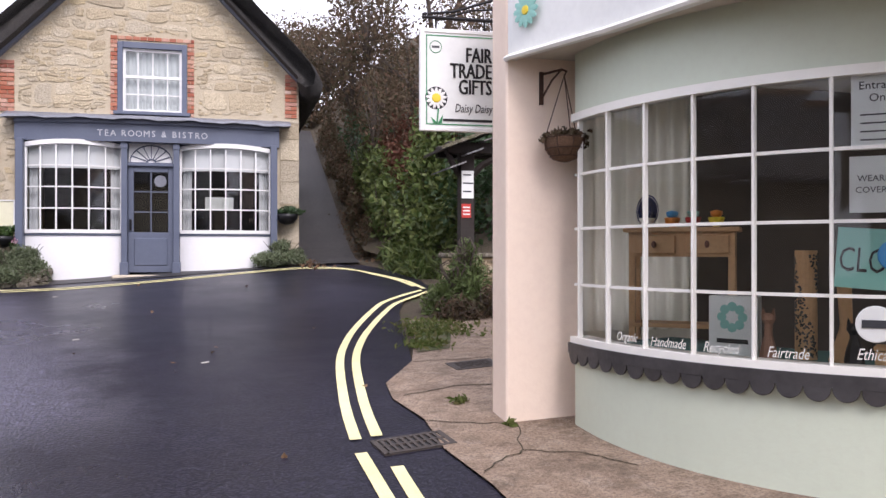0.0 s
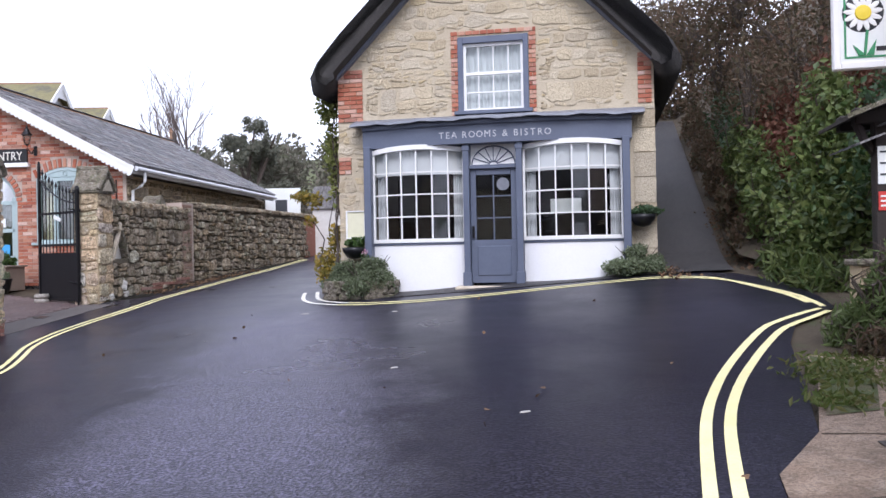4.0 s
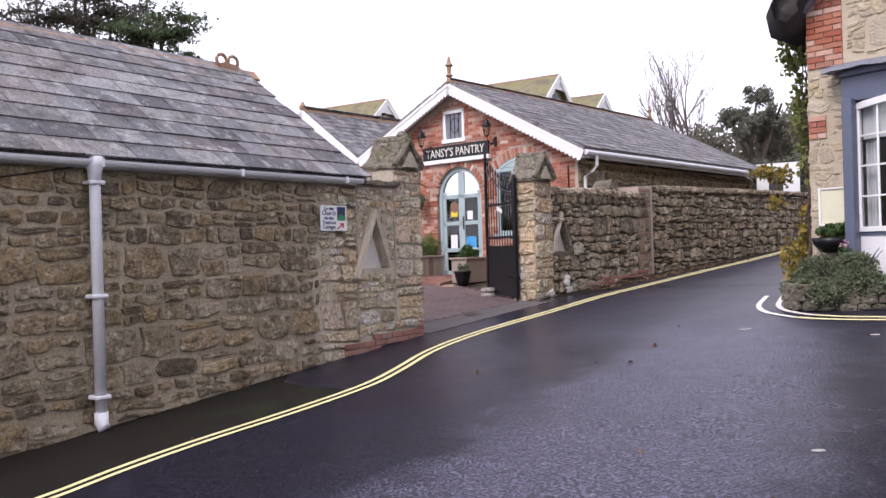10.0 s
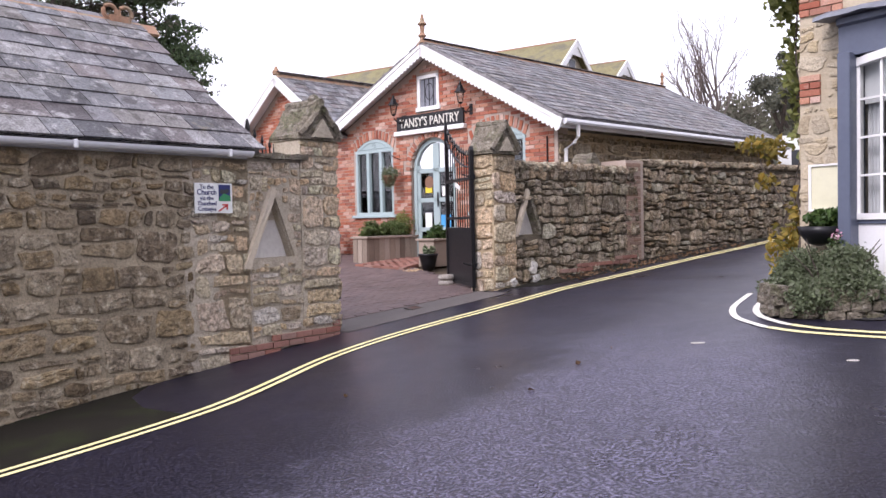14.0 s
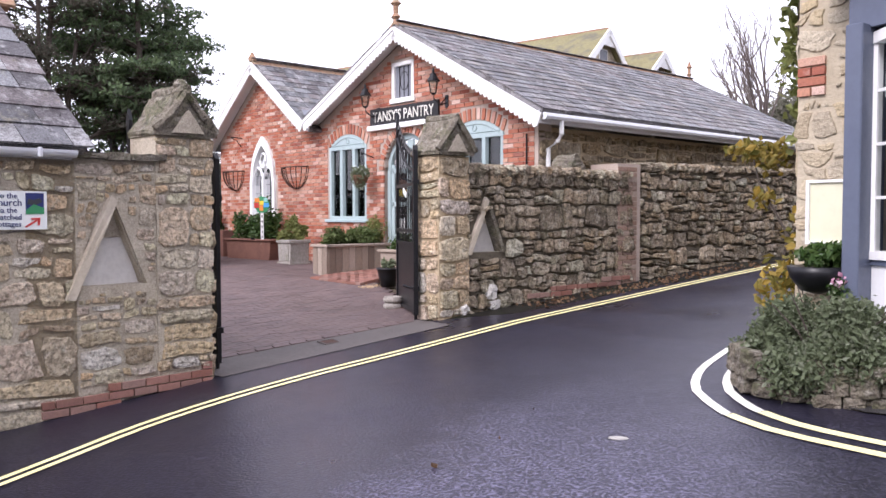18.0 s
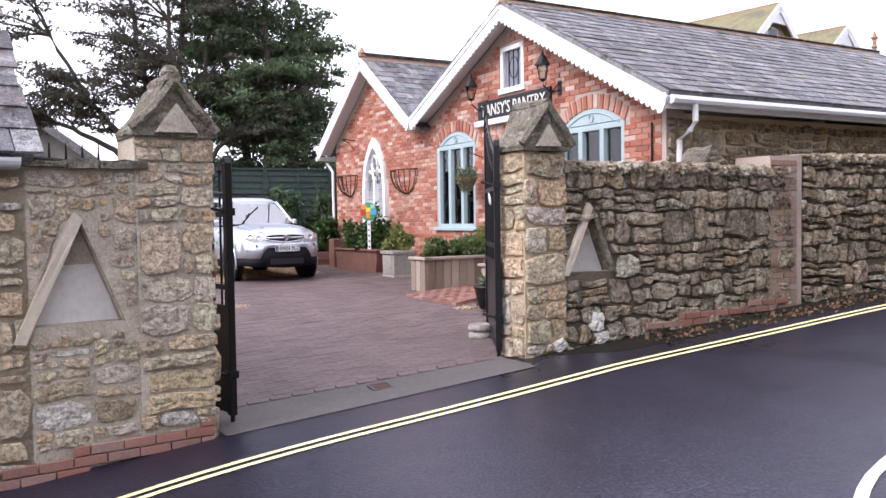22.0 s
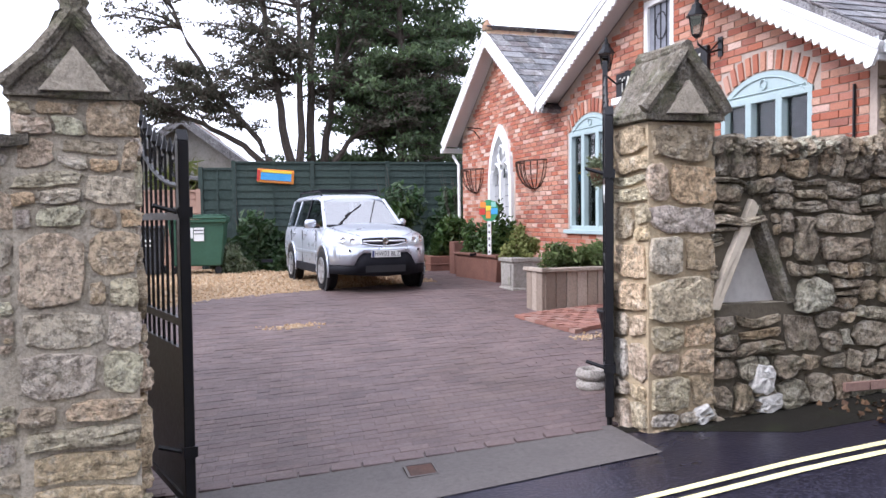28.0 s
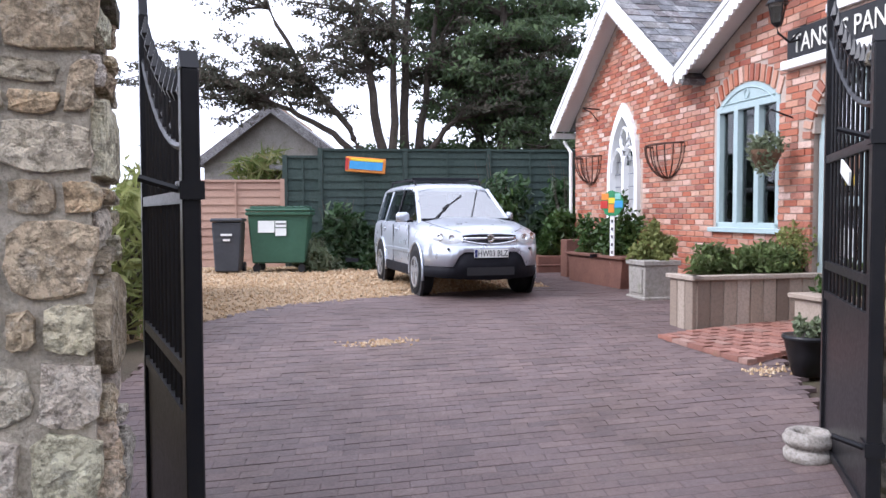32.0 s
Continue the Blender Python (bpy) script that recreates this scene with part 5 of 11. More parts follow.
    for k in ((0, 1) if a < -2 else (1, 0)):
        x0 = a + 0.04 if k == 0 else b - 0.2
        g = Geo()
        for i in range(17):
            x = x0 + 0.16 * i / 16
            y = wy(x) + 0.14 + 0.015 * math.sin(i * 1.9)
            g.v += [(x, y, 1.98), (x, y, 3.4)]
        g.f = [(2 * i, 2 * i + 2, 2 * i + 3, 2 * i + 1) for i in range(16)]
        part("side_curtain", g, "curtain", bay)
part("notice", Geo().box(-0.42, 0.08, 15.52, 15.525, 2.38, 2.60), "sign_white", front, "white menu card in the window")
# door with fanlight
door = part("door", Geo().box(-1.72, -0.96, 15.36, 15.41, 1.24, 1.95), "blue_grey_paint", tea, "blue-grey half-glazed door, shut", m=IT, bevel=0.006)
part("stile", Geo().box(-1.72, -1.63, 15.36, 15.41, 1.952, 3.12), "blue_grey_paint", door, bevel=0.006)
part("stile", Geo().box(-1.05, -0.96, 15.36, 15.41, 1.952, 3.12), "blue_grey_paint", door, bevel=0.006)
part("top_rail", Geo().box(-1.628, -1.052, 15.36, 15.41, 3.02, 3.12), "blue_grey_paint", door, bevel=0.006)
part("door_panel", Geo().box(-1.62, -1.06, 15.345, 15.37, 1.36, 1.85), "blue_grey_paint", door, bevel=0.012)
part("glazing_bar", Geo().box(-1.35, -1.33, 15.365, 15.395, 1.95, 3.02), "blue_grey_paint", door)
for z in (2.31, 2.67):
    part("glazing_bar", Geo().box(-1.63, -1.05, 15.367, 15.393, z - 0.01, z + 0.01), "blue_grey_paint", door)
for i in range(2):
    for j in range(3):
        xa, za = -1.63 + 0.29 * i, 1.95 + 0.357 * j
        part("pane", Geo().box(xa, xa + 0.29, 15.378, 15.382, za, za + 0.357), "glass", door, shadow=False)
part("door_handle", Geo().tube([(-1.68, 15.32, 2.02), (-1.68, 15.32, 2.14)], 0.012).box(-1.70, -1.66, 15.33, 15.36, 1.98, 2.18), "black_iron", door)
part("open_sign", Geo().lathe([(0.075, 0), (0.105, 0), (0.105, 0.01), (0.075, 0.01)], 18, pose(-1.18, 15.36, 2.86, 90)), "lead", door, "round white wreath sign")
part("transom", Geo().box(-1.73, -0.95, 15.30, 15.45, 3.12, 3.18), "blue_grey_paint", front, bevel=0.005)
fan = part("fanlight", Geo().box(-1.72, -0.96, 15.44, 15.47, 3.18, 3.55), "white_paint", tea, m=IT)
for i in range(9):
    t = math.pi * i / 8
    part("fan_bar", Geo().tube([(-1.34 + 0.07 * math.cos(t), 15.425, 3.19 + 0.06 * math.sin(t)), (-1.34 + 0.36 * math.cos(t), 15.425, 3.19 + 0.31 * math.sin(t))], 0.009, 4), "blue_grey_paint", fan)
for rx, rz in ((0.07, 0.06), (0.36, 0.31)):
    part("fan_hoop", Geo().tube([(-1.34 + rx * math.cos(math.pi * i / 16), 15.425, 3.19 + rz * math.sin(math.pi * i / 16)) for i in range(17)], 0.012, 4), "blue_grey_paint", fan)
part("door_step", Geo().box(-1.95, -0.78, 15.0, 15.4, 0.9, 1.2), "dressed_stone", front, "worn stone doorstep", bevel=0.02)
# furniture glimpsed inside
for tx in (-2.9, -2.2, -0.3, 0.3):
    tb = thing("dining_table", pose(tx, 16.6, 1.22), "small dark table with a white cloth behind the window", "table", "tables in the tea rooms")
    part("tabletop", Geo().box(-0.35, 0.35, -0.35, 0.35, 0.70, 0.74), "curtain", tb)
    part("table_leg", Geo().tube([(0, 0, 0), (0, 0, 0.7)], 0.035), "dark_timber", tb)
    part("table_foot", Geo().lathe([(0.22, 0), (0.2, 0.03), (0.03, 0.05)], 12), "dark_timber", tb)
notice = thing("notice_board", pose(-3.745, 15.52, 2.26), "shallow cream menu case with a pale frame on the stone", "notice board")
part("panel", Geo().box(-0.15, 0.15, 0.0, 0.05, -0.22, 0.22), "notice_cream", notice)
part("frame", Geo().box(-0.175, -0.15, -0.02, 0.06, -0.24, 0.24).box(0.15, 0.175, -0.02, 0.06, -0.24, 0.24).box(-0.15, 0.15, -0.02, 0.06, 0.22, 0.24).box(-0.15, 0.15, -0.02, 0.06, -0.24, -0.22), "white_paint", notice)
# planted tubs on the wall
def tub(x, y, z, label, seed, mat="laurel"):
    ob = thing("hanging_planter", pose(x, y, z), label, "planter", "wall planters")
    part("bowl", Geo().lathe([(0.03, -0.20), (0.12, -0.17), (0.19, -0.08), (0.21, 0.0), (0.18, 0.0), (0.02, -0.03)], 16), "black_iron", ob, smooth=True)
    part("foliage", leaves_mesh("foliage", blob_points(700, clumps(0, 0, 0.0, 0.5, 0.4, 0.22, 8, seed, 0.5), seed), 0.04, mat, seed), mat, ob)
    g = Geo().tube([(0, 0.18, -0.05), (0, 0.30, -0.05)], 0.012)
    part("bracket", g, "black_iron", ob)


tub(-3.72, 15.32, 1.87, "black planter of bushy green leaves on the cottage wall", 4)
fl = thing("flowers", pose(-3.52, 15.24, 1.72), "small clump of pink and white flowers under the wall planter", "flowers")
part("blossom", leaves_mesh("blossom", blob_points(40, [(0, 0, 0.05, 0.06, 0.05, 0.05)], 12), 0.035, "pink_petal", 12, 1.0), "pink_petal", fl)
part("foliage", leaves_mesh("foliage", blob_points(90, [(0, 0.02, 0.0, 0.08, 0.07, 0.07)], 13), 0.035, "laurel", 13), "laurel", fl)
tub(1.04, 15.36, 2.30, "black planter of trailing leaves on the cottage corner", 6, "dark_evergreen")
# low stone bed with a grey-green shrub at the corner
bed = thing("stone_planter", pose(-3.6, 15.05, ground_z(-3.6, 15.05)), "low rubble stone bed at the cottage corner", "planter")
part("core", Geo().slab([(-0.45, -0.22), (-0.2, -0.4), (0.3, -0.4), (0.62, -0.3), (0.62, 0.45), (-0.45, 0.45)], -0.1, 0.26), "mossy_stone", bed, bevel=0.04)
rr = random.Random(8)
for i in range(34):
    t = i / 34
    pts = [(-0.47, 0.4), (-0.47, -0.2), (-0.2, -0.42), (0.3, -0.42), (0.64, -0.3), (0.64, 0.3)]
    seg = t * (len(pts) - 1)
    k = int(seg)
    p = Vector(pts[k]).lerp(Vector(pts[k + 1]), seg - k)
    d = Vector(pts[k + 1]) - Vector(pts[k])
    ang = math.degrees(math.atan2(d.y, d.x))
    m = Matrix.Translation((p.x, p.y, 0.02 + 0.1 * (i % 3))) @ pose(0, 0, 0, 0, rr.uniform(-8, 8), ang) @ Matrix.Diagonal((rr.uniform(0.13, 0.2), 0.05, rr.uniform(0.09, 0.13), 1))
    part("stone", shape_mesh(rr.randrange(20), "mossy_stone"), "mossy_stone", bed, m=m)
shrub("shrub", -3.50, 15.04, 1.24, 1.08, 0.80, "dense grey-green shrub spilling over the stone bed", "grey_shrub", 22000, 0.026, 2, ground_z(-3.6, 15.05) + 0.07)
shrub("shrub", 0.95, 15.3, 1.05, 0.65, 0.55, "grey-green shrub at the cottage corner", "grey_shrub", 8000, 0.028, 3, 1.38)
# climber on the cottage side, golden and green
cl = thing("climber", pose(-4.25, 15.9, 1.05), "yellowing climber up the cottage corner", "climber")
g = Geo()
rr = random.Random(5)
for k in range(5):
    p = Vector((-0.05 + 0.05 * k, 0.1 * k, 0))
    pts = [p.copy()]
    for i in range(14):
        p = p + Vector((rr.uniform(-0.07, 0.06), rr.uniform(-0.05, 0.06), 0.28))
        pts.append(p.copy())
    g.tube(pts, 0.022, 5, 0.006)
g.tube([(-0.35, 0.55, 0.0), (-0.5, 0.6, 0.5), (-0.42, 0.65, 1.0), (-0.75, 0.7, 1.5), (-0.85, 0.75, 1.75)], 0.02, 5, 0.006)
g.tube([(-0.35, 0.55, 0.0), (-0.2, 0.5, 0.5), (-0.3, 0.55, 1.2), (-0.15, 0.6, 2.0)], 0.02, 5, 0.006)
part("stem", g, "bark", cl)
C = [(-0.12, 0.1, 3.3, 0.22, 0.3, 0.35), (-0.1, 0.3, 2.6, 0.18, 0.3, 0.45), (-0.15, 0.15, 3.9, 0.22, 0.3, 0.25), (-0.08, 0.35, 2.0, 0.12, 0.25, 0.4), (0.0, -0.1, 4.0, 0.25, 0.15, 0.2)]
part("foliage", leaves_mesh("foliage", blob_points(1100, C, 4, 0.2), 0.065, "yellow_green", 4), "yellow_green", cl, "thin yellow-green leaves")
C = [(-0.85, 0.75, 1.8, 0.3, 0.25, 0.12), (-0.6, 0.7, 1.72, 0.2, 0.2, 0.15), (-0.7, 0.7, 1.35, 0.12, 0.15, 0.12), (-0.25, 0.4, 0.5, 0.25, 0.3, 0.35), (-0.1, 0.45, 1.0, 0.15, 0.3, 0.3)]
part("foliage", leaves_mesh("foliage", blob_points(900, C, 5, 0.2), 0.06, "golden", 5), "golden", cl, "golden autumn leaves")


# ---- roadside wall, gate piers, slate-roofed outbuilding ----
WALL_M = pose(-8.74, 15.52, 0, 0, 0, 99.36)


def wall_z(s, y=-0.1):
    p = WALL_M @ Vector((s, y, 0))
    return ground_z(p.x, p.y)


# outbuilding whose back stands on the road
out = thing("outbuilding", WALL_M @ pose(-9, 0, 0.3), "long rubble stone outbuilding with a lichened slate roof", "outbuilding")
IO = (WALL_M @ pose(-9, 0, 0.3)).inverted() @ WALL_M
part("wall", Geo().box(-19, -5.1, 0, 0.45, -0.6, 2.80), "wall_mortar", out, m=IO)
part("wall", Geo().box(-5.1, -4.30, 0, 0.45, -0.6, 2.80), "gate_mortar", out, m=IO)
part("gable_wall", Geo().prism([(-0.0, -0.6), (4.4, -0.6), (4.4, 2.7), (2.25, 4.35), (0, 2.7)], -0.2, 0.2, Matrix.Translation((-4.5, 0, 0)) @ pose(0, 0, 0, 0, 0, 90)), "mortar", out, m=IO)
part("rear_wall", Geo().box(-19, -4.3, 4.0, 4.4, -0.6, 2.7), "mortar", out, m=IO)
PITCH = math.degrees(math.atan2(1.72, 2.42))
LEN = math.hypot(1.72, 2.42)
roof = part("roof", Geo().prism([(-0.17, 2.80), (2.25, 4.50), (4.65, 2.80), (4.5, 2.72), (2.25, 4.38), (-0.05, 2.74)], -4.26, -19.1, pose(0, 0, 0, 0, 0, 90) @ Matrix.Diagonal((1, -1, 1, 1)) @ Matrix.Identity(4)), "slate_rest", out, m=IO @ Matrix.Diagonal((1, 1, 1, 1)))
slating(out, IO @ Matrix.Translation((-16.3, -0.17, 2.80)) @ pose(0, 0, 0, PITCH), 12.1, LEN - 0.02, lambda x, y: True, 0.31, 0.40, 0.018, seed=11, most=230, near=9.5)
ridge_m = Geo().prism([(-0.13, -0.10), (0.0, 0.03), (0.13, -0.10), (0.11, -0.13), (0.0, -0.01), (-0.11, -0.13)], 0, 0.49).mesh("ridge_tile", "ridge_tile")
for i in range(30):
    part("ridge_tile", ridge_m, "ridge_tile", out, m=IO @ Matrix.Translation((-19 + i * 0.5, 2.25, 4.53)) @ pose(0, 0, 0, 0, 0, -90))
g = Geo()
for k in (-0.10, 0.10):
    g.tube([(-4.5 + k + 0.085 * math.cos(q * math.pi / 8), 2.25, 4.64 + 0.085 * math.sin(q * math.pi / 8)) for q in range(17)], 0.026, 6)
g.box(-4.62, -4.36, 2.2, 2.3, 4.5, 4.6)
part("ridge_finial", g, "ridge_tile", out, "pierced terracotta ridge end", m=IO)
# gutter and downpipe
gut = thing("gutter", WALL_M @ pose(-9, -0.13, 2.78), "grey plastic gutter along the slate eaves", "gutter")
g = Geo()
for i in range(2):
    rr = (0.062, 0.055)[i]
    for x in (-10.0, 4.66):
        g.v += [(x, rr * math.cos(math.pi * (1 + j / 8)), rr * math.sin(math.pi * (1 + j / 8))) for j in range(9)]
for i in range(2):
    for j in range(8):
        a = i * 18 + j
        g.f.append((a, a + 1, a + 10, a + 9) if i == 0 else (a, a + 9, a + 10, a + 1))
part("trough", g, "upvc", gut)
part("fascia_strip", Geo().box(-10, 4.66, 0.068, 0.11, -0.07, 0.05), "upvc", gut)
br = Geo().box(-0.02, 0.02, -0.072, 0.07, -0.072, 0.012).mesh("clip", "upvc", 0.01)
for i in range(9):
    part("clip", br, "upvc", gut, m=pose(-8.6 + i * 1.62, 0, 0))
pipe = thing("downpipe", WALL_M @ pose(-7.93, -0.12, wall_z(-7.93)), "pale grey plastic downpipe down the stone wall", "downpipe")
part("pipe", Geo().tube([(0, 0.0, 0.10), (0, 0.0, 2.42), (0, 0.01, 2.5)], 0.052, 14), "upvc", pipe, smooth=True)
part("shoe", Geo().tube([(0, 0, 0.18), (0, 0, 0.08), (0, -0.05, 0.03)], 0.062, 14), "upvc", pipe, smooth=True)
part("outlet", Geo().lathe([(0.056, 2.30), (0.062, 2.40), (0.085, 2.45), (0.09, 2.54), (0.05, 2.54)], 12), "upvc", pipe, smooth=True)
cl_mesh = Geo().box(-0.075, 0.075, -0.06, 0.1, -0.02, 0.02).mesh("clip", "upvc", 0.01)
for z in (0.32, 1.25, 2.3):
    part("clip", cl_mesh, "upvc", pipe, m=pose(0, 0, z))
part("cable", Geo().tube([(-1.9, 0.1, 2.05), (-0.9, 0.08, 2.3), (-0.1, 0.09, 2.45)], 0.008, 5), "ink", pipe)

# roadside wall between outbuilding and gate, with its pier
wl_ = thing("stone_wall", WALL_M @ pose(-3.6, 0, 0.62), "rubble stone wall with a gabled gate pier", "wall")
IW = (WALL_M @ pose(-3.6, 0, 0.62)).inverted() @ WALL_M


def niche_wall(parent, im, s0, s1, z0, z1, s, n0, h, lw, lean, deep, bed="mortar"):
    """A wall core with a triangular recess sunk into its face."""
    g = Geo().box(s0, s1, deep, 0.45, z0, z1)
    a, b, c = (s - lw, n0), (s + lw, n0), (s + lean, n0 + h)
    g.box(s0, s1, 0.0, deep - 0.002, z0, n0)
    g.prism([(s0, n0), a, c, (c[0], z1), (s0, z1)], 0.0, deep - 0.002)
    g.prism([b, (s1, n0), (s1, z1), (c[0], z1), c], 0.0, deep - 0.002)
    return part("core", g, bed, parent, m=im)


niche_wall(wl_, IW, -4.30, -3.58, -0.3, 2.74, -4.0, 1.63, 0.76, 0.33, 0.03, 0.17, "gate_mortar")
part("pier_core", Geo().box(-3.58, -3.03, -0.02, 0.48, -0.3, 2.98), "gate_mortar", wl_, m=IW)
cap = [(-0.30, 0.0), (0.30, 0.0), (0.30, 0.05), (0.17, 0.19), (0.07, 0.40), (0.0, 0.43), (-0.07, 0.40), (-0.17, 0.19), (-0.30, 0.05)]
CAPM = IW @ Matrix.Translation((-3.29, 0, 2.97))
part("pier_cap", rough(Geo().prism(cap, -0.07, 0.52), "mossy_stone", 0.022, 4, 1), "mossy_stone", wl_, "gabled mossy capstone", m=CAPM)
part("cap_gablet", rough(Geo().prism([(-0.16, 0.03), (0.16, 0.03), (0, 0.24)], -0.105, 0.0), "gate_mortar", 0.010, 3, 4), "gate_mortar", wl_, m=CAPM)
part("cap_roll", rough(Geo().tube([(0, -0.10, 0.44), (0, 0.53, 0.44)], 0.05, 7).tube([(-0.31, -0.07, 0.04), (-0.16, -0.075, 0.2), (0, -0.07, 0.41)], 0.038, 6).tube([(0.31, -0.07, 0.04), (0.16, -0.075, 0.2), (0, -0.07, 0.41)], 0.038, 6), "mossy_stone", 0.016, 2, 5), "mossy_stone", wl_, m=CAPM)
part("cap_finial", Geo().lathe([(0.07, 0.36), (0.085, 0.42), (0.06, 0.46), (0.075, 0.49), (0.05, 0.53), (0.02, 0.545)], 8, pose(0, 0.05, 0)), "mossy_stone", wl_, m=CAPM)
g = Geo()
rr = random.Random(12)
x = -4.34
while x < -3.6:
    w = rr.uniform(0.2, 0.42)
    g.box(x, x + w - 0.015, -0.06 - rr.uniform(0, 0.03), 0.5, 2.73 + rr.uniform(-0.01, 0.01), 2.775 + rr.uniform(0, 0.02))
    x += w
part("coping", rough(g, "mossy_stone", 0.014, 3, 3), "mossy_stone", wl_, "mossy flat coping stones", m=IW)


def niche(parent, im, s, z0, h, lw, lean, name, deep, fold):
    """A triangular recess: plastered back, mortared sides, a leaning slab or a rough stone for a jamb, a rough sill."""
    back = deep - 0.03
    ob = part(name, Geo().prism([(s - lw, z0), (s + lw * 0.95, z0), (s + lean + lw * 0.42, z0 + h * 0.56), (s + lean - lw * 0.42, z0 + h * 0.56)], back, deep - 0.01), "plaster", parent, "triangular plastered niche", m=im)
    part("niche_head", rough(Geo().prism([(s + lean - lw * 0.46, z0 + h * 0.55), (s + lean + lw * 0.46, z0 + h * 0.55), (s + lean, z0 + h)], back - 0.01, deep - 0.012), "gate_mortar", 0.006, 2, 3), "gate_mortar", ob)
    drop = 0.10 if fold > 0.5 else 0.02
    slab = rough(Geo().prism([(s - lw - 0.075, z0 - drop), (s - lw + 0.0, z0 - drop - 0.01), (s + lean + 0.02, z0 + h - 0.02), (s + lean - 0.035, z0 + h + 0.03)], -0.055, 0.05), "dressed_stone", 0.008, 3, 6)
    part("jamb", slab, "dressed_stone" if fold > 0.5 else "mossy_stone", ob, "pale slab leaning against the recess" if fold > 0.5 else "")
    out_, wide, mat = (0.035, 0.03, "gate_mortar") if fold > 0.5 else (-0.03, 0.05, "mossy_stone")
    side = rough(Geo().prism([(s + lw - 0.015, z0), (s + lw + wide, z0), (s + lean + wide, z0 + h), (s + lean, z0 + h)], out_, deep - 0.02), mat, 0.010, 3, 8)
    part("mortared_side", side, mat, ob)
    part("niche_sill", rough(Geo().box(s - lw, s + lw + 0.02, 0.004, deep - 0.02, z0 - 0.04, z0), "gate_mortar", 0.008, 3, 9), "gate_mortar", ob)
    return lambda px, pz: z0 - 0.05 < pz < z0 + h + 0.02 and abs(px - (s + lean * (pz - z0) / h)) < lw * (1 - (pz - z0) / h) + 0.05


NICHE_L = niche(wl_, IW, -4.0, 1.63, 0.76, 0.33, 0.03, "niche", 0.17, 0.95)
# direction board
sg = thing("direction_sign", WALL_M @ pose(-4.775, -0.06, 2.285), "white board pointing the way to the church", "sign")
part("board", Geo().box(-0.225, 0.225, 0, 0.012, -0.155, 0.155), "sign_white", sg)
for k, (txt, z) in enumerate((("To the", 0.095), ("Church", 0.035), ("via the", -0.02), ("Thatched", -0.075), ("Cottages", -0.13))):
    lettering(txt, 0.064 if k != 1 else 0.082, "navy", sg, pose(-0.085, -0.004, z), align="CENTER", xs=0.95, depth=0.002)
part("picture", Geo().box(0.06, 0.2, -0.004, 0, -0.03, 0.14), "navy", sg)
part("picture_cloud", Geo().prism([(0.07, 0.05), (0.13, 0.04), (0.19, 0.07), (0.17, 0.10), (0.12, 0.085), (0.08, 0.095)], -0.006, -0.003), "bin_grey", sg)
part("picture_land", Geo().prism([(0.06, -0.03), (0.2, -0.03), (0.2, 0.02), (0.12, 0.05), (0.06, 0.0)], -0.007, -0.003), "sign_green", sg)
part("arrow", Geo().prism([(0.05, -0.13), (0.06, -0.14), (0.15, -0.085), (0.14, -0.075)], -0.006, 0).prism([(0.10, -0.062), (0.17, -0.06), (0.165, -0.12), (0.15, -0.118), (0.15, -0.078), (0.10, -0.076)], -0.006, 0), "signal_red", sg)
# spiked iron rail on the wall head
rail = thing("iron_spikes", WALL_M @ pose(-4.05, 0.2, 2.79), "black iron spiked rail on the wall head", "railing")
part("rail", Geo().tube([(-0.3, 0, 0.03), (0.3, 0, -0.02)], 0.014, 5), "black_iron", rail)
for i in range(6):
    part("spike", Geo().tube([(-0.28 + i * 0.11, 0, -0.02), (-0.28 + i * 0.11, 0, 0.13 if i else 0.32)], 0.012 if i else 0.022, 5, 0.004), "black_iron", rail)

# wall beyond the gate, with the second pier, bending a little towards the road
WB_M = WALL_M @ pose(0, 0, 0, 0, 0, -5.8)
wr_ = thing("stone_wall", WB_M @ pose(0.3, 0, 0.92), "long rubble stone wall with a gabled gate pier", "wall")
IB = (WB_M @ pose(0.3, 0, 0.92)).inverted() @ WB_M
niche_wall(wr_, IB, 0.55, 4.0, 0.3, 2.80, 0.91, 1.76, 0.68, 0.29, 0.0, 0.15, "dark_joint")
part("pier_core", Geo().box(0.10, 0.60, -0.02, 0.44, 0.3, 2.98), "mortar", wr_, m=IB)
CAPR = IB @ Matrix.Translation((0.35, 0, 2.99))
part("pier_cap", rough(Geo().prism([(x * 0.98, z * 1.08) for x, z in cap], -0.07, 0.48), "mossy_stone", 0.022, 4, 2), "mossy_stone", wr_, "gabled mossy capstone", m=CAPR)
part("cap_gablet", rough(Geo().prism([(-0.15, 0.04), (0.15, 0.04), (0, 0.25)], -0.105, 0.0), "gate_mortar", 0.010, 3, 4), "gate_mortar", wr_, m=CAPR)
part("cap_roll", rough(Geo().tube([(0, -0.10, 0.47), (0, 0.5, 0.47)], 0.05, 7).tube([(-0.31, -0.08, 0.05), (0, -0.08, 0.46)], 0.04, 6).tube([(0.31, -0.08, 0.05), (0, -0.08, 0.46)], 0.04, 6), "mossy_stone", 0.016, 2, 5), "mossy_stone", wr_, m=CAPR)
NICHE_R = niche(wr_, IB, 0.91, 1.76, 0.68, 0.29, 0.0, "niche", 0.15, 0.35)
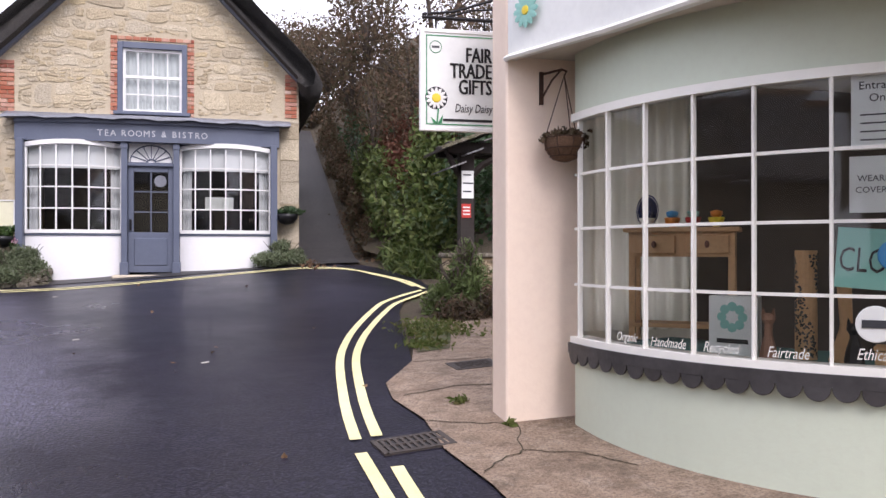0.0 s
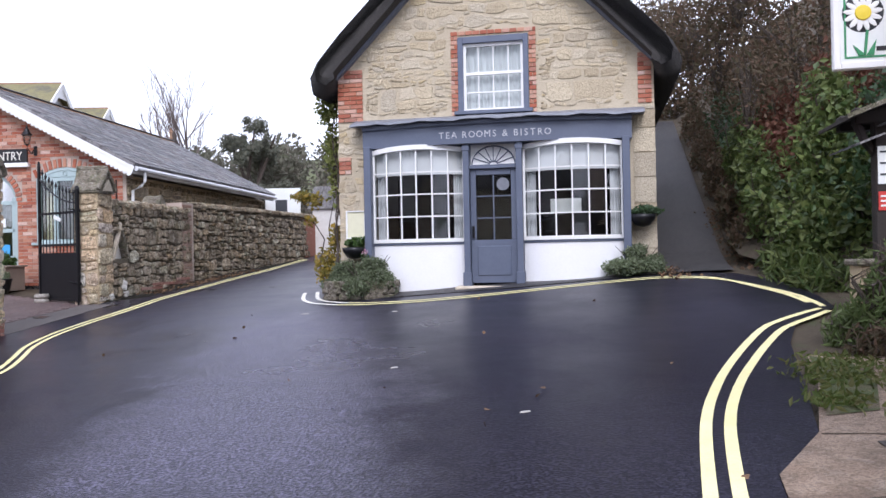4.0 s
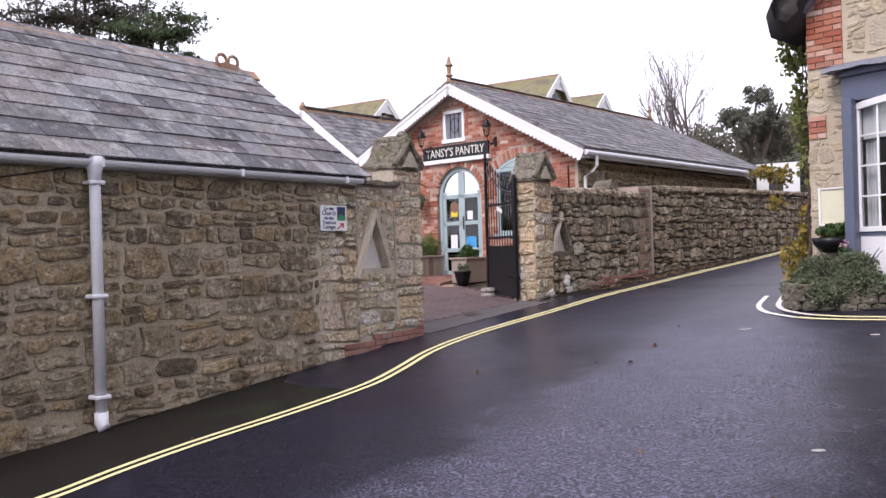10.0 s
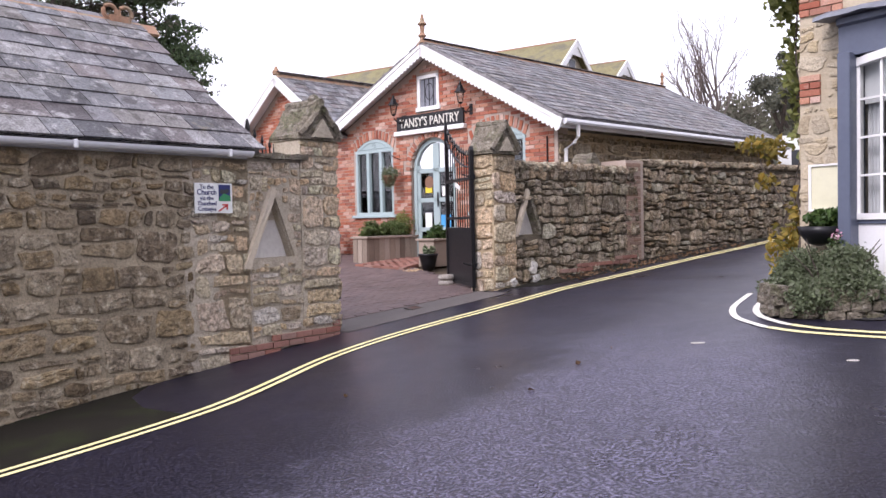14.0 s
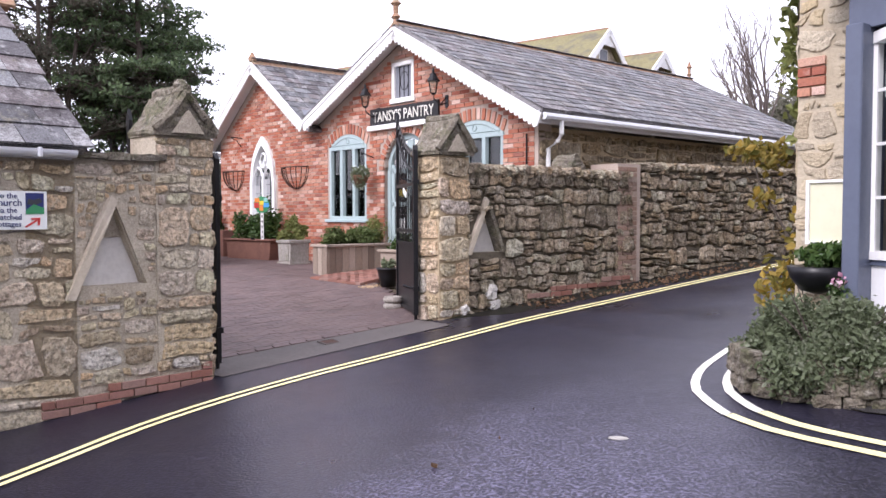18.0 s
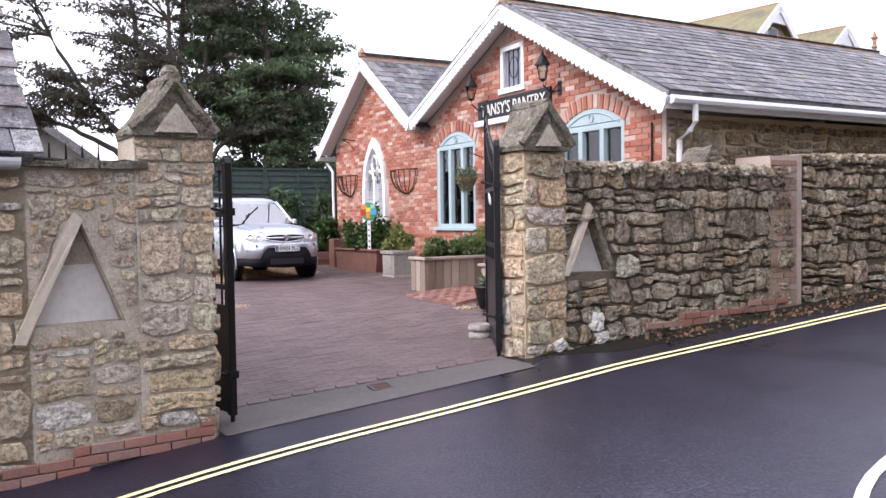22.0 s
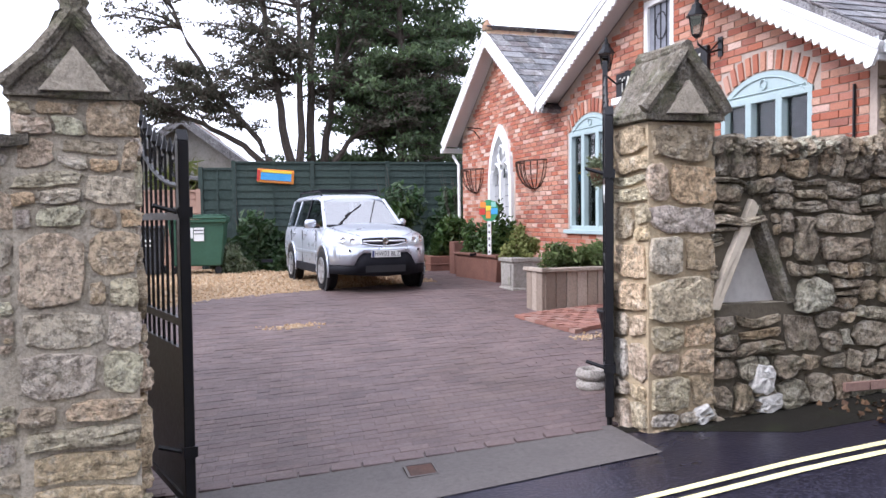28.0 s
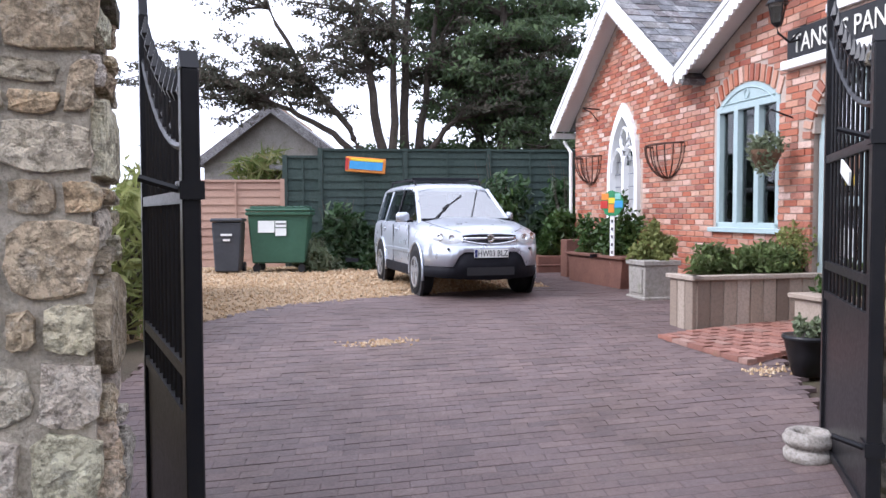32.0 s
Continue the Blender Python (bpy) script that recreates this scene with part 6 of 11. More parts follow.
# upright coping stones
rr = random.Random(21)
for i in range(46):
    x = 0.62 + i * 0.073 + rr.uniform(-0.01, 0.01)
    m = IB @ Matrix.Translation((x, 0.2, 2.83)) @ pose(0, 0, 0, rr.uniform(-4, 4), rr.uniform(-14, 14), 0) @ Matrix.Diagonal((rr.uniform(0.06, 0.10), 0.26, rr.uniform(0.12, 0.2), 1))
    part("coping_stone", shape_mesh(rr.randrange(20), "lichen_stone"), "lichen_stone", wr_, m=m)
part("cap_stone", rough(Geo().prism([(-0.2, 0), (0.2, 0), (0.12, 0.18), (0.0, 0.3), (-0.12, 0.2)], 0.02, 0.4, Matrix.Translation((2.75, 0, 2.82))), "mossy_stone", 0.03, 3, 7), "mossy_stone", wr_, "loose mossy stone on the wall head", m=IB)
# brick pier and the dry-stone length beyond it
WC_M = pose(-8.98, 19.55, 0, 0, 0, 91.5)
wc_ = thing("stone_wall", WC_M @ pose(0.2, 0, 1.2), "dark weathered rubble wall beyond a brick pier", "wall")
IC = (WC_M @ pose(0.2, 0, 1.2)).inverted() @ WC_M
part("brick_pier", Geo().box(-0.42, 0.12, -0.03, 0.5, 0.5, 3.02), "brick_mortar", wc_, m=IC)
part("core", Geo().box(0.1, 14, 0.03, 0.5, 0.4, 2.98), "dark_joint", wc_, m=IC)
for i in range(120):
    x = 0.14 + i * 0.073 + rr.uniform(-0.01, 0.01)
    m = IC @ Matrix.Translation((x, 0.22, 2.99 + 0.012 * x)) @ pose(0, 0, 0, rr.uniform(-4, 4), rr.uniform(-14, 14), 0) @ Matrix.Diagonal((rr.uniform(0.06, 0.10), 0.26, rr.uniform(0.10, 0.16), 1))
    part("coping_stone", shape_mesh(rr.randrange(20), "lichen_stone"), "lichen_stone", wc_, m=m)
WD_M = WC_M @ pose(8.2, 0, 0, 0, 0, -6)
part("far_brick_wall", Geo().box(0, 5, -0.02, 0.3, 0.5, 2.95), "brick_rest", wc_, m=IC @ WC_M.inverted() @ WD_M)

# ---- iron gates, both standing open ----
def gate(m, flip, wide, label):
    ob = thing("iron_gate", m, label, "gate", "entrance gates")
    f = -1 if flip else 1

    def top(k):
        return 2.05 + 0.52 * k * k

    part("hinge_stile", Geo().box(-0.035, 0.035, -0.03, 0.03, 0.06, 2.14), "black_iron", ob, bevel=0.006)
    part("stile_point", Geo().prism([(-0.035, 2.14), (0.035, 2.14), (0.0, 2.2)], -0.03, 0.03), "black_iron", ob)
    part("meeting_stile", Geo().box(f * wide - 0.025, f * wide + 0.025, -0.022, 0.022, 0.05, 2.62).prism([(f * wide - 0.03, 2.62), (f * wide + 0.03, 2.62), (f * wide, 2.74)], -0.02, 0.02), "black_iron", ob)
    part("lower_panel", Geo().box(min(0, f * wide), max(0, f * wide), -0.006, 0.006, 0.10, 0.95), "black_iron", ob, "sheet iron panel")
    for z in (0.10, 0.95, 1.12, 1.72):
        part("rail", Geo().box(min(0, f * wide), max(0, f * wide), -0.018, 0.018, z - 0.022, z + 0.022), "black_iron", ob)
    g = Geo()
    g.tube([(f * wide * k / 12, 0, top(k / 12) - 0.16) for k in range(13)], 0.016, 6)
    part("curved_rail", g, "black_iron", ob)
    n = 11
    for i in range(1, n):
        x = f * wide * i / n
        z = top(i / n)
        part("bar", Geo().tube([(x, 0, 0.95), (x, 0, z)], 0.010, 6).lathe([(0.01, z), (0.026, z + 0.03), (0.004, z + 0.11)], 6, pose(x, 0, 0)), "black_iron", ob)
    for i in range(5):
        x = f * wide * (i + 0.7) / 5.6
        z = top((i + 0.7) / 5.6) - 0.06
        part("scroll", Geo().tube([(x + 0.04 * math.cos(t), 0.0, z + 0.05 * math.sin(t)) for t in (j * 0.7 for j in range(10))], 0.007, 5), "black_iron", ob)
    part("boss", Geo().lathe([(0.06, 0), (0.05, 0.02), (0.01, 0.03)], 8, pose(f * wide / 2, -0.006, 0.5, 90)).box(f * wide / 2 - 0.11, f * wide / 2 + 0.11, -0.02, -0.006, 0.49, 0.51).box(f * wide / 2 - 0.01, f * wide / 2 + 0.01, -0.02, -0.006, 0.39, 0.61), "black_iron", ob)
    part("foot", Geo().tube([(0, 0, -0.02), (0, 0, 0.08)], 0.02, 6), "black_iron", ob)
    for z in (0.4, 1.74):
        part("hinge_strap", Geo().box(-0.05, 0.06, -0.04, 0.04, z - 0.03, z + 0.03).tube([(0, 0.03, z), (0.02 * f, 0.16, z + 0.04)], 0.014, 6), "black_iron", ob)
    return ob


GL = gate(pose(-8.62, 12.735, ground_z(-8.62, 12.74), 0, 0, 198.5), False, 1.42, "tall black iron gate with sheet panel, open against the wall")
GR = gate(pose(-9.06, 15.50, ground_z(-9.06, 15.5), 0, 0, 156.5), False, 1.26, "tall black iron gate with scrolled top, standing open")
part("gate_notice", Geo().box(-0.12, 0.12, 0.015, 0.025, -0.035, 0.035, pose(0.62, 0, 1.62, 0, -18, 0)), "sign_white", GR, "small white notice strip")


# ---- brick tea shop with two gables ----
PM = pose(-13.1, 18.06, 0, 0, 0, 4.5)
pan = thing("brick_building", PM @ pose(0, 0, 1.2), "red brick building with twin gables, scalloped bargeboards and slate roof", "building")
IP = pose(0, 0, -1.2)
SLL, SLR, SLA = 0.46, 0.53, 0.70
MA, AA = (0.13, 5.54), (-5.17, 5.66)


def pan_top(x):
    return max(MA[1] - (SLL if x < MA[0] else SLR) * abs(x - MA[0]), AA[1] - SLA * abs(x - AA[0]))


def seg_arch(x, a, b, zs, zt):
    """The height of a segmental arch at x."""
    h, w = zt - zs, (b - a) / 2
    rad = (w * w + h * h) / (2 * h)
    return zt - rad + math.sqrt(max(0.0, rad * rad - (x - (a + b) / 2) ** 2))


def point_arch(x, a, b, zs, k=1.15):
    w = b - a
    rad = w * k
    xa = abs(x - (a + b) / 2)
    return zs + math.sqrt(max(0.0, rad * rad - (xa + rad - w / 2) ** 2))


LW, RW, DR, GW, LC = (-2.45, -1.15, 2.15, 3.60), (1.20, 2.56, 2.15, 3.56), (-0.60, 0.72, 1.15, 3.08), (-0.33, 0.31, 4.32, 5.05), (-5.77, -4.63, 2.15, 2.98)


def in_open(x, z, pad=0.0):
    for a, b, c, d in (LW, RW):
        if a - pad < x < b + pad and c - 0.05 < z < seg_arch(min(max(x, a), b), a, b, d, d + 0.25) + pad:
            return True
    a, b, c, d = DR
    if a - pad < x < b + pad and z < d + math.sqrt(max(0, 0.66 ** 2 - (min(max(x, a), b) - 0.06) ** 2)) + pad:
        return True
    a, b, c, d = LC
    if a - pad < x < b + pad and c - 0.03 < z < point_arch(min(max(x, a), b), a, b, d) + pad:
        return True
    a, b, c, d = GW
    return a - pad < x < b + pad and c - pad < z < d + pad


# wall behind the bricks, column by column so that arches are true
g = Geo()
N = 220
for i in range(N):
    xa, xb = -7.35 + 10.65 * i / N, -7.35 + 10.65 * (i + 1) / N
    xm = (xa + xb) / 2
    t = pan_top(xm) - 0.05
    z, cuts = 0.6, []
    for a, b, c, d in (LW, RW):
        if a < xm < b:
            cuts.append((c, seg_arch(xm, a, b, d, d + 0.25)))
    if DR[0] < xm < DR[1]:
        cuts.append((0.6, DR[3] + math.sqrt(max(0, 0.66 ** 2 - (xm - 0.06) ** 2))))
    if LC[0] < xm < LC[1]:
        cuts.append((LC[2], point_arch(xm, LC[0], LC[1], LC[3])))
    if GW[0] < xm < GW[1]:
        cuts.append(GW[2:])
    for c, d in sorted(cuts):
        if c > z:
            g.box(xa, xb, 0.0, 0.3, z, c)
        z = d
    g.box(xa, xb, 0.0, 0.3, z, max(z + 0.01, t))
part("front_wall", g, "brick_mortar", pan, m=IP)
part("side_wall", Geo().box(3.0, 3.3, 0.3, 9.2, 0.6, 3.6), "mortar", pan, "rubble stone side wall", m=IP)
part("side_wall", Geo().box(-7.35, -7.05, 0.3, 7.5, 0.6, 3.7), "brick_mortar", pan, m=IP)
part("rear_wall", Geo().box(-7.3, 3.2, 9.1, 9.4, 0.6, 3.6).prism([(-3.9, 3.6), (3.25, 3.6), (-0.2, 5.5)], 9.1, 9.4), "brick_mortar", pan, m=IP)
part("room_back", Geo().box(-7.0, 3.0, 3.4, 3.5, 1.2, 3.7), "room_wall", pan, m=IP)
part("room_floor", Geo().box(-7.0, 3.0, 0.0, 9.1, 1.1, 1.25), "shaded_room", pan, m=IP)
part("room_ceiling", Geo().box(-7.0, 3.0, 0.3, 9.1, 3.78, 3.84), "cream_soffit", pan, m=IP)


def gable_roof(apex, half_l, half_r, slope_l, slope_r, y0, y1, near, seed, most):
    ax, az = apex
    for sgn, half, slope in ((-1, half_l, slope_l), (1, half_r, slope_r)):
        run = math.hypot(half, half * slope)
        a = math.degrees(math.atan(slope))
        base = IP @ Matrix.Translation((ax + sgn * half, y0, az - half * slope + 0.06))
        fr = base @ pose(0, 0, 0, 0, 0, 90 * sgn) @ pose(0, 0, 0, a)
        if sgn < 0:
            fr = IP @ Matrix.Translation((ax - half, y1, az - half * slope + 0.06)) @ pose(0, 0, 0, 0, 0, -90) @ pose(0, 0, 0, a)
        part("roof", Geo().box(0, y1 - y0, 0, run, -0.06, 0.004), "slate_rest", pan, m=fr)
        slating(pan, fr, y1 - y0, run - 0.01, lambda x, y: True, 0.235, 0.29, 0.013, seed=seed + sgn, most=most if sgn > 0 else most // 3, near=near if sgn > 0 else y1 - y0)
    k = y0
    while k < y1:
        part("ridge_tile", Geo().prism([(-0.14, -0.08), (0, 0.06), (0.14, -0.08), (0.12, -0.11), (0, 0.02), (-0.12, -0.11)], k, min(y1, k + 0.44), Matrix.Translation((ax, 0, az + 0.07))), "ridge_tile", pan, m=IP)
        k += 0.45


gable_roof((MA[0], MA[1] + 0.07), 3.35, 3.54, SLL, SLR, -0.32, 9.3, 0.5, 31, 240)
gable_roof(AA, 2.60, 2.45, SLA, SLA, -0.32, 7.5, 0.5, 37, 120)


def barge(ax, az, ex, slope):
    """A white bargeboard with a scalloped lower edge."""
    sgn = 1 if ex > ax else -1
    run = abs(ex - ax) * math.sqrt(1 + slope * slope)
    n = int(run / 0.105)
    pts = [(0, 0.02), (run, 0.02)]
    low = []
    for i in range(n, 0, -1):
        xa, xb = run * i / n, run * (i - 1) / n
        low += [(xa, -0.13), (xa * 0.75 + xb * 0.25, -0.165), (xa * 0.5 + xb * 0.5, -0.175), (xa * 0.25 + xb * 0.75, -0.165)]
    pts += low + [(0, -0.13)]
    a = math.degrees(math.atan(slope))
    mm = IP @ Matrix.Translation((ax, -0.33, az)) @ (pose(0, 0, 0, 0, a, 0) if sgn > 0 else Matrix.Diagonal((-1, 1, 1, 1)) @ pose(0, 0, 0, 0, a, 0))
    g = Geo()
    fl = [(run, 0.02), (0, 0.02), (0, -0.12), (run, -0.12)]
    g.prism(fl, -0.015, 0.015)
    for i in range(n):
        xa, xb = run * i / n, run * (i + 1) / n
        g.prism([(xa, -0.115), (xb, -0.115), (xb, -0.135), (xa * 0.25 + xb * 0.75, -0.165), ((xa + xb) / 2, -0.18), (xa * 0.75 + xb * 0.25, -0.165), (xa, -0.135)], -0.015, 0.015)
    g.prism([(0, 0.06), (run, 0.06), (run, 0.0), (0, 0.0)], -0.03, 0.02)
    part("bargeboard", g, "white_paint", pan, "white scalloped bargeboard", m=mm)
    s = Geo().box(0, run, 0.0, 0.33, -0.03, 0.0)
    part("soffit", s, "white_paint", pan, m=mm)


barge(MA[0], MA[1], 3.64, SLR)
barge(MA[0], MA[1], -2.95, SLL)
barge(AA[0], AA[1], -7.72, SLA)
barge(AA[0], AA[1], -2.95, SLA)
part("valley_lead", Geo().add([(-2.95, -0.25, 4.10), (-3.40, -0.1, 4.50), (-3.40, 6, 4.52), (-2.95, 6, 4.16), (-2.45, -0.1, 4.36)], [(0, 4, 3, 2, 1)]), "lead", pan, "grey lead valley", m=IP)
part("finial", Geo().lathe([(0.07, 0), (0.05, 0.1), (0.09, 0.14), (0.045, 0.2), (0.05, 0.33), (0.1, 0.38), (0.05, 0.44), (0.02, 0.58)], 8), "ridge_tile", pan, "terracotta roof finial", m=IP @ pose(MA[0], -0.28, MA[1] + 0.1))
part("ridge_crest", Geo().lathe([(0.09, 0), (0.1, 0.08), (0.05, 0.14), (0.03, 0.2)], 8), "ridge_tile", pan, m=IP @ pose(AA[0], -0.28, AA[1] + 0.08))
part("finial", Geo().lathe([(0.05, 0), (0.04, 0.08), (0.07, 0.12), (0.04, 0.17), (0.045, 0.27), (0.08, 0.31), (0.04, 0.36), (0.015, 0.45)], 8), "ridge_tile", pan, "terracotta roof finial", m=IP @ pose(MA[0], 9.2, MA[1] + 0.15))
# gutters
part("gutter", Geo().tube([(3.68, -0.30, 3.70), (3.68, 9.3, 3.70)], 0.055, 8).box(3.56, 3.62, -0.32, 9.3, 3.60, 3.79), "upvc", pan, "grey gutter along the eaves", m=IP)
part("gutter_pipe", Geo().tube([(3.68, 0.1, 3.66), (3.68, 0.1, 3.46), (3.60, 0.1, 3.36), (3.37, 0.15, 3.26), (3.37, 0.15, 1.2)], 0.036, 8), "white_paint", pan, "white downpipe", m=IP)
part("gutter_pipe", Geo().tube([(-7.7, -0.1, 3.66), (-7.45, -0.06, 3.45), (-7.42, -0.06, 1.45), (-7.5, -0.14, 1.35)], 0.034, 8), "white_paint", pan, "white downpipe", m=IP)
part("gutter", Geo().box(-7.80, -7.70, -0.35, 7.5, 3.72, 3.82), "white_paint", pan, m=IP)
part("iron_hook", Geo().tube([(3.08, -0.03, 3.5), (3.08, -0.03, 2.6)], 0.014, 5), "black_iron", pan, m=IP)


# windows of three lights under a painted arch
def arched_window(a, b, c, d, label):
    w = part("window", Geo().box(a, a + 0.07, -0.01, 0.10, c, d).box(b - 0.07, b, -0.01, 0.10, c, d).box(a, b, -0.01, 0.1, c, c + 0.07).box(a, b, -0.012, 0.1, d - 0.05, d + 0.02), "sage_paint", pan, label, m=IP, bevel=0.005)
    n = 16
    pts = [(b, d + 0.015), (a, d + 0.015)] + [(a + (b - a) * i / n, seg_arch(a + (b - a) * i / n, a, b, d, d + 0.25)) for i in range(n + 1)]
    part("arch_panel", Geo().prism(pts[1:] + pts[:1], 0.0, 0.1), "sage_paint", w, m=Matrix())
    inner = [(a + 0.1 + (b - a - 0.2) * i / n, seg_arch(a + (b - a) * i / n, a, b, d, d + 0.25) * 0.82 + (d + 0.03) * 0.18 - 0.02) for i in range(n + 1)]
    g = Geo()
    g.tube([(x, -0.006, z) for x, z in inner] + [(a + 0.1, -0.006, d + 0.045), (b - 0.1, -0.006, d + 0.045)][::-1], 0.010, 4)
    g.tube([((a + b) / 2 + 0.05 * math.cos(t), -0.008, d + 0.12 + 0.05 * math.sin(t)) for t in (j * 0.628 for j in range(11))], 0.010, 4)
    part("arch_moulding", g, "sage_paint", w)
    for k in (1, 2):
        x = a + (b - a) * k / 3
        part("mullion", Geo().box(x - 0.045, x + 0.045, -0.015, 0.1, c + 0.05, d), "sage_paint", w, bevel=0.006)
    for k in range(3):
        xa = a + (b - a) * k / 3
        part("pane", Geo().box(xa + 0.03, xa + (b - a) / 3 - 0.03, 0.05, 0.055, c + 0.05, d), "glass", w, shadow=False)
    part("window_sill", Geo().box(a - 0.10, b + 0.10, -0.07, 0.1, c - 0.05, c + 0.01), "sage_paint", w, bevel=0.006)
    g = Geo()
    for i in range(13):
        x = a + 0.05 + 0.3 * i / 12
        y = 0.28 + 0.02 * math.sin(i * 1.7)
        g.v += [(x, y, c), (x, y, d)]
    g.f = [(2 * i, 2 * i + 2, 2 * i + 3, 2 * i + 1) for i in range(12)]
    part("curtain", g, "notice_cream", w, "drawn-back ochre curtain")
    # soldier arch of bricks
    rr = random.Random(int(a * 100))
    m = 13
    for i in range(m):
        x = a - 0.02 + (b - a + 0.04) * (i + 0.5) / m
        z = seg_arch(min(max(x, a), b), a, b, d, d + 0.25)
        tilt = math.degrees((x - (a + b) / 2) * 0.62)
        part("arch_brick", Geo().box(-0.036, 0.036, -0.018, 0.02, 0.012, 0.20), "brick", pan, m=IP @ pose(x, 0, z, 0, tilt, 0))


arched_window(*LW, "blue-green three-light window with an arched head")
arched_window(*RW, "blue-green three-light window with an arched head")
# lancet window
a, b, c, d = LC
n = 14
outer = [(a + (b - a) * i / n, point_arch(a + (b - a) * i / n, a, b, d)) for i in range(n + 1)]
inner = [(a + 0.11 + (b - a - 0.22) * i / n, point_arch(a + 0.11 + (b - a - 0.22) * i / n, a + 0.11, b - 0.11, d)) for i in range(n + 1)]
g = Geo()
for i in range(n):
    q = [outer[i], outer[i + 1], inner[i + 1], inner[i]]
    g.prism(q[::-1], -0.06, 0.1)
g.box(a, a + 0.11, -0.06, 0.1, c, d).box(b - 0.11, b, -0.06, 0.1, c, d).box(a - 0.06, b + 0.06, -0.08, 0.1, c - 0.06, c + 0.02)
lan = part("lancet_window", g, "white_paint", pan, "white gothic lancet window with two lights", m=IP)
g = Geo()
mid = (a + b) / 2
g.box(mid - 0.04, mid + 0.04, -0.04, 0.08, c, d + 0.1)
for sgn in (-1, 1):
    g.tube([(mid + sgn * 0.23 + sgn * 0.23 * math.cos(t), -0.01, d + 0.36 * math.sin(t)) for t in (math.pi * j / 10 for j in range(11))], 0.035, 4)
g.tube([(mid + 0.14 * math.cos(t), -0.01, d + 0.52 + 0.17 * math.sin(t)) for t in (2 * math.pi * j / 10 for j in range(11))], 0.03, 4)
part("tracery", g, "white_paint", lan)
part("pane", Geo().prism(inner + [(b - 0.11, c), (a + 0.11, c)], 0.05, 0.056), "glass", lan, shadow=False)
g = Geo()
for i in range(1, 7):
    g.box(a + 0.1, b - 0.1, 0.04, 0.05, c + i * 0.2 - 0.005, c + i * 0.2 + 0.005)
part("leading", g, "lead", lan)
# gable window with leaded glass
a, b, c, d = GW
gw = part("gable_window", Geo().box(a, a + 0.075, -0.025, 0.08, c, d).box(b - 0.075, b, -0.025, 0.08, c, d).box(a, b, -0.025, 0.08, d - 0.075, d).box(a - 0.04, b + 0.04, -0.05, 0.08, c - 0.02, c + 0.07), "white_paint", pan, "small white window with leaded glass", m=IP, bevel=0.006)
part("pane", Geo().box(a + 0.07, b - 0.07, 0.02, 0.025, c + 0.06, d - 0.07), "lead", gw)
g = Geo()
for k in (0.3, 0.5, 0.7):
    g.box(a + (b - a) * k - 0.006, a + (b - a) * k + 0.006, 0.008, 0.02, c + 0.06, d - 0.07)
g.tube([(0.0 + 0.12 * math.cos(t), 0.012, 4.7 + 0.17 * math.sin(t)) for t in (2 * math.pi * j / 12 for j in range(13))], 0.008, 4)
part("leading", g, "ink", gw)
# arched double door
a, b, c, d = DR
n = 16
oc = [(0.06 + 0.66 * math.cos(math.pi * (1 - i / n)), d + 0.66 * math.sin(math.pi * i / n)) for i in range(n + 1)]
ic = [(0.06 + 0.57 * math.cos(math.pi * (1 - i / n)), d + 0.57 * math.sin(math.pi * i / n)) for i in range(n + 1)]
g = Geo()
for i in range(n):
    g.prism([oc[i], oc[i + 1], ic[i + 1], ic[i]][::-1], 0.08, 0.2)
g.box(a, a + 0.09, 0.08, 0.2, 1.15, d).box(b - 0.09, b, 0.08, 0.2, 1.15, d)
door2 = part("door_frame", g, "sage_paint", pan, "blue-green arched double door, shut", m=IP)
for sgn in (-1, 1):
    x0, x1 = sorted((0.06, 0.06 + sgn * 0.57))
    g = Geo()
    g.box(x0, x0 + 0.09, 0.1, 0.15, 1.25, d + (0.55 if sgn > 0 else 0.1)).box(x1 - 0.09, x1, 0.1, 0.15, 1.25, d + (0.1 if sgn > 0 else 0.55))
    for z in (1.25, 1.78, 2.40, 3.02):
        g.box(x0, x1, 0.1, 0.15, z, z + 0.09)
    part("door_leaf", g, "sage_paint", door2, bevel=0.004)
    part("pane", Geo().box(x0 + 0.05, x1 - 0.05, 0.122, 0.126, 1.3, d), "glass", door2, shadow=False)
part("pane", Geo().prism(ic, 0.122, 0.126), "glass", door2, shadow=False)
for x, z, w, h, mt in ((0.32, 1.95, 0.3, 0.36, "sky_blue"), (0.30, 2.62, 0.16, 0.2, "sign_white"), (-0.2, 2.0, 0.2, 0.36, "sign_white"), (-0.18, 2.66, 0.2, 0.12, "sun_yellow")):
    part("door_notice", Geo().box(x - w / 2, x + w / 2, 0.112, 0.118, z - h / 2, z + h / 2), mt, door2)
part("round_notice", Geo().lathe([(0.13, 0), (0.13, 0.006), (0.01, 0.006)], 14, pose(-0.16, 0.116, 2.82, 90)), "terracotta", door2)
part("door_handle", Geo().tube([(0.13, 0.07, 2.3), (0.13, 0.07, 2.6)], 0.014, 6), "black_iron", door2)
rr = random.Random(4)
for i in range(22):
    t = math.pi * (i + 0.5) / 22
    part("arch_brick", Geo().box(-0.036, 0.036, -0.02, 0.03, 0.672, 0.80), "brick", pan, m=IP @ pose(0.06, 0, d, 0, 90 - math.degrees(t), 0))
